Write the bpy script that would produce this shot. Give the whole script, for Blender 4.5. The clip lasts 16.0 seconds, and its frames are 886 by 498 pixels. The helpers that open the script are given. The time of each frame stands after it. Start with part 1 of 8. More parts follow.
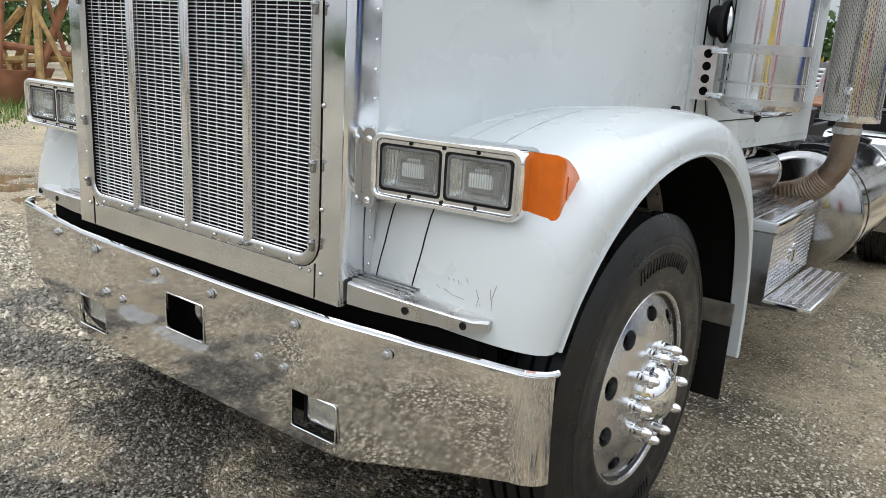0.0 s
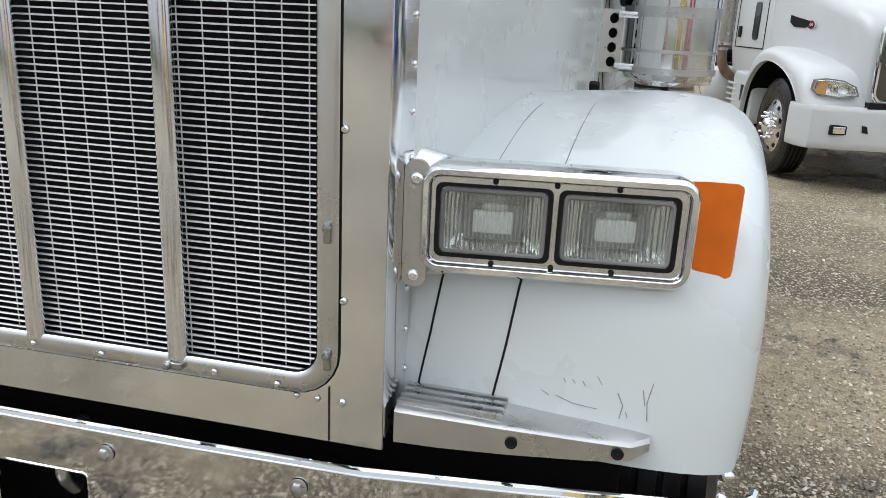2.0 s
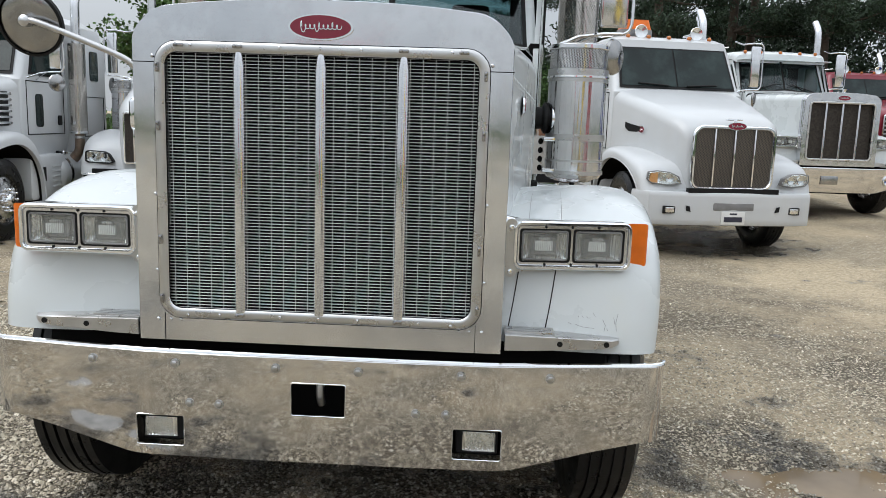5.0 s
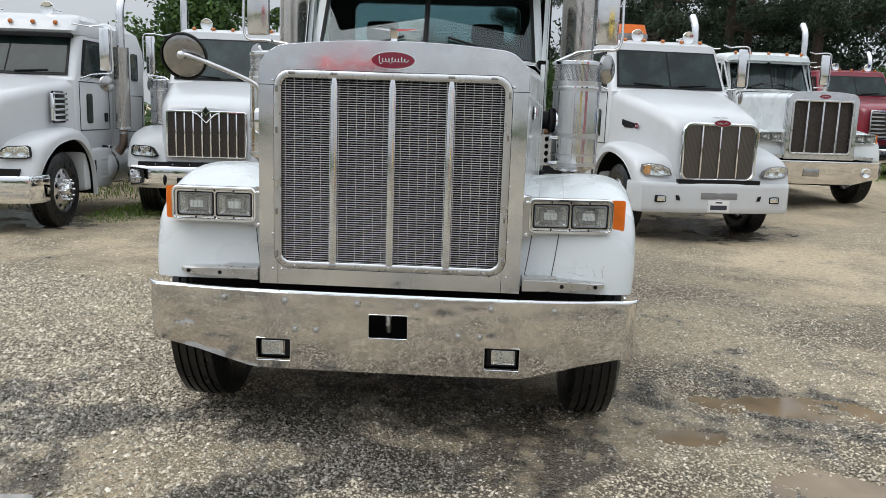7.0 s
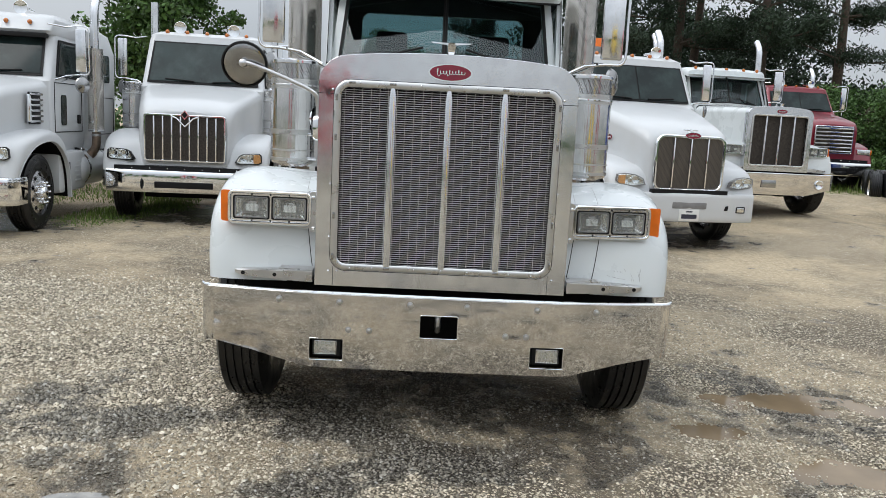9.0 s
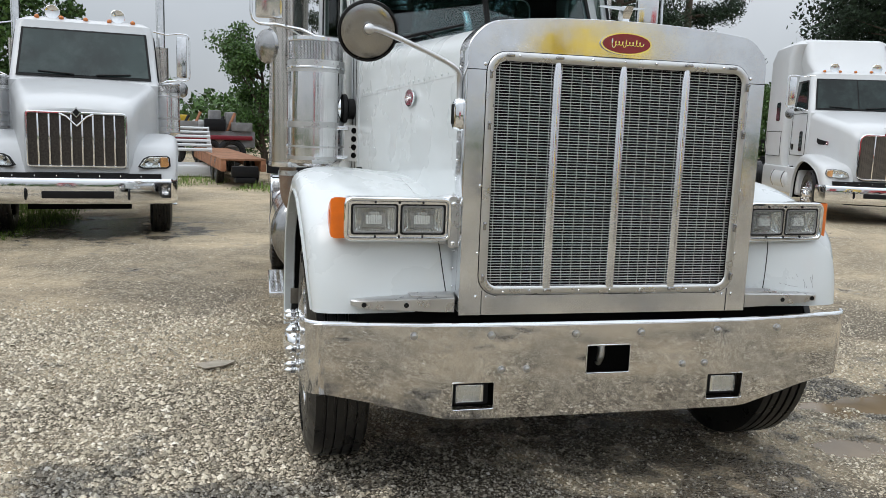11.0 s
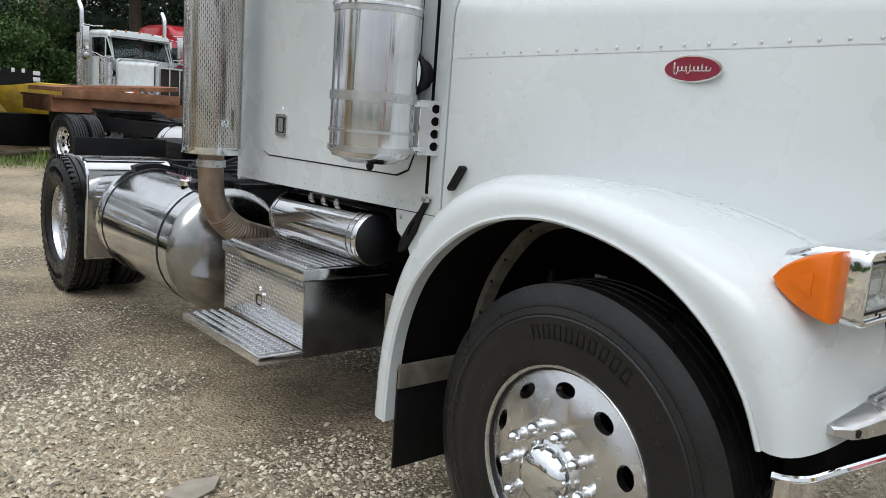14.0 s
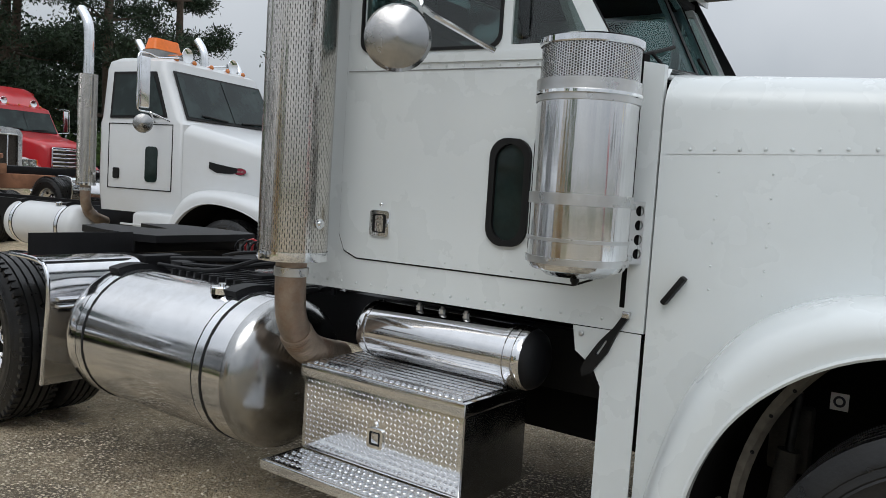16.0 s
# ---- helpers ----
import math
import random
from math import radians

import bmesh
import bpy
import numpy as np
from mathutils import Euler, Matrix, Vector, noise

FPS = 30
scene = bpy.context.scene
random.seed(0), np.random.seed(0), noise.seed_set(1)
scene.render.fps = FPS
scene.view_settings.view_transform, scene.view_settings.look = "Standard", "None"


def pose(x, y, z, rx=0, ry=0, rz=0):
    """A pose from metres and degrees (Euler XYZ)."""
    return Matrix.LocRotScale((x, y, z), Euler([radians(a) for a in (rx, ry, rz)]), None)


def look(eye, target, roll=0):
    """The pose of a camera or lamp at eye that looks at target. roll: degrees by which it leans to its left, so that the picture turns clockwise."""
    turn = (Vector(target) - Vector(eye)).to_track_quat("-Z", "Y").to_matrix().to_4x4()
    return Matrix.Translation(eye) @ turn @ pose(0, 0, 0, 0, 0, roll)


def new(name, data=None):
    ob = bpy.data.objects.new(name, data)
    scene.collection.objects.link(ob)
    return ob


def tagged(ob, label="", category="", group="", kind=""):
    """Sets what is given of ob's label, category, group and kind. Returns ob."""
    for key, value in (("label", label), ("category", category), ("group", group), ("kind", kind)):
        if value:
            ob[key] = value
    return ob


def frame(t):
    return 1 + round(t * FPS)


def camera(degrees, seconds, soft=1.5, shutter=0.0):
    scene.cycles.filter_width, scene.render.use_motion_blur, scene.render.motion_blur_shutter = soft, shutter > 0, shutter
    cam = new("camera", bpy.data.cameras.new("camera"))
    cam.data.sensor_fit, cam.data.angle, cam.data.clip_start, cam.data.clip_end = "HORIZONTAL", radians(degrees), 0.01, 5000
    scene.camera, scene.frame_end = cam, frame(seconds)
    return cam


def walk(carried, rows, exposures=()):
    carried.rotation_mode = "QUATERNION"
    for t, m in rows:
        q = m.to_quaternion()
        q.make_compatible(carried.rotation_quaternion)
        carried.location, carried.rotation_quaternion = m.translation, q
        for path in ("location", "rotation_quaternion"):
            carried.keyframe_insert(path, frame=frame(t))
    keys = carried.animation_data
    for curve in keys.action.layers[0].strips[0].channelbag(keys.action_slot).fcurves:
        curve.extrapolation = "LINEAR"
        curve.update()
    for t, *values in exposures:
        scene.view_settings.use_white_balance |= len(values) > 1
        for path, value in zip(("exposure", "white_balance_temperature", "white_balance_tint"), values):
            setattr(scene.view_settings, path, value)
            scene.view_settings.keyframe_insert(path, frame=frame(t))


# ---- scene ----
cam = camera(58.8, 16.0, soft=0.8)
PATH = [
    (0, (2.097, -1.412, 1.543), (0.918, 0.119, 1.028), 3.5),
    (0.5, (1.732, -1.321, 1.529), (0.698, 0.299, 0.976), 3.3),
    (1, (1.408, -1.241, 1.525), (0.554, 0.471, 0.94), 3.3),
    (1.5, (1.173, -1.106, 1.52), (0.521, 0.69, 0.933), 3.0),
    (2, (1.022, -1.1, 1.53), (0.561, 0.761, 0.962), 2.7),
    (2.5, (0.824, -1.305, 1.557), (0.526, 0.603, 1.035), 2.4),
    (3, (0.746, -1.487, 1.613), (0.561, 0.453, 1.163), 2.1),
    (3.5, (0.744, -1.74, 1.617), (0.628, 0.219, 1.23), 1.9),
    (4, (0.707, -2.048, 1.641), (0.613, -0.08, 1.295), 1.9),
    (4.5, (0.61, -2.392, 1.641), (0.513, -0.422, 1.313), 2.1),
    (5, (0.601, -2.724, 1.649), (0.484, -0.754, 1.327), 1.9),
    (5.2, (0.599, -2.862, 1.642), (0.469, -0.892, 1.328), 1.8),
    (7.3, (0.456, -3.95, 1.707), (0.338, -1.983, 1.367), 2.0),
    (7.5, (0.389, -4.006, 1.697), (0.285, -2.038, 1.36), 1.8),
    (8, (0.236, -4.152, 1.701), (0.165, -2.182, 1.366), 2.0),
    (8.2, (0.197, -4.185, 1.701), (0.143, -2.214, 1.369), 2.2),
    (10.3, (-0.808, -3.48, 1.614), (-0.58, -1.514, 1.322), 2.6),
    (10.5, (-0.975, -3.373, 1.583), (-0.698, -1.414, 1.291), 2.3),
    (11, (-1.397, -3.066, 1.579), (-0.976, -1.134, 1.278), 2.1),
    (11.5, (-1.803, -2.769, 1.57), (-1.222, -0.883, 1.244), 2.2),
    (12, (-2.095, -2.342, 1.552), (-1.346, -0.522, 1.195), 2.6),
    (12.5, (-2.36, -1.945, 1.533), (-1.458, -0.201, 1.148), 3.0),
    (13, (-2.577, -1.535, 1.535), (-1.541, 0.125, 1.123), 3.3),
    (13.5, (-2.719, -1.085, 1.52), (-1.56, 0.492, 1.108), 4.0),
    (14, (-2.916, -0.689, 1.528), (-1.663, 0.834, 1.193), 4.2),
    (14.5, (-3.051, -0.255, 1.543), (-1.711, 1.197, 1.237), 4.1),
    (15, (-3.24, 0.097, 1.559), (-1.813, 1.472, 1.289), 4.0),
    (15.5, (-3.438, 0.394, 1.57), (-1.924, 1.683, 1.351), 4.1),
    (16, (-3.54, 0.738, 1.591), (-1.944, 1.932, 1.434), 3.6),
]
walk(cam, [(t, look(eye, target, roll)) for t, eye, target, roll in PATH], exposures=[(0, 0.2), (1.0, 0.17), (2.0, 0.08), (4.0, 0.0), (11.0, -0.02), (12.5, -0.05), (13.5, -0.1), (14.5, -0.12), (15.2, -0.18), (16.0, -0.28)])

from mathutils.bvhtree import BVHTree

# ---------------------------------------------------------------- world and light
world = bpy.data.worlds.new("overcast_sky")
scene.world = world
world.use_nodes = True
wn, wl = world.node_tree.nodes, world.node_tree.links
wn.clear()
SUN_EL, SUN_AZ = 52.0, 248.0
sky = wn.new("ShaderNodeTexSky")
sky.sky_type, sky.sun_disc = "NISHITA", False
sky.sun_elevation, sky.sun_rotation = radians(SUN_EL), radians(SUN_AZ)
cloud_at = wn.new("ShaderNodeTexCoord")
cloud = wn.new("ShaderNodeTexNoise")
cloud.inputs["Scale"].default_value, cloud.inputs["Detail"].default_value = 2.2, 5
ramp = wn.new("ShaderNodeValToRGB")
ramp.color_ramp.elements[0].position, ramp.color_ramp.elements[0].color = 0.25, (7.0, 7.7, 8.5, 1)
ramp.color_ramp.elements[1].position, ramp.color_ramp.elements[1].color = 0.75, (10.9, 11.4, 12.0, 1)
blend = wn.new("ShaderNodeMixRGB")
blend.inputs[0].default_value = 0.9
bg = wn.new("ShaderNodeBackground")
bg.inputs["Strength"].default_value = 0.109
wout = wn.new("ShaderNodeOutputWorld")
wl.new(cloud_at.outputs["Generated"], cloud.inputs["Vector"])
wl.new(cloud.outputs["Fac"], ramp.inputs["Fac"])
wl.new(sky.outputs["Color"], blend.inputs[1])
wl.new(ramp.outputs["Color"], blend.inputs[2])
# an overcast sky is brightest overhead
up = wn.new("ShaderNodeSeparateXYZ")
wl.new(cloud_at.outputs["Generated"], up.inputs[0])
lift = wn.new("ShaderNodeMapRange")
lift.inputs["From Min"].default_value, lift.inputs["From Max"].default_value = 0.0, 0.9
lift.inputs["To Min"].default_value, lift.inputs["To Max"].default_value = 0.5, 1.6
wl.new(up.outputs["Z"], lift.inputs["Value"])
dome = wn.new("ShaderNodeMixRGB")
dome.blend_type = "MULTIPLY"
dome.inputs[0].default_value = 1
wl.new(blend.outputs["Color"], dome.inputs[1])
wl.new(lift.outputs["Result"], dome.inputs[2])
wl.new(dome.outputs["Color"], bg.inputs["Color"])
wl.new(bg.outputs["Background"], wout.inputs["Surface"])
sun_data = bpy.data.lights.new("sun", "SUN")
sun_data.energy, sun_data.angle, sun_data.color = 1.1, radians(40), (1.0, 0.99, 0.97)
sun = new("sun", sun_data)
sun.matrix_world = look((0, 0, 20), Vector((0, 0, 20)) - Vector((math.sin(radians(SUN_AZ)) * math.cos(radians(SUN_EL)), math.cos(radians(SUN_AZ)) * math.cos(radians(SUN_EL)), math.sin(radians(SUN_EL)))))


# ---------------------------------------------------------------- materials
def material(name, color, rough=0.5, metal=0.0, vary=0.0, scale=8.0, bump=0.0, bump_scale=60.0, coat=0.0, rough_vary=0.0, island=0.0, dirt=None, dirt_amount=0.0, dirt_scale=3.0, spec=0.5, bump_detail=4):
    """Principled surface with colour variation at a coarse and a fine scale, dirt patches and fine relief."""
    m = bpy.data.materials.new(name)
    m.use_nodes = True
    n, l = m.node_tree.nodes, m.node_tree.links
    b = n["Principled BSDF"]
    b.inputs["Base Color"].default_value = (*color, 1)
    b.inputs["Roughness"].default_value, b.inputs["Metallic"].default_value = rough, metal
    b.inputs["Coat Weight"].default_value = coat
    b.inputs["Specular IOR Level"].default_value = spec
    b.inputs["Coat Roughness"].default_value = 0.05
    at = n.new("ShaderNodeTexCoord")
    out = None
    if vary or dirt:
        big = n.new("ShaderNodeTexNoise")
        big.inputs["Scale"].default_value, big.inputs["Detail"].default_value = scale, 6
        l.new(at.outputs["Object"], big.inputs["Vector"])
        mix = n.new("ShaderNodeMixRGB")
        mix.blend_type = "MULTIPLY"
        mix.inputs[0].default_value = 1
        mix.inputs[1].default_value = (*color, 1)
        fit = n.new("ShaderNodeMapRange")
        fit.inputs["From Min"].default_value, fit.inputs["From Max"].default_value = 0.3, 0.7
        fit.inputs["To Min"].default_value, fit.inputs["To Max"].default_value = 1 - vary, 1 + vary
        l.new(big.outputs["Fac"], fit.inputs["Value"])
        l.new(fit.outputs["Result"], mix.inputs[2])
        out = mix.outputs["Color"]
    if dirt:
        spots = n.new("ShaderNodeTexNoise")
        spots.inputs["Scale"].default_value, spots.inputs["Detail"].default_value, spots.inputs["Roughness"].default_value = dirt_scale, 9, 0.65
        l.new(at.outputs["Object"], spots.inputs["Vector"])
        cut = n.new("ShaderNodeMapRange")
        cut.inputs["From Min"].default_value, cut.inputs["From Max"].default_value = 0.48, 0.72
        cut.inputs["To Min"].default_value, cut.inputs["To Max"].default_value = 0, dirt_amount
        l.new(spots.outputs["Fac"], cut.inputs["Value"])
        over = n.new("ShaderNodeMixRGB")
        over.inputs[2].default_value = (*dirt, 1)
        l.new(cut.outputs["Result"], over.inputs[0])
        l.new(out, over.inputs[1])
        out = over.outputs["Color"]
    if island:
        geo = n.new("ShaderNodeNewGeometry")
        r = n.new("ShaderNodeMapRange")
        r.inputs["To Min"].default_value, r.inputs["To Max"].default_value = 1 - island, 1 + island
        l.new(geo.outputs["Random Per Island"], r.inputs["Value"])
        mi = n.new("ShaderNodeMixRGB")
        mi.blend_type = "MULTIPLY"
        mi.inputs[0].default_value = 1
        mi.inputs[1].default_value = (*color, 1)
        if out:
            l.new(out, mi.inputs[1])
        l.new(r.outputs["Result"], mi.inputs[2])
        out = mi.outputs["Color"]
    if out:
        l.new(out, b.inputs["Base Color"])
    if rough_vary:
        rn = n.new("ShaderNodeTexNoise")
        rn.inputs["Scale"].default_value, rn.inputs["Detail"].default_value = scale * 1.7, 8
        l.new(at.outputs["Object"], rn.inputs["Vector"])
        rr = n.new("ShaderNodeMapRange")
        rr.inputs["From Min"].default_value, rr.inputs["From Max"].default_value = 0.3, 0.7
        rr.inputs["To Min"].default_value, rr.inputs["To Max"].default_value = max(0.02, rough - rough_vary), min(1, rough + rough_vary)
        l.new(rn.outputs["Fac"], rr.inputs["Value"])
        l.new(rr.outputs["Result"], b.inputs["Roughness"])
    if bump:
        fine = n.new("ShaderNodeTexNoise")
        fine.inputs["Scale"].default_value, fine.inputs["Detail"].default_value = bump_scale, bump_detail
        l.new(at.outputs["Object"], fine.inputs["Vector"])
        bp = n.new("ShaderNodeBump")
        bp.inputs["Strength"].default_value, bp.inputs["Distance"].default_value = bump, 0.01
        l.new(fine.outputs["Fac"], bp.inputs["Height"])
        l.new(bp.outputs["Normal"], b.inputs["Normal"])
    return m


def glass(name, color, rough=0.02, gloss=0.07):
    """Thin pane: part clear, part gloss."""
    m = bpy.data.materials.new(name)
    m.use_nodes = True
    n, l = m.node_tree.nodes, m.node_tree.links
    n.clear()
    out = n.new("ShaderNodeOutputMaterial")
    tr, gl, mix = n.new("ShaderNodeBsdfTransparent"), n.new("ShaderNodeBsdfGlossy"), n.new("ShaderNodeMixShader")
    tr.inputs["Color"].default_value = (*color, 1)
    gl.inputs["Roughness"].default_value = rough
    mix.inputs[0].default_value = gloss
    l.new(tr.outputs["BSDF"], mix.inputs[1])
    l.new(gl.outputs["BSDF"], mix.inputs[2])
    l.new(mix.outputs["Shader"], out.inputs["Surface"])
    return m


WHITE = material("white_truck_paint", (0.64, 0.675, 0.68), 0.28, vary=0.025, scale=2.0, coat=0.5, rough_vary=0.06, dirt=(0.5, 0.49, 0.46), dirt_amount=0.015, dirt_scale=5)
WHITE_B = material("white_weathered_paint", (0.57, 0.585, 0.595), 0.35, vary=0.03, scale=1.5, coat=0.3, rough_vary=0.06, dirt=(0.45, 0.43, 0.4), dirt_amount=0.2, dirt_scale=3)
RED = material("red_truck_paint", (0.42, 0.012, 0.018), 0.3, vary=0.08, scale=2, coat=0.5)
BLUE = material("blue_truck_paint", (0.012, 0.05, 0.24), 0.3, vary=0.08, scale=2, coat=0.5)
YELLOW_PAINT = material("yellow_truck_paint", (0.72, 0.5, 0.03), 0.3, vary=0.06, scale=2, coat=0.5)
DARK_RED = material("dark_red_truck_paint", (0.2, 0.012, 0.025), 0.3, vary=0.08, scale=2, coat=0.5)
CHROME = material("chrome", (0.86, 0.87, 0.88), 0.05, 1.0, vary=0.03, scale=3, rough_vary=0.03, bump=0.03, bump_scale=7)
BUMPER = material("chrome_bumper", (0.68, 0.67, 0.66), 0.055, 1.0, vary=0.12, scale=4, rough_vary=0.035, bump=0.05, bump_scale=7, bump_detail=1, dirt=(0.42, 0.40, 0.37), dirt_amount=0.3, dirt_scale=9)
STAINLESS = material("polished_stainless_steel", (0.78, 0.79, 0.81), 0.13, 1.0, vary=0.06, scale=5, rough_vary=0.08, bump=0.08, bump_scale=5, bump_detail=2, dirt=(0.5, 0.5, 0.5), dirt_amount=0.3, dirt_scale=7)
ALUMINIUM = material("polished_aluminium", (0.78, 0.78, 0.78), 0.17, 1.0, vary=0.06, scale=4, rough_vary=0.07, bump=0.05, bump_scale=6, dirt=(0.42, 0.4, 0.37), dirt_amount=0.3, dirt_scale=4)
RIM = material("forged_aluminium_wheel", (0.7, 0.7, 0.71), 0.25, 1.0, vary=0.03, scale=9, rough_vary=0.06, bump=0.03, bump_scale=50, dirt=(0.5, 0.47, 0.43), dirt_amount=0.15, dirt_scale=9)
TANK = material("polished_tank_aluminium", (0.72, 0.72, 0.73), 0.11, 1.0, vary=0.07, scale=3, rough_vary=0.05, bump=0.05, bump_scale=5, dirt=(0.36, 0.35, 0.33), dirt_amount=0.25, dirt_scale=5)
TANK_HEAD = material("dull_spun_aluminium", (0.4, 0.4, 0.4), 0.2, 1.0, vary=0.15, scale=5, rough_vary=0.08, bump=0.05, bump_scale=6, dirt=(0.2, 0.18, 0.16), dirt_amount=0.4, dirt_scale=4)
CAST = material("cast_aluminium", (0.58, 0.58, 0.58), 0.33, 1.0, vary=0.08, scale=12, rough_vary=0.1, bump=0.08, bump_scale=90)
SATIN = material("satin_stainless_moulding", (0.62, 0.62, 0.61), 0.3, 1.0, vary=0.08, scale=6, rough_vary=0.08, bump=0.04, bump_scale=30)
CAST_DARK = material("worn_black_steel", (0.03, 0.03, 0.032), 0.4, 0.6, vary=0.4, scale=14, bump=0.1)
MESH_METAL = material("grille_mesh_metal", (0.8, 0.8, 0.81), 0.5, 1.0, vary=0.1, scale=20)
BLACK = material("black_chassis_paint", (0.006, 0.006, 0.007), 0.5, vary=0.3, scale=6, bump=0.1, spec=0.25)
# near-black that puts the shade of wells, bay, underside and cab into colour
DEEP = material("shaded_recess_black", (0.006, 0.0058, 0.0055), 0.95, vary=0.2, scale=5, spec=0.1)
DUSTY = material("dust_caked_rubber", (0.075, 0.066, 0.054), 0.9, vary=0.4, scale=12, bump=0.3, dirt=(0.02, 0.02, 0.02), dirt_amount=0.7, dirt_scale=6)
DUST_STRIP = material("dried_mud_on_rubber", (0.16, 0.143, 0.115), 0.9, vary=0.35, scale=14, bump=0.3, dirt=(0.06, 0.05, 0.04), dirt_amount=0.6, dirt_scale=9)
RADIATOR = material("dusty_black_radiator", (0.006, 0.0055, 0.0065), 0.8, vary=0.4, scale=30, spec=0.2)
RUBBER = material("black_rubber", (0.007, 0.007, 0.007), 0.55, vary=0.2, scale=20, bump=0.1, spec=0.25)
TYRE = material("tyre_rubber", (0.008, 0.008, 0.0083), 0.36, vary=0.25, scale=7, rough_vary=0.15, bump=0.1, bump_scale=80, dirt=(0.024, 0.022, 0.02), dirt_amount=0.2, dirt_scale=5, spec=0.45)
MARKER = material("amber_marker_lens", (0.5, 0.15, 0.03), 0.15, vary=0.25, scale=30, coat=0.4)
PALE_AMBER = material("pale_amber_lens", (0.72, 0.36, 0.14), 0.25, vary=0.1, scale=20, coat=0.3)
AMBER = material("amber_plastic_lens", (0.74, 0.15, 0.003), 0.3, vary=0.1, scale=20, coat=0.15, bump=0.08, bump_scale=40)
EMBLEM_RED = material("emblem_red_enamel", (0.2, 0.006, 0.025), 0.25, coat=0.6, vary=0.05)
RUST = material("rusty_steel", (0.33, 0.15, 0.08), 0.85, vary=0.35, scale=6, bump=0.4, bump_scale=40, dirt=(0.08, 0.04, 0.025), dirt_amount=0.8)
EXHAUST = material("heat_stained_exhaust_pipe", (0.3, 0.24, 0.19), 0.5, 0.75, vary=0.25, scale=7, bump=0.2, dirt=(0.2, 0.08, 0.03), dirt_amount=0.8, dirt_scale=5)
REFLECTOR = material("headlamp_reflector", (0.92, 0.92, 0.9), 0.1, 1.0, bump=0.6, bump_scale=20, bump_detail=0)
rn, rl = REFLECTOR.node_tree.nodes, REFLECTOR.node_tree.links
flute_at = rn.new("ShaderNodeMapping")
flute_at.inputs["Scale"].default_value = (12, 0, 0.5)
old_noise = rn["Principled BSDF"].inputs["Normal"].links[0].from_node.inputs["Height"].links[0].from_node
rl.new(old_noise.inputs["Vector"].links[0].from_socket, flute_at.inputs["Vector"])
rl.new(flute_at.outputs["Vector"], old_noise.inputs["Vector"])
# pale colour of the bright reflection drawn in the headlamps
PALE_GLINT = material("pale_lamp_glint", (0.85, 0.86, 0.84), 0.16, 0.0, vary=0.12, scale=9, bump=0.2, bump_scale=30, coat=0.6)
CARD = material("weathered_card", (0.36, 0.32, 0.26), 0.9, vary=0.2, scale=14, bump=0.2)
SCUFF = material("scuffed_paint", (0.3, 0.3, 0.31), 0.7, vary=0.3, scale=60)
SEAT = material("dark_grey_seat_fabric", (0.03, 0.03, 0.034), 0.9, vary=0.2, scale=12, bump=0.2)
PLATE = material("number_plate_white", (0.74, 0.74, 0.72), 0.5, vary=0.08, scale=9)
INK = material("dark_ink", (0.03, 0.03, 0.05), 0.6, vary=0.1)
GREY_MESH = material("dark_grille_mesh", (0.055, 0.047, 0.04), 0.6, 0.6, vary=0.4, scale=40, bump=0.3, bump_scale=120)
YELLOW = material("yellow_machine_paint", (0.5, 0.33, 0.015), 0.55, vary=0.25, scale=4, dirt=(0.18, 0.09, 0.03), dirt_amount=0.7)
TIMBER = material("weathered_yellow_timber", (0.46, 0.31, 0.13), 0.85, vary=0.3, scale=8, bump=0.4, bump_scale=40, dirt=(0.12, 0.07, 0.04), dirt_amount=0.7)
DECK = material("rusty_wood_deck", (0.27, 0.13, 0.07), 0.9, vary=0.35, scale=4, bump=0.4, bump_scale=30, dirt=(0.1, 0.06, 0.04), dirt_amount=0.6)
GREY = material("grey_weathered_paint", (0.2, 0.2, 0.2), 0.7, vary=0.25, scale=5, dirt=(0.1, 0.08, 0.06), dirt_amount=0.5)
BARK = material("tree_bark", (0.07, 0.052, 0.038), 0.95, vary=0.35, scale=10, bump=0.6, bump_scale=30)
NEEDLE = material("pine_needles", (0.016, 0.034, 0.014), 0.75, island=0.45)
LEAF = material("broad_leaves", (0.055, 0.115, 0.024), 0.65, island=0.5)
GRASS = material("grass_blades", (0.15, 0.23, 0.045), 0.75, island=0.45)
WINDSCREEN = glass("windscreen_glass", (0.58, 0.69, 0.7), 0.02, 0.05)
# dirt here paints pale green sky and tree reflections into the glass colour
DARK_GLASS = material("dark_tinted_glass", (0.012, 0.02, 0.0195), 0.05, vary=0.5, scale=1.1, dirt=(0.045, 0.07, 0.066), dirt_amount=0.5, dirt_scale=2.2)
GREEN_GLASS = material("green_tinted_glass", (0.016, 0.03, 0.028), 0.05, vary=0.5, scale=1.3, dirt=(0.06, 0.085, 0.08), dirt_amount=0.6, dirt_scale=2)
DARK_GLASS.node_tree.nodes["Principled BSDF"].inputs["Specular IOR Level"].default_value = 0.28
DOOR_GLASS = glass("tinted_door_glass", (0.42, 0.48, 0.46))
LENS = glass("headlamp_lens", (0.96, 0.97, 0.97), 0.05, 0.05)


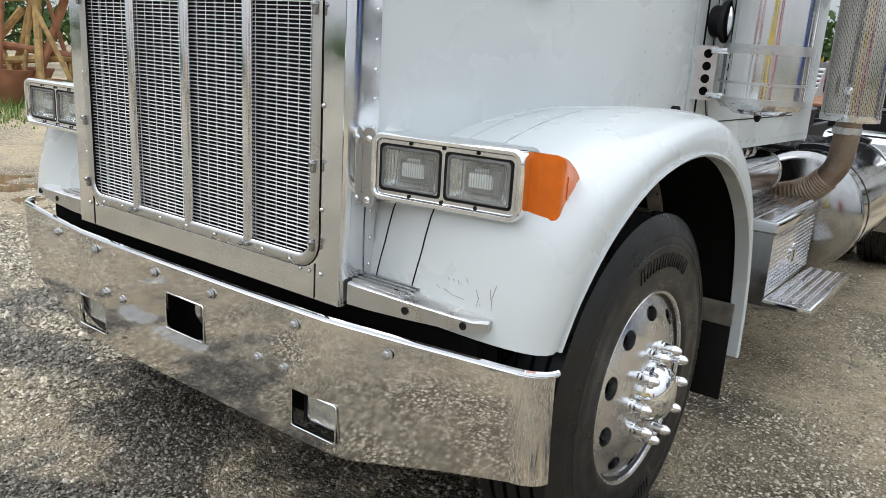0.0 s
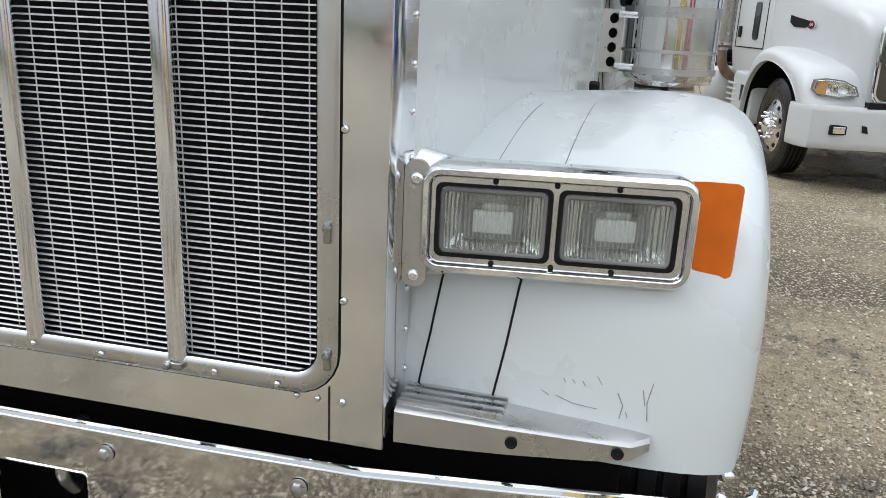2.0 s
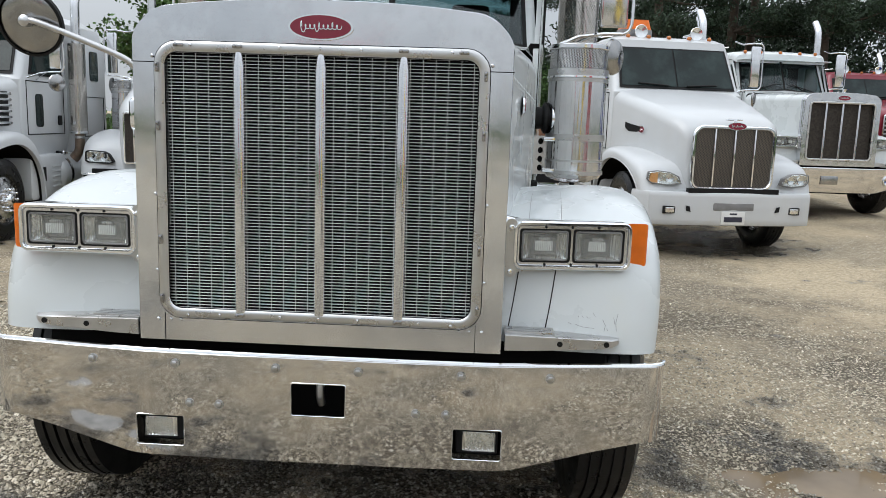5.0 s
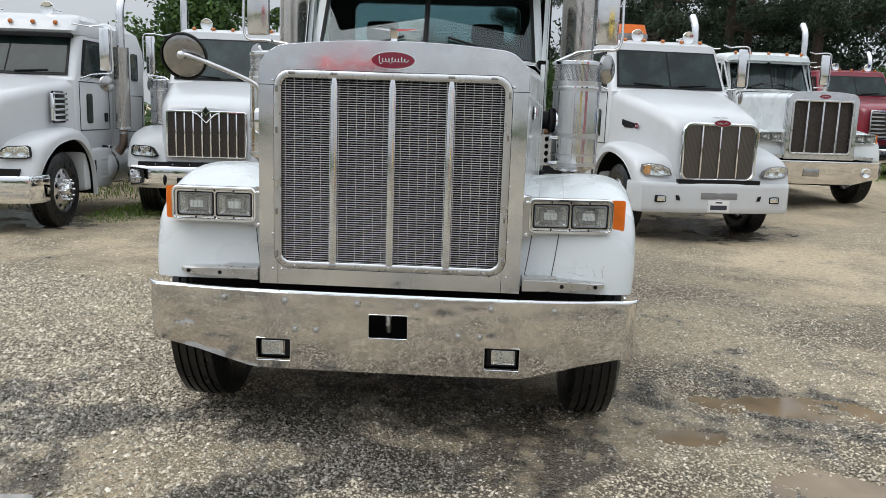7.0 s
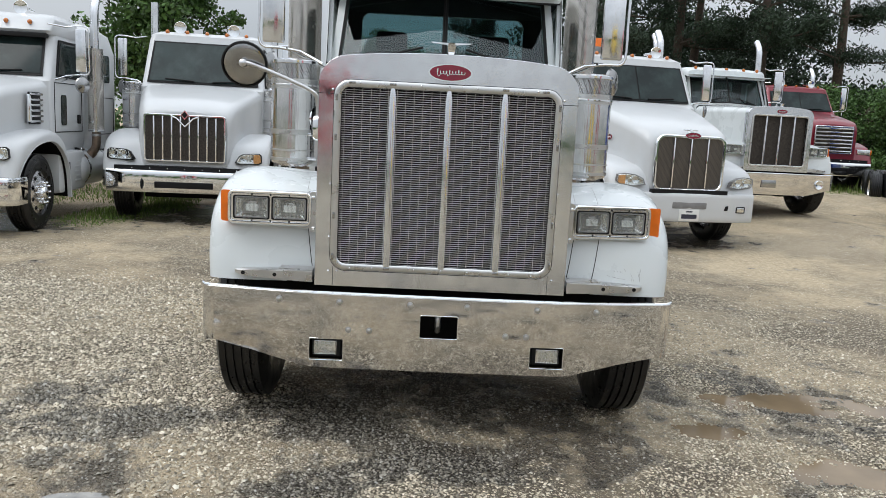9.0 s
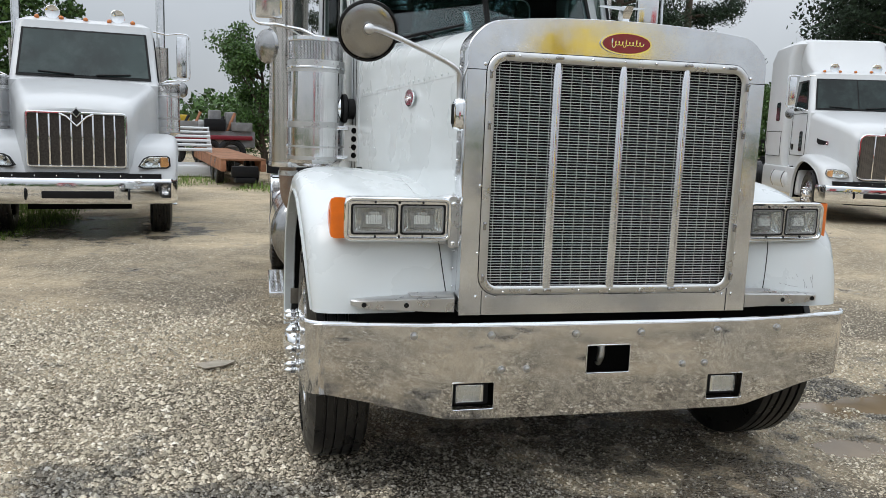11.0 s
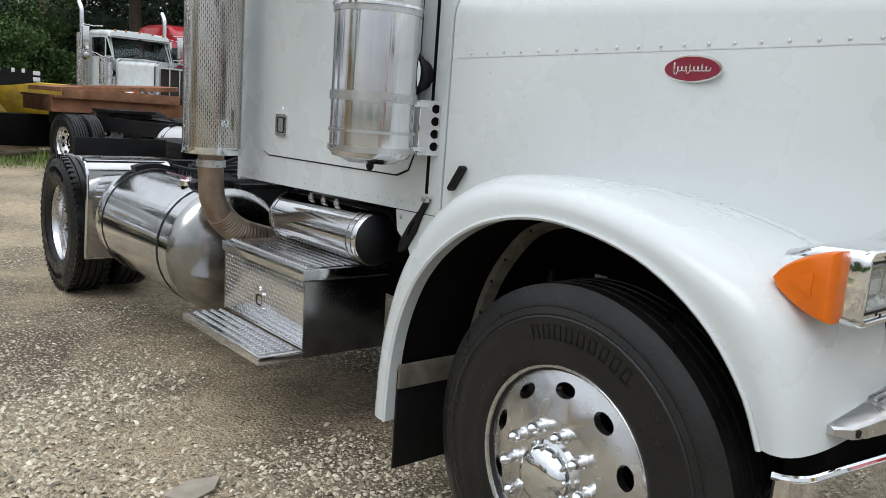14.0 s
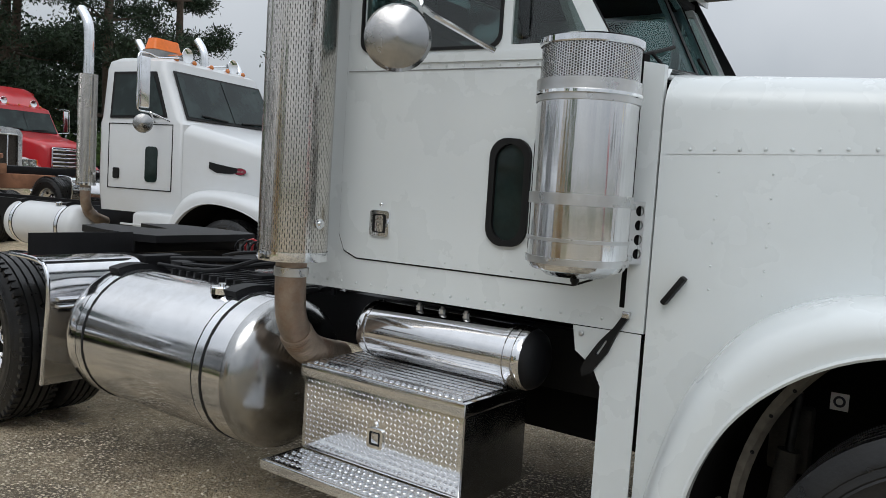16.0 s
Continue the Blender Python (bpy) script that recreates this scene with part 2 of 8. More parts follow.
def frosted(name):
    """Fluted lamp glass, a little clouded: mostly clear, part milky, part gloss."""
    m = glass(name, (0.95, 0.96, 0.96), 0.12, 0.1)
    n, l = m.node_tree.nodes, m.node_tree.links
    out = n["Material Output"]
    milk, mix, cloud_tex, fit, at = n.new("ShaderNodeBsdfDiffuse"), n.new("ShaderNodeMixShader"), n.new("ShaderNodeTexNoise"), n.new("ShaderNodeMapRange"), n.new("ShaderNodeTexCoord")
    milk.inputs["Color"].default_value = (0.72, 0.73, 0.71, 1)
    cloud_tex.inputs["Scale"].default_value, cloud_tex.inputs["Detail"].default_value = 14, 3
    fit.inputs["From Min"].default_value, fit.inputs["From Max"].default_value = 0.35, 0.7
    fit.inputs["To Min"].default_value, fit.inputs["To Max"].default_value = 0.0, 0.14
    l.new(at.outputs["Object"], cloud_tex.inputs["Vector"])
    l.new(cloud_tex.outputs["Fac"], fit.inputs["Value"])
    l.new(fit.outputs["Result"], mix.inputs[0])
    l.new(out.inputs["Surface"].links[0].from_socket, mix.inputs[1])
    l.new(milk.outputs["BSDF"], mix.inputs[2])
    l.new(mix.outputs["Shader"], out.inputs["Surface"])
    return m


LAMP_GLASS = frosted("clouded_fluted_lamp_glass")


def streaky(name, color, rough, metal, **more):
    """Polished tube whose reflections are drawn out along its length."""
    m = material(name, color, rough, metal, **more)
    b = m.node_tree.nodes["Principled BSDF"]
    t = m.node_tree.nodes.new("ShaderNodeTangent")
    t.direction_type, t.axis = "RADIAL", "Z"
    m.node_tree.links.new(t.outputs["Tangent"], b.inputs["Tangent"])
    b.inputs["Anisotropic"].default_value, b.inputs["Anisotropic Rotation"].default_value = 0.6, 0.25
    n, l = m.node_tree.nodes, m.node_tree.links
    at, mp, tx, bp = n.new("ShaderNodeTexCoord"), n.new("ShaderNodeMapping"), n.new("ShaderNodeTexNoise"), n.new("ShaderNodeBump")
    mp.inputs["Scale"].default_value = (1, 1, 0.03)
    tx.inputs["Scale"].default_value, tx.inputs["Detail"].default_value = 26, 2
    bp.inputs["Strength"].default_value, bp.inputs["Distance"].default_value = 0.35, 0.01
    l.new(at.outputs["Object"], mp.inputs["Vector"])
    l.new(mp.outputs["Vector"], tx.inputs["Vector"])
    l.new(tx.outputs["Fac"], bp.inputs["Height"])
    l.new(bp.outputs["Normal"], b.inputs["Normal"])
    return m


CANISTER = streaky("mirror_polished_canister_steel", (0.74, 0.74, 0.75), 0.13, 1.0, vary=0.06, scale=5, rough_vary=0.04)


def slotted(name, color, rough, du, dv, fill_u, fill_v, round_axis=True):
    """Metal sheet with rows of punched slots, staggered, wrapped round an upright tube or on a flat side."""
    m = material(name, color, rough, 1.0, vary=0.08, scale=4, rough_vary=0.08)
    n, l = m.node_tree.nodes, m.node_tree.links
    b = n["Principled BSDF"]
    at = n.new("ShaderNodeTexCoord")
    sep = n.new("ShaderNodeSeparateXYZ")
    l.new(at.outputs["Object"], sep.inputs[0])

    def op(kind, a, c=None):
        o = n.new("ShaderNodeMath")
        o.operation = kind
        for i, v in ((0, a), (1, c)):
            if v is None:
                continue
            if isinstance(v, (int, float)):
                o.inputs[i].default_value = v
            else:
                l.new(v, o.inputs[i])
        return o.outputs[0]

    if round_axis:
        u = op("MULTIPLY", op("ARCTAN2", sep.outputs["Y"], sep.outputs["X"]), 0.15)
    else:
        u = sep.outputs["X"]
    ui = op("DIVIDE", u, du)
    row = op("FLOOR", ui)
    vi = op("ADD", op("DIVIDE", sep.outputs["Z"], dv), op("MULTIPLY", row, 0.5))
    hole = op("MULTIPLY", op("LESS_THAN", op("FRACT", ui), fill_u), op("LESS_THAN", op("FRACT", vi), fill_v))
    mix = n.new("ShaderNodeMixRGB")
    mix.inputs[2].default_value = (0.02, 0.018, 0.016, 1)
    old = b.inputs["Base Color"].links[0].from_socket
    l.new(old, mix.inputs[1])
    l.new(hole, mix.inputs[0])
    l.new(mix.outputs["Color"], b.inputs["Base Color"])
    l.new(op("SUBTRACT", 1.0, hole), b.inputs["Metallic"])
    bp = n.new("ShaderNodeBump")
    bp.inputs["Strength"].default_value, bp.inputs["Distance"].default_value = 0.6, 0.003
    l.new(op("SUBTRACT", 1.0, hole), bp.inputs["Height"])
    l.new(bp.outputs["Normal"], b.inputs["Normal"])
    return m


SLOTTED = slotted("slotted_heat_shield_steel", (0.6, 0.57, 0.53), 0.2, 0.0104, 0.031, 0.24, 0.66)
PERFORATED = slotted("perforated_stainless_screen", (0.6, 0.6, 0.6), 0.25, 0.0085, 0.0095, 0.58, 0.6)
NOSE_MESH = slotted("dark_perforated_grille", (0.16, 0.14, 0.12), 0.45, 0.02, 0.02, 0.6, 0.6, False)


# soaked spots, and shade painted under trucks: place, inner and outer radius, how much
SOAKED_SHADED = ((-2.05, 0.1, 0.35, 1.05, 0.37), (-0.75, -0.7, 0.1, 0.6, 0.34), (-1.6, -0.8, 0.2, 0.6, 0.3), (0.0, 0.5, 0.7, 1.5, 0.42), (1.8, 0.7, 0.3, 1.5, 0.2), (2.6, 1.2, 0.3, 1.2, 0.2), (1.2, 3.0, 0.6, 1.5, 0.1), (0.0, -3.6, 1.0, 3.0, 0.17), (-3.9, 9.2, 0.8, 2.1, 0.5), (3.6, 9.2, 0.8, 2.0, 0.45), (-6.6, 7.2, 0.8, 2.0, 0.45))


def gravel(name, stones):
    """Packed sandy lot: pale limestone gravel over brown mud, damp, dark and glossy in patches, shade painted in under
    trucks and between chips. stones: for the loose chippings on it.
    """
    m = bpy.data.materials.new(name)
    m.use_nodes = True
    n, l = m.node_tree.nodes, m.node_tree.links
    b = n["Principled BSDF"]
    at = n.new("ShaderNodeTexCoord")

    def tex(kind, scale, detail=6, rough=0.6):
        t = n.new(kind)
        t.inputs["Scale"].default_value = scale
        if kind == "ShaderNodeTexNoise":
            t.inputs["Detail"].default_value, t.inputs["Roughness"].default_value = detail, rough
        l.new(at.outputs["Object"], t.inputs["Vector"])
        return t

    def fitted(sock, a, c, lo=0.0, hi=1.0):
        r = n.new("ShaderNodeMapRange")
        r.inputs["From Min"].default_value, r.inputs["From Max"].default_value = a, c
        r.inputs["To Min"].default_value, r.inputs["To Max"].default_value = lo, hi
        l.new(sock, r.inputs["Value"])
        return r.outputs["Result"]

    def mixed(fac, a, c, kind="MIX"):
        x = n.new("ShaderNodeMixRGB")
        x.blend_type = kind
        for i, v in ((0, fac), (1, a), (2, c)):
            if isinstance(v, tuple):
                x.inputs[i].default_value = (*v, 1)
            elif isinstance(v, (int, float)):
                x.inputs[i].default_value = v
            else:
                l.new(v, x.inputs[i])
        return x.outputs["Color"]

    def steps(sock, colors):
        r = n.new("ShaderNodeValToRGB")
        e = r.color_ramp.elements
        while len(e) < len(colors):
            e.new(0.5)
        for k, (p, c) in enumerate(colors):
            e[k].position, e[k].color = p, (*c, 1)
        l.new(sock, r.inputs["Fac"])
        return r.outputs["Color"]

    tones = [(0.0, (0.06, 0.053, 0.045)), (0.25, (0.26, 0.225, 0.17)), (0.5, (0.5, 0.44, 0.335)), (0.8, (0.68, 0.615, 0.49)), (1.0, (0.78, 0.72, 0.62))]
    pale = [(0.0, (0.17, 0.147, 0.11)), (0.3, (0.33, 0.285, 0.21)), (0.68, (0.53, 0.465, 0.35)), (0.94, (0.7, 0.63, 0.5)), (1.0, (0.84, 0.79, 0.68))]
    if stones:
        geo = n.new("ShaderNodeNewGeometry")
        base = mixed(1, steps(geo.outputs["Random Per Island"], pale), fitted(tex("ShaderNodeTexNoise", 120, 3).outputs["Fac"], 0.3, 0.7, 0.86, 1.22), "MULTIPLY")
        wet_shade_tint, wet_rough, dry_rough = (0.36, 0.375, 0.4), 0.13, 0.6
    else:
        pebbles = tex("ShaderNodeTexVoronoi", 46)
        grit = tex("ShaderNodeTexVoronoi", 115)
        hue = n.new("ShaderNodeSeparateColor")
        l.new(pebbles.outputs["Color"], hue.inputs[0])
        hue2 = n.new("ShaderNodeSeparateColor")
        l.new(grit.outputs["Color"], hue2.inputs[0])
        stone = steps(hue.outputs["Red"], tones)
        chip = steps(hue2.outputs["Green"], tones)
        sand = mixed(fitted(tex("ShaderNodeTexNoise", 24, 8).outputs["Fac"], 0.35, 0.65), (0.46, 0.37, 0.245), (0.74, 0.62, 0.44))
        cover = fitted(tex("ShaderNodeTexNoise", 0.55, 7, 0.62).outputs["Fac"], 0.42, 0.56)
        shown = n.new("ShaderNodeMath")
        shown.operation = "MULTIPLY"
        l.new(fitted(pebbles.outputs["Distance"], 0.45, 0.3), shown.inputs[0])
        l.new(fitted(cover, 0, 1, 0.25, 0.95), shown.inputs[1])
        # chips with the shade between them painted in as near-black
        shaded_gap = mixed(fitted(grit.outputs["Distance"], 0.14, 0.38), chip, (0.05, 0.04, 0.028))
        fines = n.new("ShaderNodeVectorMath")
        fines.operation = "LENGTH"
        l.new(at.outputs["Object"], fines.inputs[0])
        amount = n.new("ShaderNodeMath")
        amount.operation = "MULTIPLY"
        l.new(fitted(cover, 0, 1, 0.45, 0.95), amount.inputs[0])
        l.new(fitted(fines.outputs["Value"], 4.0, 11.0, 1.0, 0.6), amount.inputs[1])
        base = mixed(shown.outputs[0], mixed(amount.outputs[0], sand, shaded_gap), stone)
        big = tex("ShaderNodeTexNoise", 0.35, 5)
        base = mixed(1, base, mixed(fitted(big.outputs["Fac"], 0.35, 0.65), (1.06, 1.03, 0.985), (1.36, 1.34, 1.3)), "MULTIPLY")
        wet_shade_tint, wet_rough, dry_rough = (0.23, 0.235, 0.255), 0.16, 0.85
        h = n.new("ShaderNodeMath")
        h.operation = "ADD"
        l.new(fitted(pebbles.outputs["Distance"], 0.0, 0.6, 1, 0), h.inputs[0])
        l.new(fitted(grit.outputs["Distance"], 0.0, 0.6, 0.45, 0), h.inputs[1])
        bp = n.new("ShaderNodeBump")
        bp.inputs["Strength"].default_value, bp.inputs["Distance"].default_value = 1.0, 0.014
        l.new(h.outputs[0], bp.inputs["Height"])
        l.new(bp.outputs["Normal"], b.inputs["Normal"])
    # the drive before the lot is greyer
    yy = n.new("ShaderNodeSeparateXYZ")
    l.new(at.outputs["Object"], yy.inputs[0])
    base = mixed(fitted(yy.outputs["Y"], -1.8, -4.5), base, mixed(1, base, (0.84, 0.9, 1.0), "MULTIPLY"))
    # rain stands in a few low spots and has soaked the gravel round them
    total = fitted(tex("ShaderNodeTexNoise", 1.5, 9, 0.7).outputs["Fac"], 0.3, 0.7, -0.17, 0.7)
    # the spots under trucks paint shade as well as damp into the colour
    for x, y, inner, outer, gain in SOAKED_SHADED:
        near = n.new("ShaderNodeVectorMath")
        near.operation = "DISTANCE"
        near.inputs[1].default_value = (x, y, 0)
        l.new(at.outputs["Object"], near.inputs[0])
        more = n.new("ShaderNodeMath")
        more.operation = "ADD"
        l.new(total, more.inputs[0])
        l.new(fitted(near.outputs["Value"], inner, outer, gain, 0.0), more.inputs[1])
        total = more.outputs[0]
    wet_shade = fitted(total, 0.5, 0.66)
    base = mixed(fitted(wet_shade, 0, 1, 0, 0.9), base, mixed(1, base, wet_shade_tint, "MULTIPLY"))
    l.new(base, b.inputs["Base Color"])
    l.new(fitted(wet_shade, 0, 1, dry_rough, wet_rough), b.inputs["Roughness"])
    return m


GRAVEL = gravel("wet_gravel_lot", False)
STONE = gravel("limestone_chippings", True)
MUD_WATER = material("muddy_puddle_water", (0.2, 0.145, 0.088), 0.05, vary=0.3, scale=2.5, spec=0.3)
CLEAR_WATER = material("clear_rain_film", (0.2, 0.19, 0.17), 0.06, vary=0.4, scale=14, coat=1.0, bump=0.1, bump_scale=12)


# ---------------------------------------------------------------- building helpers
def finish(bm, angle=38):
    bmesh.ops.recalc_face_normals(bm, faces=bm.faces)
    lim = radians(angle)
    for f in bm.faces:
        f.smooth = True
    for e in bm.edges:
        if len(e.link_faces) == 2 and e.calc_face_angle(0) > lim:
            e.smooth = False
    me = bpy.data.meshes.new("mesh")
    bm.to_mesh(me)
    bm.free()
    return me


def part(name, geo, mat, parent, label="", m=None):
    """One mesh object under a thing or a part; geo is a bmesh or a finished mesh that alike parts share."""
    me = finish(geo) if isinstance(geo, bmesh.types.BMesh) else geo
    if not me.materials:
        me.materials.append(mat)
    ob = new(name, me)
    ob.parent = parent
    if m is not None:
        ob.matrix_basis = m
    if label:
        ob["label"] = label
    return ob


def thing(name, m, label, category, group="", kind=""):
    ob = new(name)
    ob.matrix_basis = m
    ob.empty_display_size = 0.3
    return tagged(ob, label, category, group, kind)


def box(bm, x0, x1, y0, y1, z0, z1, bevel=0.0, m=None):
    made = bmesh.ops.create_cube(bm, size=1, matrix=Matrix.Translation(((x0 + x1) / 2, (y0 + y1) / 2, (z0 + z1) / 2)) @ Matrix.Diagonal((abs(x1 - x0), abs(y1 - y0), abs(z1 - z0), 1)))
    vs = made["verts"]
    if bevel:
        es = list({e for v in vs for e in v.link_edges})
        r = bmesh.ops.bevel(bm, geom=es, offset=bevel, segments=2, affect="EDGES", profile=0.6)
        vs = list({v for f in r["faces"] for v in f.verts} | {v for v in vs if v.is_valid})
    if m is not None:
        bmesh.ops.transform(bm, matrix=m, verts=vs)
    return bm


def boxed(*a, bevel=0.0, m=None):
    return box(bmesh.new(), *a, bevel=bevel, m=m)


def ring_faces(bm, rings, closed=True, caps=(False, False)):
    for a, b in zip(rings, rings[1:]):
        k = len(a)
        for i in range(k if closed else k - 1):
            j = (i + 1) % k
            bm.faces.new((a[i], a[j], b[j], b[i]))
    if caps[0]:
        bm.faces.new(list(reversed(rings[0])))
    if caps[1]:
        bm.faces.new(rings[-1])


def loft(bm, sections, closed=True, caps=(True, True)):
    rings = [[bm.verts.new(p) for p in s] for s in sections]
    ring_faces(bm, rings, closed, caps)
    return bm


def lathe(bm, profile, m=None, seg=32, caps=(False, False)):
    """profile: (radius, height) pairs turned about z, then moved by m."""
    m = m or Matrix()
    sections = []
    for r, h in profile:
        r = max(r, 0.0004)
        sections.append([m @ Vector((r * math.cos(2 * math.pi * i / seg), r * math.sin(2 * math.pi * i / seg), h)) for i in range(seg)])
    return loft(bm, sections, True, caps)


def turned(profile, m=None, seg=32, caps=(False, False)):
    return lathe(bmesh.new(), profile, m, seg, caps)


def spline(points, n):
    """n + 1 points along a smooth curve through the points."""
    p = [Vector(q) for q in points]
    out = []
    for i in range(n + 1):
        s = i / n * (len(p) - 1)
        k = min(int(s), len(p) - 2)
        t = s - k
        a, b, c, d = p[max(k - 1, 0)], p[k], p[k + 1], p[min(k + 2, len(p) - 1)]
        out.append(0.5 * (2 * b + (c - a) * t + (2 * a - 5 * b + 4 * c - d) * t * t + (3 * b - a - 3 * c + d) * t ** 3))
    return out


def tube(bm, points, r, seg=10, caps=True):
    """A pipe along points; r is one radius or one for each point."""
    pts = [Vector(p) for p in points]
    rs = r if isinstance(r, (list, tuple)) else [r] * len(pts)
    side = None
    sections = []
    for i, p in enumerate(pts):
        d = (pts[min(i + 1, len(pts) - 1)] - pts[max(i - 1, 0)]).normalized()
        if side is None:
            side = d.orthogonal().normalized()
        side = (side - side.dot(d) * d).normalized()
        up = d.cross(side)
        sections.append([p + rs[i] * (math.cos(2 * math.pi * k / seg) * side + math.sin(2 * math.pi * k / seg) * up) for k in range(seg)])
    return loft(bm, sections, True, (caps, caps))


def piped(points, r, seg=10):
    return tube(bmesh.new(), points, r, seg)


def rounded(x0, x1, z0, z1, r, seg=5, tilt=0.0):
    """Corner points of a rounded rectangle, in a flat plane."""
    out = []
    for cx, cz, a0 in ((x1 - r, z1 - r, 0), (x0 + r, z1 - r, 90), (x0 + r, z0 + r, 180), (x1 - r, z0 + r, 270)):
        for i in range(seg + 1):
            a = radians(a0 + 90 * i / seg)
            out.append((cx + r * math.cos(a), cz + r * math.sin(a)))
    return out


def ellipse(cx, cz, a, b, n=28):
    return [(cx + a * math.cos(2 * math.pi * i / n), cz + b * math.sin(2 * math.pi * i / n)) for i in range(n)]


FRONT = Matrix(((1, 0, 0, 0), (0, 0, 1, 0), (0, 1, 0, 0), (0, 0, 0, 1)))   # plane x, z; depth along y
SIDE = Matrix(((0, 0, 1, 0), (1, 0, 0, 0), (0, 1, 0, 0), (0, 0, 0, 1)))    # plane y, z; depth along x


def sheet(outer, holes=(), thick=0.004, m=FRONT, bm=None):
    """A flat plate of any outline with holes through it."""
    own = bmesh.new()
    edges = []
    for loop in (outer, *holes):
        vs = [own.verts.new((p[0], p[1], 0)) for p in loop]
        edges += [own.edges.new((vs[i], vs[(i + 1) % len(vs)])) for i in range(len(vs))]
    bmesh.ops.triangle_fill(own, use_beauty=True, edges=edges)
    r = bmesh.ops.extrude_face_region(own, geom=list(own.faces))
    bmesh.ops.translate(own, verts=[v for v in r["geom"] if isinstance(v, bmesh.types.BMVert)], vec=(0, 0, thick))
    bmesh.ops.transform(own, matrix=m, verts=own.verts)
    if bm is None:
        return own
    me = bpy.data.meshes.new("tmp")
    own.to_mesh(me)
    own.free()
    bm.from_mesh(me)
    bpy.data.meshes.remove(me)
    return bm


CACHE = {}


def shared(key, make, mat):
    """A finished mesh that alike parts share."""
    if key not in CACHE:
        CACHE[key] = finish(make())
        CACHE[key].materials.append(mat)
    return CACHE[key]


def rivet_mesh():
    return turned([(0.0, 0.005), (0.004, 0.0045), (0.0065, 0.002), (0.007, 0.0)], seg=8)


def rivet(parent, x, y, z, face, mat=None, size=1.0, name="rivet"):
    """face: the way the head points, one of -y, -x, +x."""
    turn = {"-y": Matrix.Rotation(radians(90), 4, "X"), "-x": Matrix.Rotation(radians(-90), 4, "Y"), "+x": Matrix.Rotation(radians(90), 4, "Y"), "+z": Matrix()}[face]
    mat = mat or STAINLESS
    return part(name, shared(("rivet", mat.name), rivet_mesh, mat), mat, parent, m=Matrix.Translation((x, y, z)) @ turn @ Matrix.Diagonal((size, size, size, 1)))


def hex_bolt_mesh():
    bm = lathe(bmesh.new(), [(0.0165, 0.0), (0.0165, 0.003), (0.011, 0.004)], seg=20)
    return lathe(bm, [(0.0115, 0.003), (0.0115, 0.011), (0.009, 0.0125), (0.0, 0.0125)], seg=6)


def clip_mesh():
    bm = bmesh.new()
    box(bm, -0.017, 0.017, -0.012, 0.0, -0.006, 0.006, 0.003)
    lathe(bm, [(0.0, 0.018), (0.005, 0.017), (0.007, 0.012), (0.007, 0.0)], Matrix.Translation((-0.009, -0.002, 0)) @ Matrix.Rotation(radians(90), 4, "X"), 8)
    return bm


# ---------------------------------------------------------------- wheels
def tyre_mesh(width, R, lugs):
    def make():
        w, r0 = width / 2, 0.288
        prof = [(r0, -w * 0.78), (r0 + 0.02, -w * 0.9), (r0 + 0.06, -w * 1.0), (R - 0.12, -w * 1.04), (R - 0.05, -w * 0.98), (R - 0.018, -w * 0.86), (R, -w * 0.8)]
        for g in (-0.5, -0.17, 0.17, 0.5):
            prof += [(R + 0.002, (g - 0.05) * w), (R - 0.012, (g - 0.035) * w), (R - 0.012, (g + 0.035) * w), (R + 0.002, (g + 0.05) * w)]
        prof += [(R, w * 0.8), (R - 0.018, w * 0.86), (R - 0.05, w * 0.98), (R - 0.062, w * 1.0), (R - 0.066, w * 0.985), (R - 0.085, w * 1.03), (R - 0.09, w * 1.01), (R - 0.096, w * 1.035), (R - 0.102, w * 1.018), (R - 0.12, w * 1.045), (R - 0.15, w * 1.035), (r0 + 0.06, w * 1.0), (r0 + 0.045, w * 1.02), (r0 + 0.02, w * 0.93), (r0, w * 0.78)]
        return turned(prof, seg=64 if R > 0.53 else 36)
    return make


def tread_mesh(width, R):
    """Shoulder blocks of a drive tyre."""
    def make():
        w = width / 2
        bm = bmesh.new()
        for i in range(60):
            for s in (-1, 1):
                a = 2 * math.pi * (i + 0.25 * s) / 60
                box(bm, -0.013, 0.013, -0.02, 0.012, s * w * 0.62, s * w * 0.92, m=Matrix.Rotation(a, 4, "Z") @ Matrix.Translation((0, R - 0.004, 0)))
        return bm
    return make


def letters_mesh(start):
    """Raised bars where the sidewall carries unreadable writing."""
    bm = bmesh.new()
    rnd = random.Random(5)
    for a0 in (start,):
        for i in range(9):
            a = radians(a0 + i * 6)
            at = Matrix.Rotation(a, 4, "Z") @ Matrix.Translation((0, 0.412, 0))
            for x0, x1, z0, z1 in ((-0.014, -0.01, -0.022, 0.022), (0.008, 0.012, -0.022, 0.022), (-0.014, 0.012, 0.018, 0.022), (-0.014, 0.012, -0.022, -0.018))[:rnd.choice((3, 4, 4))]:
                box(bm, x0, x1, z0, z1, -0.002, 0.0035, m=at)
    return bm


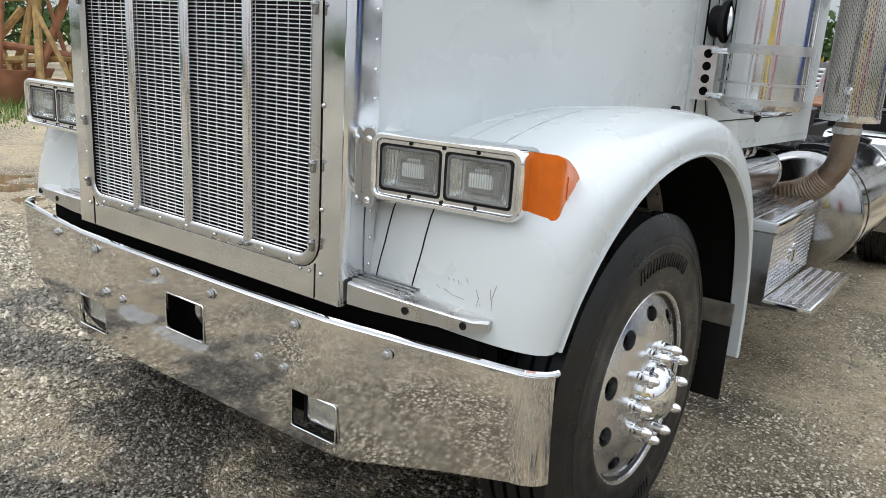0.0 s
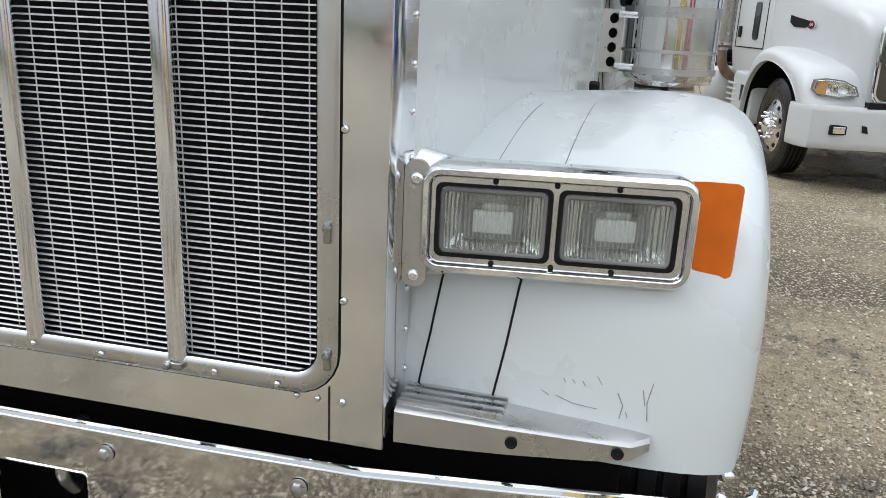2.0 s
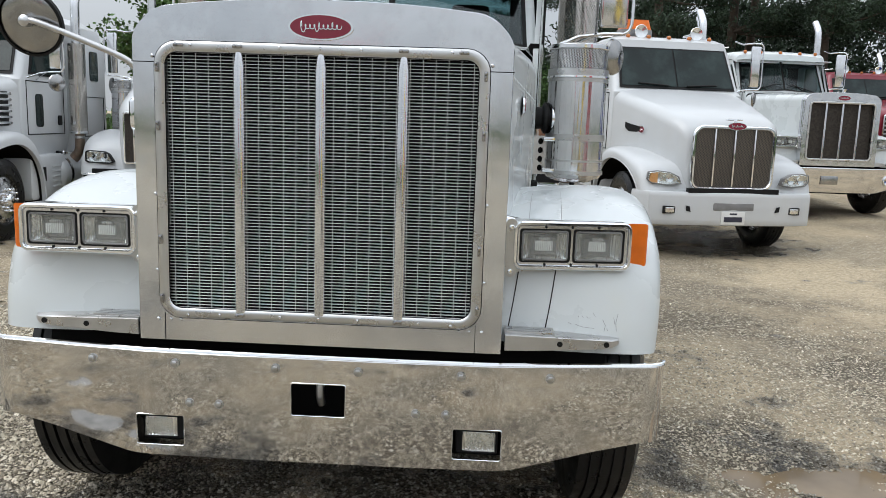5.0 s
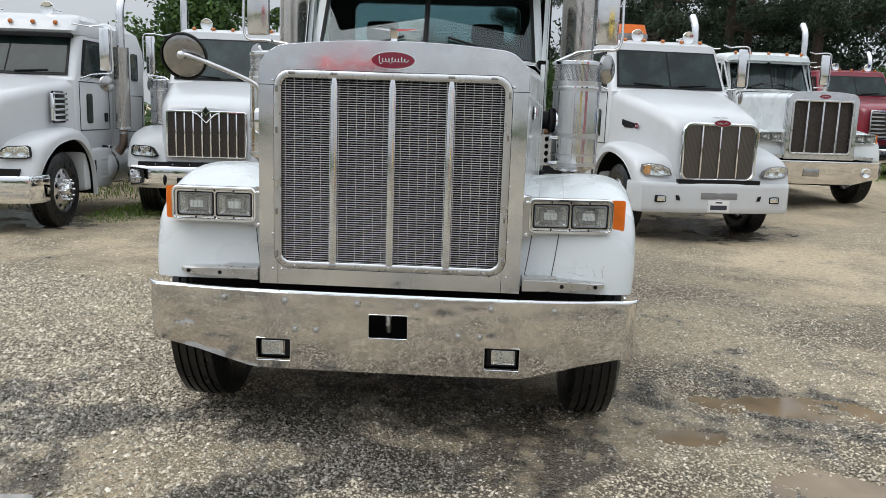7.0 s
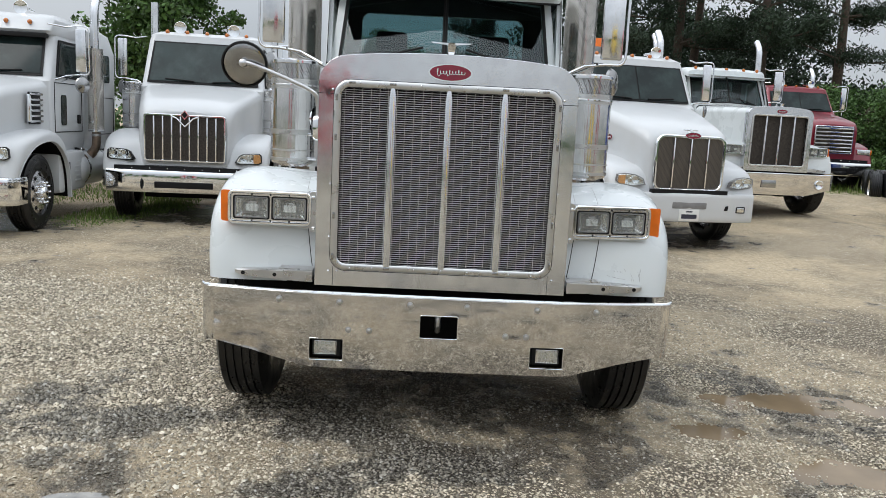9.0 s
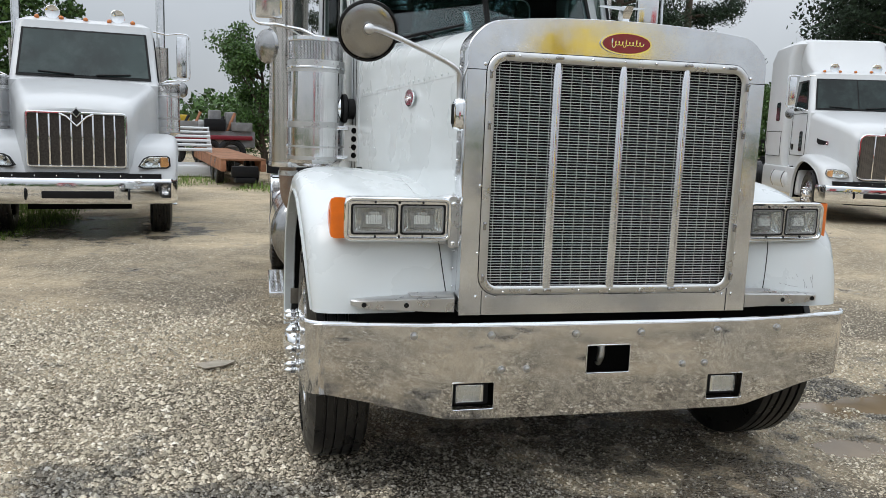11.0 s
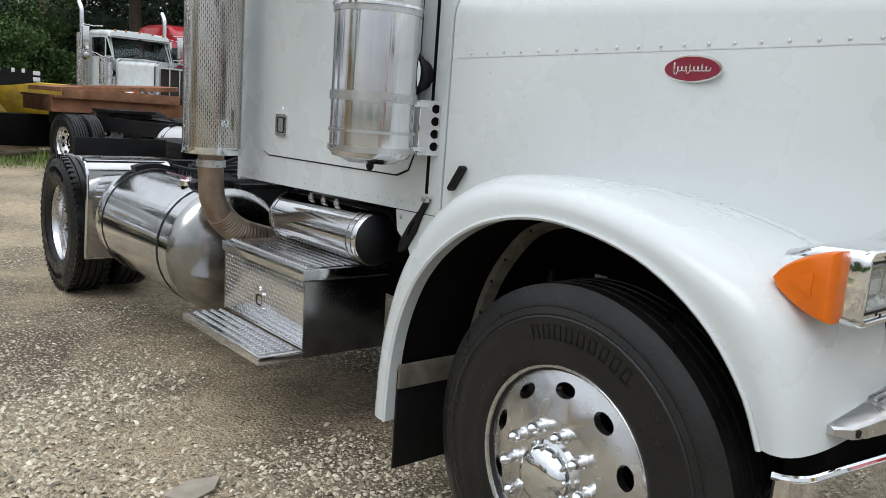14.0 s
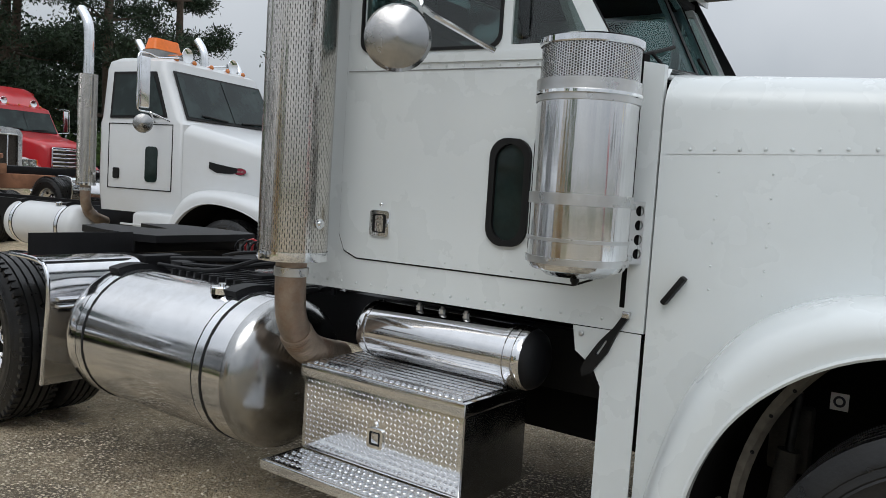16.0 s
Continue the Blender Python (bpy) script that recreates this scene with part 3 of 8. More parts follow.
def rim_mesh(bulge):
    """Forged disc wheel with ten hand holes; bulge: how far the hub stands out of (or sinks into) the rim."""
    def make():
        n = 10
        bm = bmesh.new()
        out = bulge > 0
        lathe(bm, [(0.29, -0.10), (0.278, -0.06), (0.288 if out else 0.27, 0.06), (0.298 if out else 0.292, 0.10), (0.304, 0.127 if out else 0.11), (0.312, 0.13 if out else 0.112), (0.318, 0.122 if out else 0.104), (0.315, 0.095), (0.292, 0.085)], seg=60)

        def surf(r, a):
            t = min(1.0, max(0.0, (r - 0.15) / (0.144 if out else 0.125)))
            z = bulge + ((0.112 if out else 0.03) - bulge) * (t ** 1.45 if out else t ** 0.7)
            return Vector((r * math.cos(a), r * math.sin(a), z))

        r1, r2, r0 = 0.165, 0.294 if out else 0.274, 0.248 if out else 0.234
        tall = 0.022 if out else 0.0265
        half = math.pi / n
        for k in range(n):
            a0 = 2 * math.pi * k / n
            edge = []
            m = 7
            for i in range(m):
                edge.append((r1 + (r2 - r1) * i / m, -half))
            for i in range(m):
                edge.append((r2, -half + 2 * half * i / m))
            for i in range(m):
                edge.append((r2 - (r2 - r1) * i / m, half))
            for i in range(m):
                edge.append((r1, half - 2 * half * i / m))
            outer, inner, back = [], [], []
            for r, a in edge:
                phi = math.atan2((r - r0) / (r2 - r1), a / (2 * half))
                hr, ha = r0 + tall * math.sin(phi), 0.036 / r0 * math.cos(phi)
                outer.append(bm.verts.new(surf(r, a0 + a)))
                p = surf(hr, a0 + ha)
                inner.append(bm.verts.new(p))
                back.append(bm.verts.new(p - Vector((0, 0, 0.028))))
            ring_faces(bm, [outer, inner, back])
        lathe(bm, [(0.165, surf(0.165, 0).z), (0.15, bulge), (0.125, bulge + 0.001), (0.09, bulge + 0.002)], seg=40)
        bmesh.ops.remove_doubles(bm, verts=bm.verts, dist=0.0005)
        return bm
    return make


def lug_mesh():
    return turned([(0.021, 0), (0.021, 0.012), (0.016, 0.016), (0.0155, 0.04), (0.018, 0.044), (0.016, 0.056), (0.009, 0.068), (0.0, 0.072)], seg=12)


def hub_mesh():
    return turned([(0.102, 0), (0.102, 0.012), (0.092, 0.017), (0.088, 0.032), (0.081, 0.046), (0.066, 0.06), (0.046, 0.068), (0.026, 0.072), (0, 0.073)], seg=32)


def wheel(truck, x, y, side, front=True, R=0.53, steer=0.0, detail=True, rim=None, width=0.28):
    """A wheel of the truck: disc, with tyre, hub cap and lug nuts on it. side: 1 or -1, the way its face looks along x."""
    rim = rim or RIM
    face = Matrix.Rotation(radians(90 * side), 4, "Y")
    m = Matrix.Translation((x, y, R - 0.022)) @ Matrix.Rotation(radians(steer), 4, "Z") @ face
    bulge = 0.16 if front else -0.075
    w = part("wheel", shared(("rim", bulge, rim.name), rim_mesh(bulge), rim), rim, truck, m=m)
    part("tyre", shared(("tyre", width, R, front), tyre_mesh(width, R, not front), TYRE), TYRE, w, "black tyre with grooved tread")
    if not front:
        tagged(part("tread", shared(("tread", width, R), tread_mesh(width, R), TYRE), TYRE, w), kind="stuff")
    part("brake_drum", shared(("drum",), lambda: turned([(0.05, -0.04), (0.2, -0.035), (0.21, -0.12), (0.05, -0.14)], seg=24), DEEP), DEEP, w)
    if detail:
        for a0 in (60, 240):
            tagged(part("sidewall_marking", shared(("letters", a0), lambda: letters_mesh(a0), RUBBER), RUBBER, w, m=Matrix.Translation((0, 0, width / 2 * 1.03))), kind="stuff")
    part("hub_cap", shared(("hub",), hub_mesh, CHROME), CHROME, w, "chrome hub cap", Matrix.Translation((0, 0, bulge)))
    for k in range(10):
        a = 2 * math.pi * (k + 0.5) / 10
        part("lug_nut", shared(("lug",), lug_mesh, CHROME), CHROME, w, m=Matrix.Translation((0.141 * math.cos(a), 0.141 * math.sin(a), bulge * 0.97)))
    return w


def axle_pair(truck, x, y, side, rim=None, R=0.52, detail=False):
    """Dual wheels: the inner is a tyre on a plain disc."""
    w = wheel(truck, side * x, y, side, False, R, 0, detail, rim)
    inner = part("inner_wheel", shared(("drumdisc",), lambda: turned([(0.29, -0.1), (0.27, 0), (0.1, 0.03), (0, 0.03)], seg=32), BLACK), BLACK, truck, m=Matrix.Translation((side * (x - 0.33), y, R - 0.012)) @ Matrix.Rotation(radians(90 * side), 4, "Y"))
    part("tyre", shared(("tyre", 0.28, R, False), tyre_mesh(0.28, R, False), TYRE), TYRE, inner)
    return w


# ---------------------------------------------------------------- shared truck pieces
def hood_section(y, w, zb, zt, r, crown=0.02, seg=6):
    """Open ring of a hood: up the side, round the shoulder, over the crown, down the other side."""
    half = [(w, zb), (w, zb + (zt - r - zb) * 0.5), (w, zt - r)]
    for i in range(1, seg + 1):
        a = radians(90 * i / seg)
        half.append((w - r + r * math.cos(a), zt - r + r * math.sin(a)))
    for i in range(1, 4):
        t = i / 3
        half.append(((w - r) * (1 - t), zt + crown * (1 - (1 - t) ** 2)))
    pts = half + [(-x, z) for x, z in reversed(half[:-1])]
    return [(x, y, z) for x, z in pts]


def fender_mesh(side, lip, crown, inner, n=48, m=12, flange=0.045):
    a, c, i = spline(lip, n), spline(crown, n), spline(inner, n)
    mid = Vector((0, sum(p.y for p in a) / len(a), sum(p.z for p in a) / len(a) - 0.35))
    bm = bmesh.new()
    rings = []
    for p, q, r in zip(a, c, i):
        ring = []
        k1 = r.lerp(q, 0.62)
        for s in range(m + 1):
            t = s / m
            ring.append((1 - t) ** 3 * r + 3 * (1 - t) ** 2 * t * k1 + 3 * (1 - t) * t * t * q + t ** 3 * p)
        into = (mid - p)
        into.x = 0
        into.normalize()
        ring.append(p + Vector((0.009, 0, 0)) - into * 0.002)
        ring.append(p + Vector((0.012, 0, 0)) + into * 0.006)
        ring.append(p + Vector((0.006, 0, 0)) + into * 0.013)
        ring.append(p + Vector((-flange, 0, 0)) + into * 0.010)
        rings.append([bm.verts.new((side * v.x, v.y, v.z)) for v in ring])
    ring_faces(bm, rings, closed=False)
    return bm


def fender_line(lip, crown, inner, share, upto, n=48):
    """Points on the fender's skin, a share of the way from hood to lip that grows a little over the upright front."""
    out = []
    for k, (p, q, r) in enumerate(zip(spline(lip, n), spline(crown, n), spline(inner, n))):
        if k <= upto:
            k1 = r.lerp(q, 0.62)
            t = share + 0.005 * min(k, 9)
            out.append((1 - t) ** 3 * r + 3 * (1 - t) ** 2 * t * k1 + 3 * (1 - t) * t * t * q + t ** 3 * p)
    return out


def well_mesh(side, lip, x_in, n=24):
    """Dark inside of a wheel arch, its shade put into the near-black colour."""
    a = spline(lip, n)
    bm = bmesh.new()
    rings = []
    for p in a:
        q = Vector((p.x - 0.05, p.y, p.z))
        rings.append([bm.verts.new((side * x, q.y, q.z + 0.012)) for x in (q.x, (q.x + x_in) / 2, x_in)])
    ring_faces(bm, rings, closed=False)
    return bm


def oval_emblem(parent, m, a=0.11, b=0.044):
    """Red oval badge in a bright rim; its script is drawn as a plain wavy bar."""
    e = part("emblem", sheet(ellipse(0, 0, a, b), thick=-0.008), CHROME, parent, "red oval emblem in a bright rim", m)
    part("enamel", sheet(ellipse(0, 0, a * 0.93, b * 0.88), thick=-0.004), EMBLEM_RED, e, m=Matrix.Translation((0, -0.008, 0)))
    pts = [(-a * 0.62 + a * 1.24 * i / 110 + a * 0.045 * math.cos(i * 0.52), -0.0125, b * (0.42 if i < 14 else 0.36 if 44 < i < 52 or 84 < i < 92 else 0.17) * math.sin(i * 0.52)) for i in range(111)]
    part("script_mark", piped(pts, b * 0.05, 5), CHROME, e)
    return e


def horn_lamp(parent, x, y, z):
    part("lamp_housing", shared(("markerbody",), lambda: turned([(0.036, 0.0), (0.034, -0.03), (0.024, -0.1), (0.01, -0.16), (0.0, -0.165)], seg=12), CHROME), CHROME, parent, "bullet-shaped lamp housing", Matrix.Translation((x, y, z)) @ Matrix.Rotation(radians(84), 4, "X"))
    return part("marker_lamp", shared(("marker",), lambda: turned([(0.034, 0), (0.035, 0.012), (0.028, 0.026), (0.016, 0.034), (0, 0.036)], seg=12), MARKER), MARKER, parent, "amber marker lamp", Matrix.Translation((x, y, z)) @ Matrix.Rotation(radians(84), 4, "X"))


def tank_mesh(r, y0, y1):
    m = Matrix.Translation((0, y0, 0)) @ Matrix.Rotation(radians(-90), 4, "X")
    L = y1 - y0
    return turned([(0, -0.045), (r * 0.5, -0.03), (r * 0.85, 0.01), (r * 0.97, 0.05), (r, 0.09), (r, 0.1), (r, 0.16), (r, L / 2), (r, L - 0.16), (r, L - 0.09), (r * 0.97, L - 0.05), (r * 0.85, L - 0.01), (r * 0.5, L + 0.03), (0, L + 0.045)], m, 48)


def arc_strip(r, width, a0, a1, thick=0.008, n=30):
    """A strap round part of a cylinder that lies along y."""
    bm = bmesh.new()
    rings = []
    for i in range(n + 1):
        a = radians(a0 + (a1 - a0) * i / n)
        d = Vector((math.cos(a), 0, math.sin(a)))
        rings.append([bm.verts.new(d * (r + o) + Vector((0, s * width / 2, 0))) for o, s in ((0.001, -1), (thick, -1), (thick, 1), (0.001, 1))])
    ring_faces(bm, rings, True, (True, True))
    return bm


def fuel_tank(truck, side, x, z, r, y0, y1, mat=None):
    mat = mat or TANK
    t = part("fuel_tank", tank_mesh(r, y0, y1), mat, truck, "polished round aluminium fuel tank", Matrix.Translation((side * x, 0, z)))
    part("tank_head", turned([(0, -0.048), (r * 0.5, -0.033), (r * 0.85, 0.008), (r * 0.975, 0.05), (r * 1.002, 0.085), (r * 1.002, 0.1)], Matrix.Translation((0, y0, 0)) @ Matrix.Rotation(radians(-90), 4, "X"), 48), TANK_HEAD if mat is TANK else mat, t, "dull spun aluminium tank end")
    for y in (y0 + 0.26, y1 - 0.2):
        part("tank_strap", arc_strip(r, 0.05, 0, 359.9, 0.006), STAINLESS, t, m=Matrix.Translation((0, y, 0)))
        part("tank_strap_lining", arc_strip(r, 0.075, 0, 359.9, 0.0025), RUBBER, t, m=Matrix.Translation((0, y, 0)))
        part("tank_bracket", arc_strip(r, 0.09, 70 if side > 0 else 50, 130 if side > 0 else 110, 0.03), BLACK, t, m=Matrix.Translation((0, y + 0.07, 0)))
    part("filler_cap", turned([(0.055, 0), (0.055, 0.03), (0.05, 0.036), (0.02, 0.036), (0.018, 0.05), (0, 0.05)], seg=20), CHROME, t, m=Matrix.Translation((side * 0.1, y0 + 0.42, r - 0.02)))
    return t


def stack(truck, side, x, y, z0=1.25, z1=3.75, r=0.145, curved=False):
    s = part("exhaust_pipe", turned([(r, z0 + 0.03), (r, z1)], seg=48), SLOTTED, truck, "tall slotted stainless exhaust heat shield", Matrix.Translation((side * x, y, 0)))
    part("shield_collar", turned([(r * 0.4, z0), (r + 0.002, z0), (r + 0.004, z0 + 0.01), (r + 0.003, z0 + 0.04)], seg=48), STAINLESS, s)
    part("clamp", shared(("stackclamp",), lambda: turned([(0.022, 0), (0.022, 0.008), (0.013, 0.01), (0.013, 0.022), (0, 0.024)], Matrix.Translation((0, -r - 0.001, 0)) @ Matrix.Rotation(radians(90), 4, "X"), 12), STAINLESS), STAINLESS, s, m=Matrix.Translation((0, 0, z0 + 0.16)))
    if curved:
        part("stack_pipe", piped(spline([(0, 0, z1 - 0.2), (0, 0, z1 + 0.45), (0, 0.04, z1 + 0.68), (0, 0.17, z1 + 0.85)], 14), 0.065, 14), STAINLESS, s)
    path = spline([(0, 0, z0 + 0.03), (0, 0.0, z0 - 0.12), (-side * 0.03, 0.01, z0 - 0.27), (-side * 0.17, 0.05, z0 - 0.41), (-side * 0.45, 0.12, z0 - 0.5)], 26)
    part("elbow_pipe", piped(path, 0.066, 18), EXHAUST, s, "heat-stained rusty elbow pipe")
    flex = [p for k, p in enumerate(path) if k >= 15]
    part("flex_pipe", piped([p + (q - p) * t for p, q in zip(flex, flex[1:]) for t in (0, 0.25, 0.5, 0.75)], [0.069, 0.074] * (2 * (len(flex) - 1)), 18), EXHAUST, s)
    part("pipe_clamp", turned([(0.067, -0.02), (0.073, -0.018), (0.073, 0.018), (0.067, 0.02)], seg=20), CAST, s, m=Matrix.Translation((0, 0, z0 - 0.05)))
    return s


def air_cleaner(truck, side, x, y, full=True):
    r = 0.168
    a = part("air_cleaner", turned([(0.0, 1.265), (0.10, 1.265), (0.12, 1.28), (0.155, 1.29), (r, 1.312), (r, 1.322), (r, 1.34), (r, 1.6), (r, 1.925)], seg=48), CANISTER, truck, "polished stainless canister air cleaner", Matrix.Translation((side * x, y, 0.156)) @ Matrix.Diagonal((1, 1, 0.92, 1)))
    part("intake_screen", turned([(r - 0.004, 1.965), (r - 0.004, 2.09)], seg=48), PERFORATED, a, "perforated intake screen")
    part("cap", turned([(r, 2.085), (r + 0.004, 2.09), (r + 0.004, 2.11), (r - 0.01, 2.118), (r * 0.6, 2.13), (0, 2.135)], seg=48), STAINLESS, a)
    for z, d in ((1.325, 0.012), (1.40, 0.006), (1.545, 0.02), (1.90, 0.012), (1.945, 0.02)):
        part("band", turned([(r + 0.0005, z - d), (r + 0.006, z - d), (r + 0.006, z + d), (r + 0.0005, z + d)], seg=48), CAST, a)
    part("ring_seal", turned([(r + 0.001, 1.905), (r + 0.012, 1.912), (r + 0.012, 1.922), (r + 0.001, 1.928)], seg=48), CHROME, a)
    part("drain_nipple", turned([(0.014, 1.266), (0.016, 1.245), (0.008, 1.23), (0, 1.228)], seg=10), RUBBER, a)
    if full:
        d = -side
        duct = part("intake_duct", turned([(0.07, -0.02), (0.096, 0.0), (0.1, 0.012), (0.096, 0.024), (0.08, 0.03), (0.08, 0.05), (0.096, 0.056), (0.1, 0.068), (0.096, 0.08), (0.07, 0.09), (0.07, 0.14)], Matrix.Translation((d * 0.11, 0.0, 1.66)) @ Matrix.Rotation(radians(90 * d), 4, "Y"), 28), RUBBER, a, "black rubber intake duct")
        part("duct_clamp", turned([(0.102, 0.015), (0.106, 0.017), (0.106, 0.035), (0.102, 0.037)], Matrix.Translation((d * 0.11, 0.0, 1.66)) @ Matrix.Rotation(radians(90 * d), 4, "Y"), 28), CHROME, duct)
        plate = rounded(-0.05, 0.05, 1.31, 1.55, 0.006, 2)
        br = part("mounting_bracket", sheet(plate, [ellipse(0.012, z, 0.018, 0.02, 14) for z in (1.35, 1.405, 1.46, 1.515)], 0.005), CAST, a, "bracket plate with four round holes", Matrix.Translation((d * 0.215, -0.115, 0)) @ Matrix.Rotation(radians(side * 28), 4, "Z"))
        # sheet added to keep the bracket holes dark
        part("bracket_backing", boxed(-0.045, 0.046, 0.012, 0.016, 1.32, 1.54), DEEP, br)
        part("bracket_flange", boxed(-0.055, -0.048, 0.0, 0.14, 1.31, 1.55, bevel=0.002), STAINLESS, br)
        for z in (1.335, 1.53):
            part("bracket_arm", boxed(min(d * 0.12, d * 0.19), max(d * 0.12, d * 0.19), -0.12, -0.09, z - 0.012, z + 0.012, bevel=0.003), STAINLESS, a)
    return a


def mirror_arm(truck, side, x0, y, z, detail=True):
    """West-coast mirror: tall rectangular head, round spot mirror, tube bracket on the door."""
    base = part("side_mirror", boxed(-0.09 if detail else -0.075, 0.09 if detail else 0.075, -0.012, 0.035, 0.0, 0.62, bevel=0.02), STAINLESS, truck, "tall rectangular stainless door mirror", Matrix.Translation((side * (x0 + 0.4), y, z)))
    part("mirror_pane", boxed(-0.065, 0.065, 0.035, 0.039, 0.02, 0.6, bevel=0.001), CHROME, base)
    s = -side
    for zz in (-0.04, 0.66):
        part("bracket_tube", piped([(0.06 * side, 0.0, zz), (s * 0.05, 0.0, zz), (s * 0.22, 0.03, zz - 0.02), (s * 0.42, -0.12, zz - (0.12 if zz < 0 else 0.0))], 0.012, 8), STAINLESS, base)
    part("loop_tube", piped(spline([(0.06 * side, 0, -0.04), (0.115 * side, 0, 0.02), (0.115 * side, 0, 0.3), (0.115 * side, 0, 0.6), (0.06 * side, 0, 0.66)], 16), 0.011, 8), STAINLESS, base)
    part("brace_tube", piped([(s * 0.1, 0.0, -0.04), (s * 0.28, 0.12, -0.12), (s * 0.4, 0.2, -0.17)], 0.011, 8), STAINLESS, base)
    spot = part("spot_mirror", turned([(0, 0), (0.1, 0.002), (0.118, 0.012), (0.108, 0.032), (0.06, 0.05), (0, 0.056)], Matrix.Translation((0.0, 0.01, -0.185)) @ Matrix.Rotation(radians(side * 52), 4, "Z") @ Matrix.Rotation(radians(90), 4, "X"), 28), TANK_HEAD, base, "round convex spot mirror")
    part("spot_glass", turned([(0, 0.006), (0.06, 0.004), (0.105, -0.001)], Matrix.Translation((0.0, 0.014, -0.185)) @ Matrix.Rotation(radians(side * 52), 4, "Z") @ Matrix.Rotation(radians(-90), 4, "X"), 28), CHROME, spot)
    return base


def headlight_pod(truck, side, detail=True):
    """Twin rectangular lamps in a chrome housing on a bracket, with an amber turn signal at the outer end."""
    x0, x1, z0, z1 = 0.69, 1.122, 1.128, 1.3
    tilt = Matrix.Translation((side * 0.69, 0.085 if side > 0 else 0.065, 0)) @ Matrix.Rotation(radians(7 if side > 0 else 0.5), 4, "Z") @ Matrix.Translation((-side * 0.69, 0, 0))
    fl = Matrix.Diagonal((side, 1, 1, 1))
    ring = rounded(x0, x1, z0, z1, 0.028, 5)
    bm = bmesh.new()
    secs = []
    for y, g in ((0.0, -0.008), (-0.006, -0.004), (-0.004, 0.0), (0.012, 0.003), (0.10, 0.0), (0.19, -0.03), (0.235, -0.075)):
        cx, cz = (x0 + x1) / 2, (z0 + z1) / 2
        secs.append([(cx + (x - cx) * (1 + g / 0.2), y, cz + (z - cz) * (1 + g / 0.09)) for x, z in ring])
    loft(bm, secs, True, (False, True))
    bmesh.ops.transform(bm, matrix=fl, verts=bm.verts)
    pod = part("headlight_pod", bm, CHROME, truck, "chrome twin headlamp housing on a bracket", tilt)
    holes = [rounded(a, b, z0 + 0.024, z1 - 0.024, 0.012, 4) for a, b in ((0.711, 0.899), (0.907, 1.098))]
    holes = [[(side * x, z) for x, z in h] for h in holes]
    bezel = part("bezel", sheet([(side * x, z) for x, z in rounded(x0 + 0.004, x1 - 0.004, z0 + 0.004, z1 - 0.004, 0.026, 5)], holes, 0.012), STAINLESS, pod, m=Matrix.Translation((0, -0.004, 0)))
    part("rim", tube_loop([(side * x, -0.002, z) for x, z in rounded(x0 + 0.006, x1 - 0.006, z0 + 0.006, z1 - 0.006, 0.024, 5)], 0.02, 0.013), CHROME, pod, "rounded chrome rim")
    for x in (0.806, 0.903, 1.0):
        rivet(bezel, side * x, -0.003, z1 - 0.018, "-y", RUBBER, 0.7, "screw")
        rivet(bezel, side * x, -0.003, z0 + 0.018, "-y", RUBBER, 0.7, "screw")
    for x in (x0 + 0.017, x1 - 0.017):
        for z in (z0 + 0.017, z1 - 0.017):
            rivet(bezel, side * x, -0.006, z, "-y", STAINLESS, 0.6, "screw")
    for a, b in ((0.714, 0.896), (0.910, 1.095)):
        lamp = part("headlamp", sheet([(side * x, z) for x, z in rounded(a - 0.002, b + 0.002, z0 + 0.022, z1 - 0.022, 0.012, 4)], [[(side * x, z) for x, z in rounded(a + 0.006, b - 0.006, z0 + 0.03, z1 - 0.03, 0.01, 4)]], 0.01), RUBBER, pod, "rectangular sealed-beam headlamp", Matrix.Translation((0, -0.003, 0)))
        cx, cz = (a + b) / 2, (z0 + z1) / 2
        bm = bmesh.new()
        secs = []
        flat = rounded(a + 0.005, b - 0.005, z0 + 0.029, z1 - 0.029, 0.01, 5)
        for k in range(9):
            r, e = 1 - k / 9, min(1.0, k / 3)
            oval = [(cx + 0.082 * math.cos(q), cz + 0.06 * math.sin(q)) for q in (math.atan2((z - cz) / 0.06, (x - cx) / 0.082) for x, z in flat)]
            secs.append([(side * (cx + ((x - cx) * (1 - e) + (u - cx) * e) * r), 0.003 + 0.075 * (1 - r * r), cz + ((z - cz) * (1 - e) + (w - cz) * e) * r) for (x, z), (u, w) in zip(flat, oval)])
        loft(bm, secs, True, (False, True))
        part("reflector", bm, REFLECTOR, lamp)
        part("glint_frame", boxed(side * cx - 0.05, side * cx + 0.048, 0.026, 0.034, cz - 0.036, cz + 0.024, bevel=0.008), GREY, lamp)
        # pale block added in place of the bright reflection amid the lamp
        part("glint_block", boxed(side * cx - 0.034, side * cx + 0.032, 0.012, 0.026, cz - 0.022, cz + 0.016, bevel=0.006), PALE_GLINT, lamp)
        part("bulb_cap", boxed(side * cx - 0.02, side * cx + 0.022, 0.014, 0.03, cz + 0.016, cz + 0.028, bevel=0.005), CAST, lamp)
        part("lens_border", tube_loop([(side * x, -0.001, z) for x, z in rounded(a + 0.009, b - 0.009, z0 + 0.035, z1 - 0.035, 0.009, 4)], 0.007, 0.004), GREY, lamp, "thick grey glass border")
        lens = part("lens", sheet([(side * x, z) for x, z in rounded(a + 0.004, b - 0.004, z0 + 0.031, z1 - 0.031, 0.01, 4)], (), 0.003), LAMP_GLASS, lamp, "fluted clear lens")
        lens.visible_shadow = False
        for i in range(24 if detail else 0):
            xx = a + 0.012 + (b - a - 0.024) * i / 23
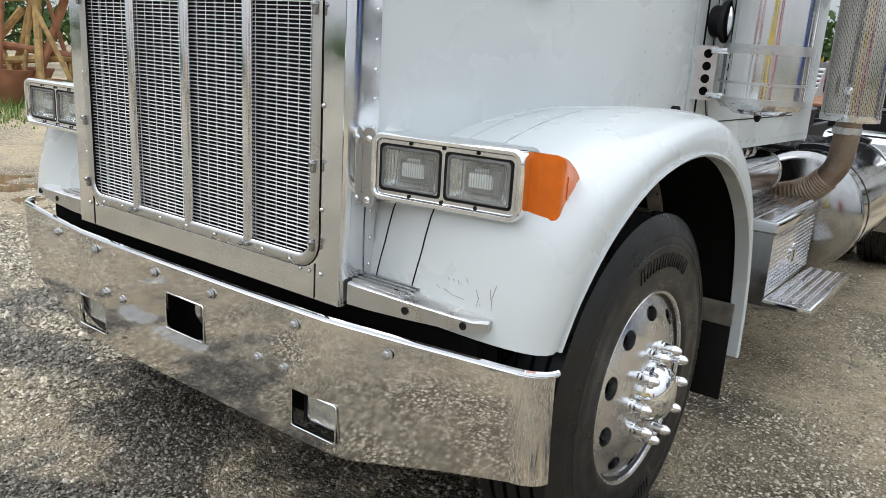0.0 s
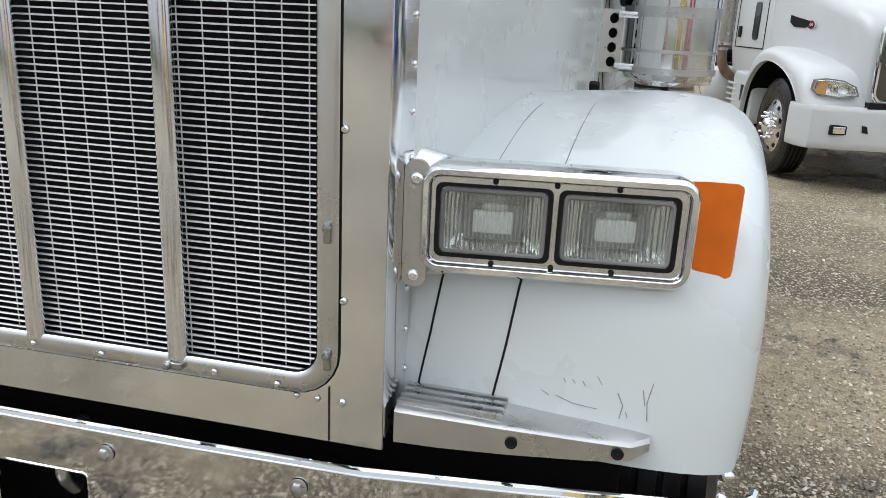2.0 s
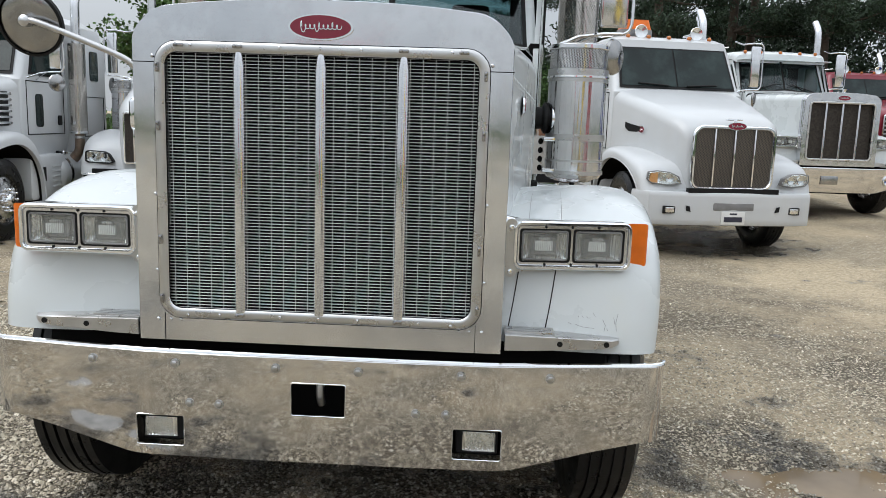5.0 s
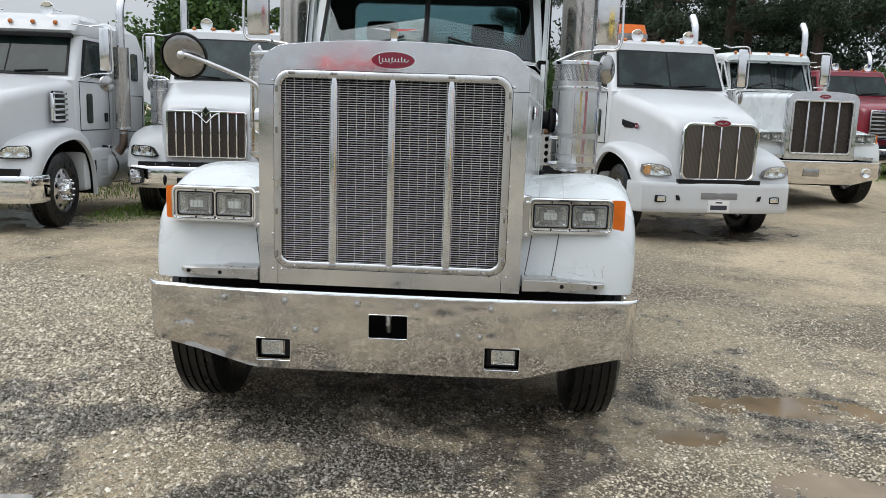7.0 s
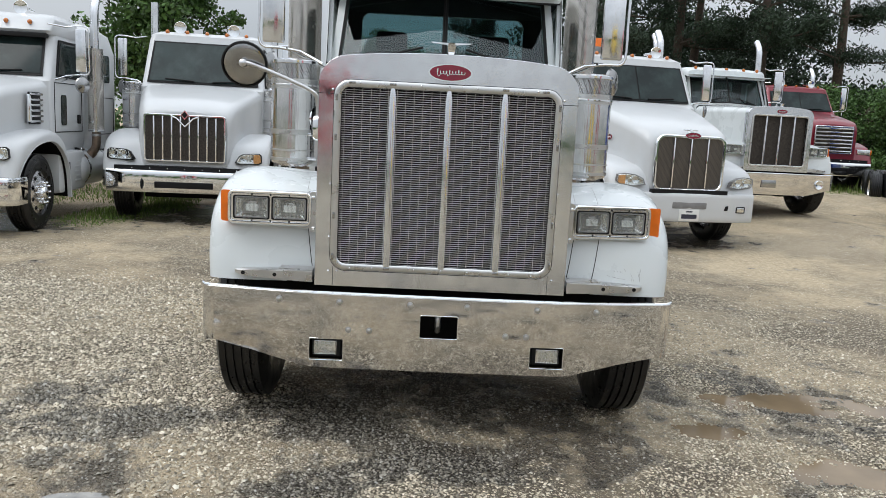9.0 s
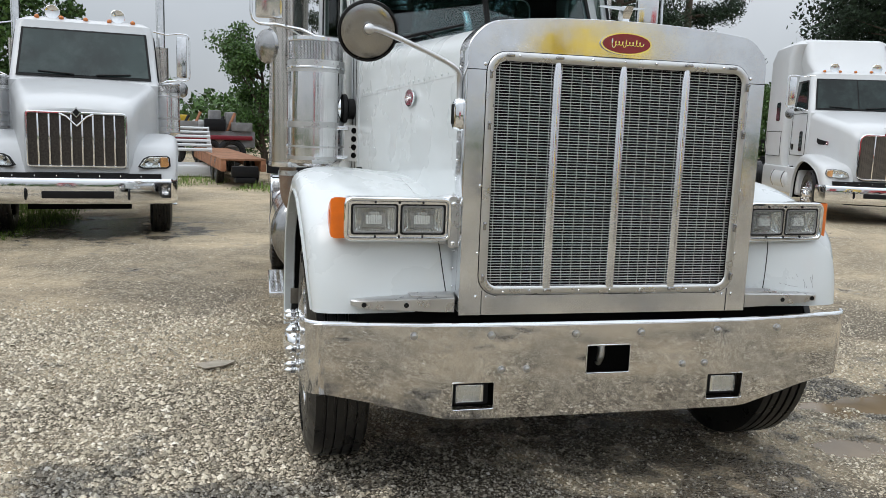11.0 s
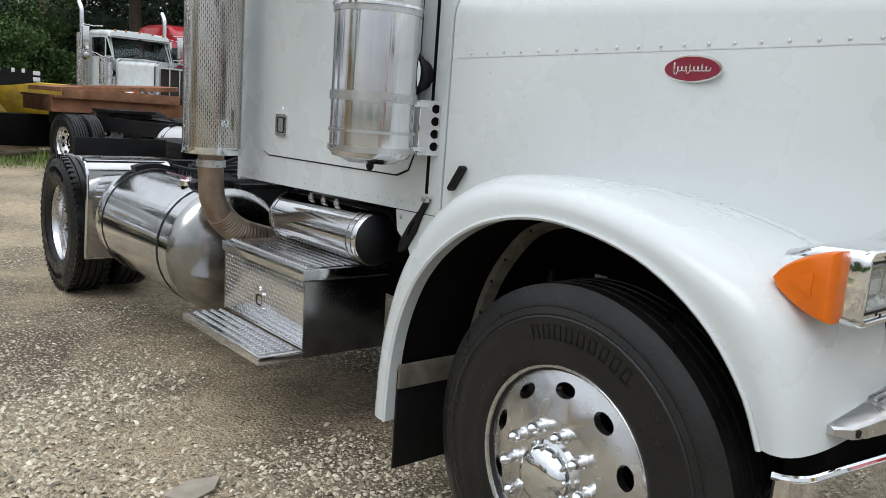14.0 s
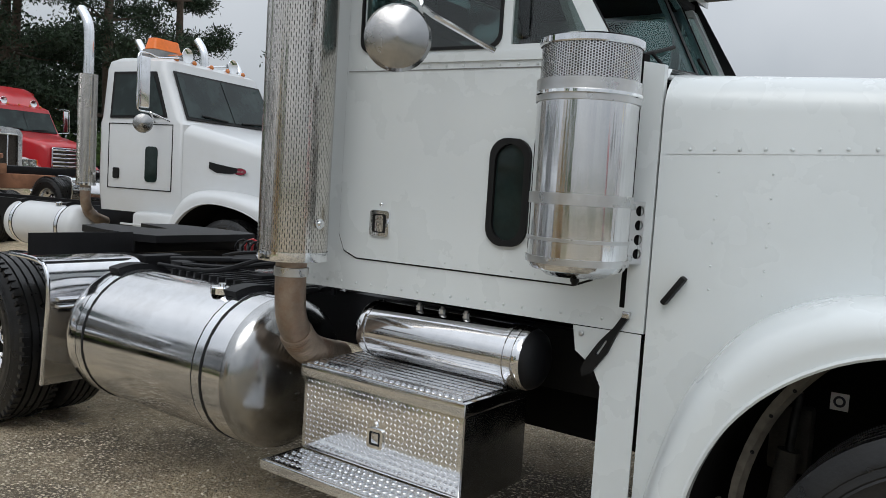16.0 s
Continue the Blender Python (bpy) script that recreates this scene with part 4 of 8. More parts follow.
            part("flute", shared(("flute",), lambda: boxed(-0.0011, 0.0011, -0.0015, 0.0, -0.052, 0.052), LAMP_GLASS), LAMP_GLASS, lens, m=Matrix.Translation((side * xx, -0.0005, cz)))
    # amber signal: a wedge that wraps the outer end
    bm = bmesh.new()
    secs = []
    mid = (z0 + z1) / 2
    # full height along its front edge, drawn to a point behind
    e = 0.018 if side > 0 else -0.01
    for x, start, deep, k in ((x1 - 0.014, 0.034, 0.16, 0.081), (x1 + 0.02, 0.034, 0.165, 0.083), (x1 + 0.048 + e, 0.036, 0.163, 0.082), (x1 + 0.058 + e, 0.042, 0.152, 0.077), (x1 + 0.062 + e, 0.05, 0.138, 0.068)):
        u = [i / 9 for i in range(10)]
        up = [(start + 0.87 * deep * t, mid + k * (1 - t ** 1.5) ** 0.72 if t < 1 else mid) for t in u]
        ring = up + [(y, 2 * mid - z) for y, z in reversed(up[:-1])]
        secs.append([(side * x, y, z) for y, z in ring])
    loft(bm, secs, True, (True, True))
    sig = part("turn_signal", bm, AMBER, pod, "amber wrap-round turn signal")
    part("signal_boss", sheet([(0.03, -0.028), (0.085, 0.0), (0.03, 0.028)], (), 0.004 * side, SIDE), AMBER, sig, m=Matrix.Translation((side * (x1 + 0.06 + e), 0.05, (z0 + z1) / 2)))
    # bracket to the grille shell
    bk = part("pod_bracket", sheet([(side * x, z) for x, z in rounded(0.66, 0.70, z0 - 0.03, z1 + 0.01, 0.018, 4)], (), 0.012), CAST, pod, m=Matrix.Translation((0, -0.01, 0)))
    part("bracket_web", sheet([(side * 0.665, z0 - 0.02), (side * 0.95, z0 + 0.005), (side * 0.95, z0 + 0.03), (side * 0.665, z0 + 0.03)], (), 0.09), CAST, pod, m=Matrix.Translation((0, 0.02, 0)))
    part("bracket_arm", piped([(side * 0.65, 0.12, 1.26), (side * 0.69, 0.12, 1.25), (side * 0.74, 0.12, 1.24)], 0.055, 16), CHROME, pod)
    for z in (z0 - 0.01, z1 - 0.02):
        rivet(bk, side * 0.68, -0.002, z, "-y", CHROME, 1.6, "bolt")
    return pod


LIP = [(1.235, 0.17, 0.822), (1.25, 0.22, 0.95), (1.265, 0.33, 1.09), (1.275, 0.50, 1.20), (1.28, 0.70, 1.255), (1.285, 0.90, 1.265), (1.29, 1.10, 1.22), (1.295, 1.27, 1.12), (1.30, 1.40, 0.98), (1.30, 1.485, 0.80), (1.30, 1.52, 0.62), (1.30, 1.53, 0.42)]
CROWN = [(1.27, 0.06, 0.822), (1.29, 0.08, 0.97), (1.30, 0.14, 1.17), (1.31, 0.36, 1.285), (1.32, 0.62, 1.365), (1.32, 0.92, 1.40), (1.325, 1.19, 1.375), (1.33, 1.41, 1.235), (1.33, 1.55, 1.02), (1.33, 1.62, 0.80), (1.33, 1.65, 0.62), (1.33, 1.66, 0.42)]
INNER = [(0.64, 0.115, 0.822), (0.64, 0.13, 0.97), (0.645, 0.18, 1.16), (0.675, 0.34, 1.245), (0.70, 0.60, 1.315), (0.735, 0.9, 1.345), (0.77, 1.2, 1.33), (0.80, 1.42, 1.235), (0.83, 1.58, 1.06), (0.84, 1.68, 0.82), (0.85, 1.74, 0.62), (0.855, 1.77, 0.42)]


def crowned(x, z, half=0.657):
    """The shell's top falls a little towards its shoulders."""
    return (x, z - 0.046 * (abs(x) / half) ** 2.2 * min(1.0, max(0.0, (z - 1.8) / 0.2)))


def long_nose_truck(m, label, group="", main=False, paint=None, rear=5.84, tandem=False):
    """Conventional tractor with a long square hood and an upright polished grille shell."""
    paint = paint or WHITE
    T = thing("semi_truck", m, label, "truck", group)
    # ---- hood
    bm = bmesh.new()
    secs = []
    for y, zb in ((0.10, 0.86), (0.2, 1.08), (0.35, 1.2), (0.9, 1.28), (1.3, 1.26), (1.5, 1.08), (1.62, 0.8), (1.72, 0.44), (1.819, 0.44)):
        t = (y - 0.1) / 1.71
        secs.append(hood_section(y, 0.647 + 0.208 * t, zb, 1.992 + 0.052 * t, 0.115 + 0.02 * t, 0.05 - 0.01 * t))
    loft(bm, secs, False, (False, False))
    hood = part("hood", bm, paint, T, "white painted long square hood")
    for s in (-1, 1):
        def hx(y):
            return s * (0.647 + 0.208 * (y - 0.1) / 1.71)
        # seam strip along the shoulder with its rivets
        part("hood_seam", sheet([(0.12, 1.803), (1.80, 1.753), (1.80, 1.756), (0.12, 1.806)], (), 0.0015 * s, Matrix(((0.208 / 1.71 * s, 0, 1, s * (0.647 - 0.208 / 17.1)), (1, 0, 0, 0), (0, 1, 0, 0), (0, 0, 0, 1)))), WHITE_B, hood)
        if main:
            for i in range(20):
                y = 0.2 + i * 0.08
                rivet(hood, hx(y) + s * 0.001, y, 1.821 - 0.03 * (y - 0.1), "-x" if s < 0 else "+x", paint, 0.9)
            for i in range(6):
                for y in (1.45, 1.62):
                    rivet(hood, hx(y) + s * 0.0005, y, 1.3 + 0.08 * i, "-x" if s < 0 else "+x", paint, 0.55)
            oval_emblem(hood, Matrix.Translation((hx(0.80) + s * 0.001, 0.80, 1.725)) @ Matrix.Rotation(radians(90 * s), 4, "Z"), 0.105, 0.042)
            latch = part("hood_catch", boxed(-0.018, 0.018, -0.02, 0.0, -0.06, 0.06, bevel=0.006, m=Matrix.Rotation(radians(35), 4, "X")), RUBBER, hood, "black rubber hood catch", Matrix.Translation((hx(1.74) + s * 0.02, 1.735, 1.29)))
    # ---- fenders
    for s in (-1, 1):
        f = part("fender", fender_mesh(s, LIP, CROWN, INNER), paint, T, "rounded white front fender")
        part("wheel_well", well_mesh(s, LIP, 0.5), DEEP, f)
        flap = part("mud_flap", boxed(min(s * 0.95, s * 1.27), max(s * 0.95, s * 1.27), 1.50, 1.512, 0.24, 0.62, bevel=0.004), RUBBER, T, "black rubber mud flap")
        part("flap_strip", boxed(min(s * 0.93, s * 1.275), max(s * 0.93, s * 1.275), 1.486, 1.50, 0.55, 0.64, bevel=0.004), DUST_STRIP, flap)
        if main:
            for share, wide in ((0.022, 0.0022), (0.145, 0.0022)) if s > 0 else ((0.022, 0.0022),):
                line = fender_line(LIP, CROWN, INNER, share, 20)
                part("fender_seam", piped([(s * (p.x + 0.005), p.y - 0.0005, p.z + 0.0005) for p in line[:9]], wide, 6), BLACK, f)
                part("fender_seam", piped([(s * (p.x + 0.005), p.y + 0.0006, p.z - 0.0004) for p in line[8:]], 0.0014, 6), GREY, f)
            # inner splash guard and a small sticker deep in the arch
            part("splash_guard", loft(bmesh.new(), [[(s * 1.0, p.y, p.z), (s * 0.96, p.y - 0.012, p.z - 0.008), (s * 0.96, p.y + 0.014, p.z + 0.008), (s * 1.0, p.y + 0.022, p.z + 0.012)] for p in spline([(0, 0.95, 1.22), (0, 1.12, 1.185), (0, 1.23, 1.11), (0, 1.35, 0.94), (0, 1.42, 0.72), (0, 1.43, 0.5)], 20)]), DUST_STRIP, f, "mud-caked rubber splash guard edge")
            for y, z in ((1.175, 1.165), (1.285, 1.045), (1.345, 0.955), (1.39, 0.83)):
                rivet(f, s * 0.998, y, z, "-x" if s < 0 else "+x", BLACK, 1.0, "guard_bolt")
            shock = part("shock_absorber", piped([(s * 0.72, 1.36, 0.55), (s * 0.71, 1.34, 0.78)], 0.038, 14), DUSTY, f, "dusty front shock absorber")
            part("shock_rod", piped([(s * 0.71, 1.34, 0.78), (s * 0.7, 1.325, 0.98)], 0.016, 10), CAST_DARK, shock)
            part("spring_hanger", boxed(min(s * 0.5, s * 0.58), max(s * 0.5, s * 0.58), 1.3, 1.44, 0.66, 0.9, bevel=0.02), DUSTY, f, "rusty spring hanger on the frame")
            tag = part("sticker", boxed(min(s * 0.525, s * 0.529), max(s * 0.525, s * 0.529), 1.2, 1.258, 0.905, 0.965), PLATE, f, "small white warning sticker")
            part("sticker_mark", turned([(0.012, 0.0), (0.02, 0.0), (0.02, 0.001), (0.012, 0.001)], Matrix.Translation((s * 0.5295, 1.229, 0.936)) @ Matrix.Rotation(radians(90 * s), 4, "Y"), 16), INK, tag)
        if main and s > 0:
            tree = BVHTree.FromPolygons([v.co for v in f.data.vertices], [p.vertices for p in f.data.polygons])
            for stroke in (((1.082, 0.905), (1.079, 0.935), (1.086, 0.968)), ((1.076, 0.93), (1.071, 0.955)), ((1.037, 0.903), (1.041, 0.925), (1.031, 0.945)), ((1.05, 0.906), (1.047, 0.915)), ((0.93, 0.925), (0.96, 0.916), (1.0, 0.913)), ((0.905, 0.93), (0.918, 0.924)), ((0.94, 0.956), (0.944, 0.95)), ((0.955, 0.957), (0.96, 0.95)), ((0.972, 0.956), (0.977, 0.949)), ((0.995, 0.968), (1.004, 0.955))):
                pts = [tree.ray_cast(Vector((x, -1, z)), Vector((0, 1, 0)))[0] for x, z in stroke]
                part("scuff_mark", piped([p - Vector((0, 0.0002, 0)) for p in pts], 0.0009, 5), SCUFF, f)
    # ---- grille shell
    g_z0, g_z1, gw = 0.945, 1.858, 0.548
    outer = rounded(-0.657, 0.657, 0.70, 2.037, 0.125, 8)
    outer = outer[:9] + [(0.4, 2.037), (0.27, 2.037), (0.13, 2.037), (0.0, 2.037), (-0.13, 2.037), (-0.27, 2.037), (-0.4, 2.037)] + outer[9:]
    outer = [crowned(*p) for p in outer]
    outer = [(x, max(z, 0.828)) for x, z in outer if z > 0.82 or abs(x) > 0.6]
    seen, clean = set(), []
    for p in outer:
        k = (round(p[0], 3), round(p[1], 3))
        if k not in seen:
            seen.add(k)
            clean.append(p)
    shell = part("grille_shell", sheet(clean, [rounded(-gw - 0.012, gw + 0.012, g_z0 - 0.012, g_z1 + 0.012, 0.06, 6)], 0.05), STAINLESS, T, "brushed stainless grille surround")
    bm = bmesh.new()
    secs = []
    arc = rounded(-0.659, 0.659, 0.60, 2.039, 0.127, 8)
    rim = [(0.659, 0.828)] + [crowned(*p) for p in arc[:9] + [(0.4, 2.039), (0.27, 2.039), (0.13, 2.039), (0.0, 2.039), (-0.13, 2.039), (-0.27, 2.039), (-0.4, 2.039)] + arc[9:18]] + [(-0.659, 0.828)]
    for y, k in ((0.0, 0.993), (0.006, 1.0), (0.06, 1.003), (0.13, 1.002)):
        secs.append([(x * k, y, 1.2 + (z - 1.2) * (k if z > 0.9 else 1)) for x, z in rim])
    loft(bm, secs, False, (False, False))
    part("shell_side", bm, STAINLESS, shell)
    # raised moulding round the mesh
    fr = rounded(-gw - 0.014, gw + 0.014, g_z0 - 0.014, g_z1 + 0.014, 0.062, 6)
    part("grille_moulding", tube_loop([(x, -0.004, z) for x, z in fr], 0.036, 0.006), SATIN, shell, "satin moulding round the grille")
    # flat black loop paints the thin shadow line along the moulding
    part("moulding_shadow", tube_loop([(x, -0.0006, z) for x, z in fr], 0.042, 0.001), BLACK, shell)
    if main:
        for s in (-1, 1):
            part("shell_seam", boxed(min(s * 0.58, s * 0.662), max(s * 0.58, s * 0.662), -0.0025, 0.0, 1.816, 1.819), BLACK, shell)
            part("shell_seam", boxed(min(s * 0.5625, s * 0.5645), max(s * 0.5625, s * 0.5645), -0.0025, 0.0, 0.83, 0.93), BLACK, shell)
            for z in (1.838, 1.56 - 0.2, 1.085, 0.905):
                rivet(shell, s * 0.587, -0.001, z, "-y", STAINLESS, 1.05)
            for x, z in ((0.542, 0.905), (0.505, 0.905), (0.475, 0.926), (0.36, 0.931), (0.14, 0.931), (0.14, 1.876), (0.45, 1.876)):
                rivet(shell, s * x, -0.012 if z > 0.92 and z != 0.905 else -0.001, z, "-y", STAINLESS, 0.9)
            for x, z, a in ((0.285, 0.933, 0), (0.285, 1.876, 0), (0.49, 1.876, 0), (0.566, 1.80, 90), (0.566, 1.60, 90), (0.566, 1.20, 90), (0.566, 0.985, 90)):
                part("grille_fastener", shared(("clip",), clip_mesh, TANK_HEAD), TANK_HEAD, shell, m=Matrix.Translation((s * x, -0.010, z)) @ Matrix.Rotation(radians(a), 4, "Y"))
            for i in range(13):
                rivet(shell, s * 0.661, 0.112, 0.93 + 0.075 * i, "-x" if s < 0 else "+x", STAINLESS, 0.9)
        rivet(shell, 0.0, -0.012, 0.931, "-y", STAINLESS, 0.9)
        rivet(shell, 0.0, -0.012, 1.876, "-y", STAINLESS, 0.9)
    oval_emblem(shell, Matrix.Translation((0, -0.001, 1.948)), 0.112, 0.044)
    # ---- grille mesh
    G = part("grille", boxed(-gw - 0.01, gw + 0.01, 0.06, 0.065, g_z0 - 0.01, g_z1 + 0.01), RADIATOR if main else GREY_MESH, T, "fine rectangular metal mesh grille over black" if main else "dark mesh grille")
    if main:
        rows, cols = 81, 25
        slat = shared(("slat",), lambda: loft(bmesh.new(), [[(x, 0.0026 * math.cos(radians(22.5 + 45 * k)), 0.00135 * math.sin(radians(22.5 + 45 * k)) + 0.0008 * math.cos(radians(22.5 + 45 * k))) for k in range(8)] for x in (-gw, gw)]), MESH_METAL)
        wire = shared(("wire",), lambda: loft(bmesh.new(), [[(0.0012 * math.cos(radians(60 * k)), 0.0012 * math.sin(radians(60 * k)), z) for k in range(6)] for z in (g_z0 - 1.4, g_z1 - 1.4)]), MESH_METAL)
        for i in range(rows):
            part("slat", slat, MESH_METAL, G, m=Matrix.Translation((0, 0.008, g_z0 + (g_z1 - g_z0) * (i + 0.5) / rows)))
        for i in range(cols):
            part("wire", wire, MESH_METAL, G, m=Matrix.Translation((-gw + 2 * gw * (i + 0.5) / cols, 0.0088, 1.4)))
    bar = shared(("bar",), lambda: turned([(0.0195, g_z0 - 1.4 - 0.004), (0.0195, g_z1 - 1.4 - 0.05), (0.012, g_z1 - 1.4)], Matrix.Diagonal((1, 0.7, 1, 1)), 20, (True, True)), STAINLESS)
    for x in (-0.285, 0, 0.285):
        part("grille_bar", bar, STAINLESS, G, "polished upright grille bar", Matrix.Translation((x, 0.0, 1.4)))
    # ---- hood ornament: a small bird-like wing on a stem
    bm = bmesh.new()
    loft(bm, [[(-0.012, 0.02, 2.03), (0.012, 0.02, 2.03), (0.012, 0.07, 2.03), (-0.012, 0.07, 2.03)], [(-0.02, 0.0, 2.075), (0.02, 0.0, 2.075), (0.016, 0.05, 2.085), (-0.016, 0.05, 2.085)], [(-0.016, -0.02, 2.095), (0.016, -0.02, 2.095), (0.012, 0.03, 2.10), (-0.012, 0.03, 2.10)]])
    for s in (-1, 1):
        loft(bm, [[(0, 0.0, 2.082), (0, 0.045, 2.085), (0, 0.04, 2.095), (0, 0.0, 2.094)], [(s * 0.1, 0.05, 2.098), (s * 0.1, 0.07, 2.099), (s * 0.1, 0.068, 2.103), (s * 0.1, 0.05, 2.102)]])
    part("hood_ornament", bm, CHROME, T, "chrome winged hood ornament")
    # ---- bumper: flat middle, swept ends, tight corners, rising lower edge
    B = part("bumper", bumper_mesh(main), BUMPER, T, "deep chrome front bumper with square cut-outs")
    part("bumper_top_edge", piped([(p[0], p[1] + 0.006, 0.79) for p in bumper_line(60)], 0.009, 8), CHROME, B, "bright rolled top edge")
    if main:
        for x, z in ((-0.15, 0.748), (0.15, 0.748), (-0.52, 0.748), (0.52, 0.748), (0.36, 0.60), (0.47, 0.60), (-0.36, 0.60), (-0.47, 0.60), (0.84, 0.745), (-0.84, 0.745)):
            part("bolt", shared(("hexbolt",), hex_bolt_mesh, CAST), CAST, B, m=Matrix.Translation((x, -0.03 - 0.04 * (z - 0.6) + (0.0 if abs(x) < 0.3 else (abs(x) - 0.3) * 0.024 if abs(x) < 0.63 else 0.008 + (abs(x) - 0.63) * 0.126), z)) @ Matrix.Rotation(radians(90), 4, "X"))
        for hx0, hx1, hz0, hz1, hy in ((-0.095, 0.105, 0.572, 0.695, -0.033), (-0.675, -0.495, 0.428, 0.545, -0.018), (0.495, 0.675, 0.428, 0.545, -0.018)):
            edge = [(x, hy, z) for x, z in rounded(hx0, hx1, hz0, hz1, 0.008, 2)]
            part("hole_edge", piped(edge + edge[:1], 0.0025, 6), CHROME, B)
        for s in (-1, 1):
            fog = part("fog_lamp", boxed(s * 0.585 - 0.078, s * 0.585 + 0.078, 0.016, 0.09, 0.436, 0.538, bevel=0.012), BLACK, B, "rectangular fog lamp behind a bumper cut-out")
            part("reflector", boxed(s * 0.592 - 0.06, s * 0.592 + 0.06, 0.010, 0.022, 0.45, 0.526, bevel=0.006), REFLECTOR, fog)
            ln = part("lens", boxed(s * 0.60 - 0.054, s * 0.60 + 0.054, 0.004, 0.009, 0.452, 0.523, bevel=0.002), LAMP_GLASS, fog)
            ln.visible_shadow = False
    else:
        part("plate_holder", boxed(-0.28, 0.02, -0.045, -0.03, 0.52, 0.66, bevel=0.006), TANK_HEAD, B, "blank plate holder")
        for s in (-1, 1):
            fog = part("fog_lamp", turned([(0.09, 0.0), (0.09, 0.03), (0.08, 0.035), (0.07, 0.03), (0.0, 0.02)], Matrix.Translation((s * 0.93, 0.02, 0.6)) @ Matrix.Rotation(radians(90), 4, "X"), 24), CHROME, B, "round chrome fog lamp")
    if main:
        # unseen sheet added behind the cut-outs to make them read as shaded
        part("added_dark_backing", boxed(-0.7, 0.7, 0.1, 0.11, 0.40, 0.74), DEEP, B)
        part("tow_hook", piped(spline([(0.0, 0.12, 0.72), (0.0, 0.05, 0.70), (0.0, 0.03, 0.64), (0.0, 0.06, 0.59)], 12), 0.016, 10), CAST, B, "tow pin behind the centre cut-out")
    for s in (-1, 1):
        # cast step bracket under the fender front
        bm = bmesh.new()
        loft(bm, [[(s * x, y, z) for y, z in ((y0, z0), (y0, z1), (y0 + 0.008, z1 + 0.006), (0.16, z1 + 0.006), (0.16, z0))] for x, y0, z0, z1 in ((0.672, 0.016, 0.838, 0.894), (0.75, 0.017, 0.84, 0.893), (0.86, 0.022, 0.845, 0.89), (1.0, 0.036, 0.851, 0.884), (1.06, 0.046, 0.856, 0.88), (1.09, 0.078, 0.862, 0.876))])
        st = part("fender_step", bm, CAST, T, "cast aluminium step bracket below the fender")
        for k in range(4):
            part("step_rib", boxed(min(s * 0.67, s * 0.85), max(s * 0.67, s * 0.85), 0.036 + 0.022 * k, 0.046 + 0.022 * k, 0.897, 0.906, bevel=0.002), CAST, st)
        for x in (0.87, 1.04):
            part("bolt_recess", shared(("recess",), lambda: turned([(0.0105, 0.001), (0.010, 0.003), (0.007, 0.003), (0.006, 0.0015), (0.0, 0.0015)], Matrix.Rotation(radians(90), 4, "X"), 14), RUBBER), RUBBER, st, m=Matrix.Translation((s * x, 0.0225 if x < 0.9 else 0.042, 0.868)))
        headlight_pod(T, s, main)
    # ---- dark bay between bumper and fender; near-black blocks put its shade into colour
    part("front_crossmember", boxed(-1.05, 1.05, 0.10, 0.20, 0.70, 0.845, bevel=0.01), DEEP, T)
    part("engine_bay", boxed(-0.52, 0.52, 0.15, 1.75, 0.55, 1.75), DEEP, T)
    # low block added to deepen the shade under the truck
    part("dark_underside_block", boxed(-0.4, 0.4, 0.3, 1.9, 0.34, 0.56, bevel=0.04), DEEP, T)
    part("front_axle", piped([(-0.95, 0.76, 0.52), (-0.7, 0.76, 0.42), (0.7, 0.76, 0.42), (0.95, 0.76, 0.52)], 0.06, 10), BLACK, T)
    cab(T, main, paint)
    for s in (-1, 1):
        air_cleaner(T, s, 1.11, 1.985, True)
        stack(T, s, 1.234, 3.23, z1=3.75 if main else 2.75, curved=not main)
        mirror_arm(T, s, 0.99, 2.58, 2.28)
        fuel_tank(T, s, 1.0, 0.68, 0.355, 3.42, 4.85)
        wheel(T, s * 1.105, 0.76, s, True, 0.55, 0, main, None, 0.27)
        ys = (rear,) if not tandem else (rear, rear + 1.3)
        for y in ys:
            axle_pair(T, 1.19, y, s, detail=main)
        # step box
        bx = part("step_box", boxed(min(s * 0.72, s * 1.165), max(s * 0.72, s * 1.165), 2.36, 3.19, 0.44, 0.755, bevel=0.006), ALUMINIUM, T, "bright diamond-plate battery box with a step")
        part("lid", boxed(min(s * 0.71, s * 1.18), max(s * 0.71, s * 1.18), 2.35, 3.20, 0.752, 0.806, bevel=0.008), STAINLESS, bx)
        part("lid_tread", boxed(min(s * 0.73, s * 1.165), max(s * 0.73, s * 1.165), 2.37, 3.18, 0.806, 0.811), ALUMINIUM, bx)
        part("end_plate", boxed(min(s * 0.72, s * 1.168), max(s * 0.72, s * 1.168), 2.351, 2.357, 0.40, 0.752), TANK_HEAD, bx)
        part("step_plate", boxed(min(s * 1.16, s * 1.385), max(s * 1.16, s * 1.385), 2.35, 3.2, 0.395, 0.435, bevel=0.006), STAINLESS, bx)
        part("step_tread", boxed(min(s * 1.18, s * 1.375), max(s * 1.18, s * 1.375), 2.37, 3.18, 0.435, 0.44), ALUMINIUM, bx)
        if main:
            tagged(part("diamond_pattern", shared(("diamonds", s), lambda: diamond_mesh(s * 1.1652, s, 2.375, 3.175, 0.45, 0.745), STAINLESS), STAINLESS, bx), kind="stuff")
            for i in range(9):
                part("lid_rib", shared(("lidrib",), lambda: boxed(-0.006, 0.006, 2.375, 3.175, 0.0, 0.004, bevel=0.0015), STAINLESS), STAINLESS, bx, m=Matrix.Translation((s * (0.75 + 0.04 * i), 0, 0.8108)))
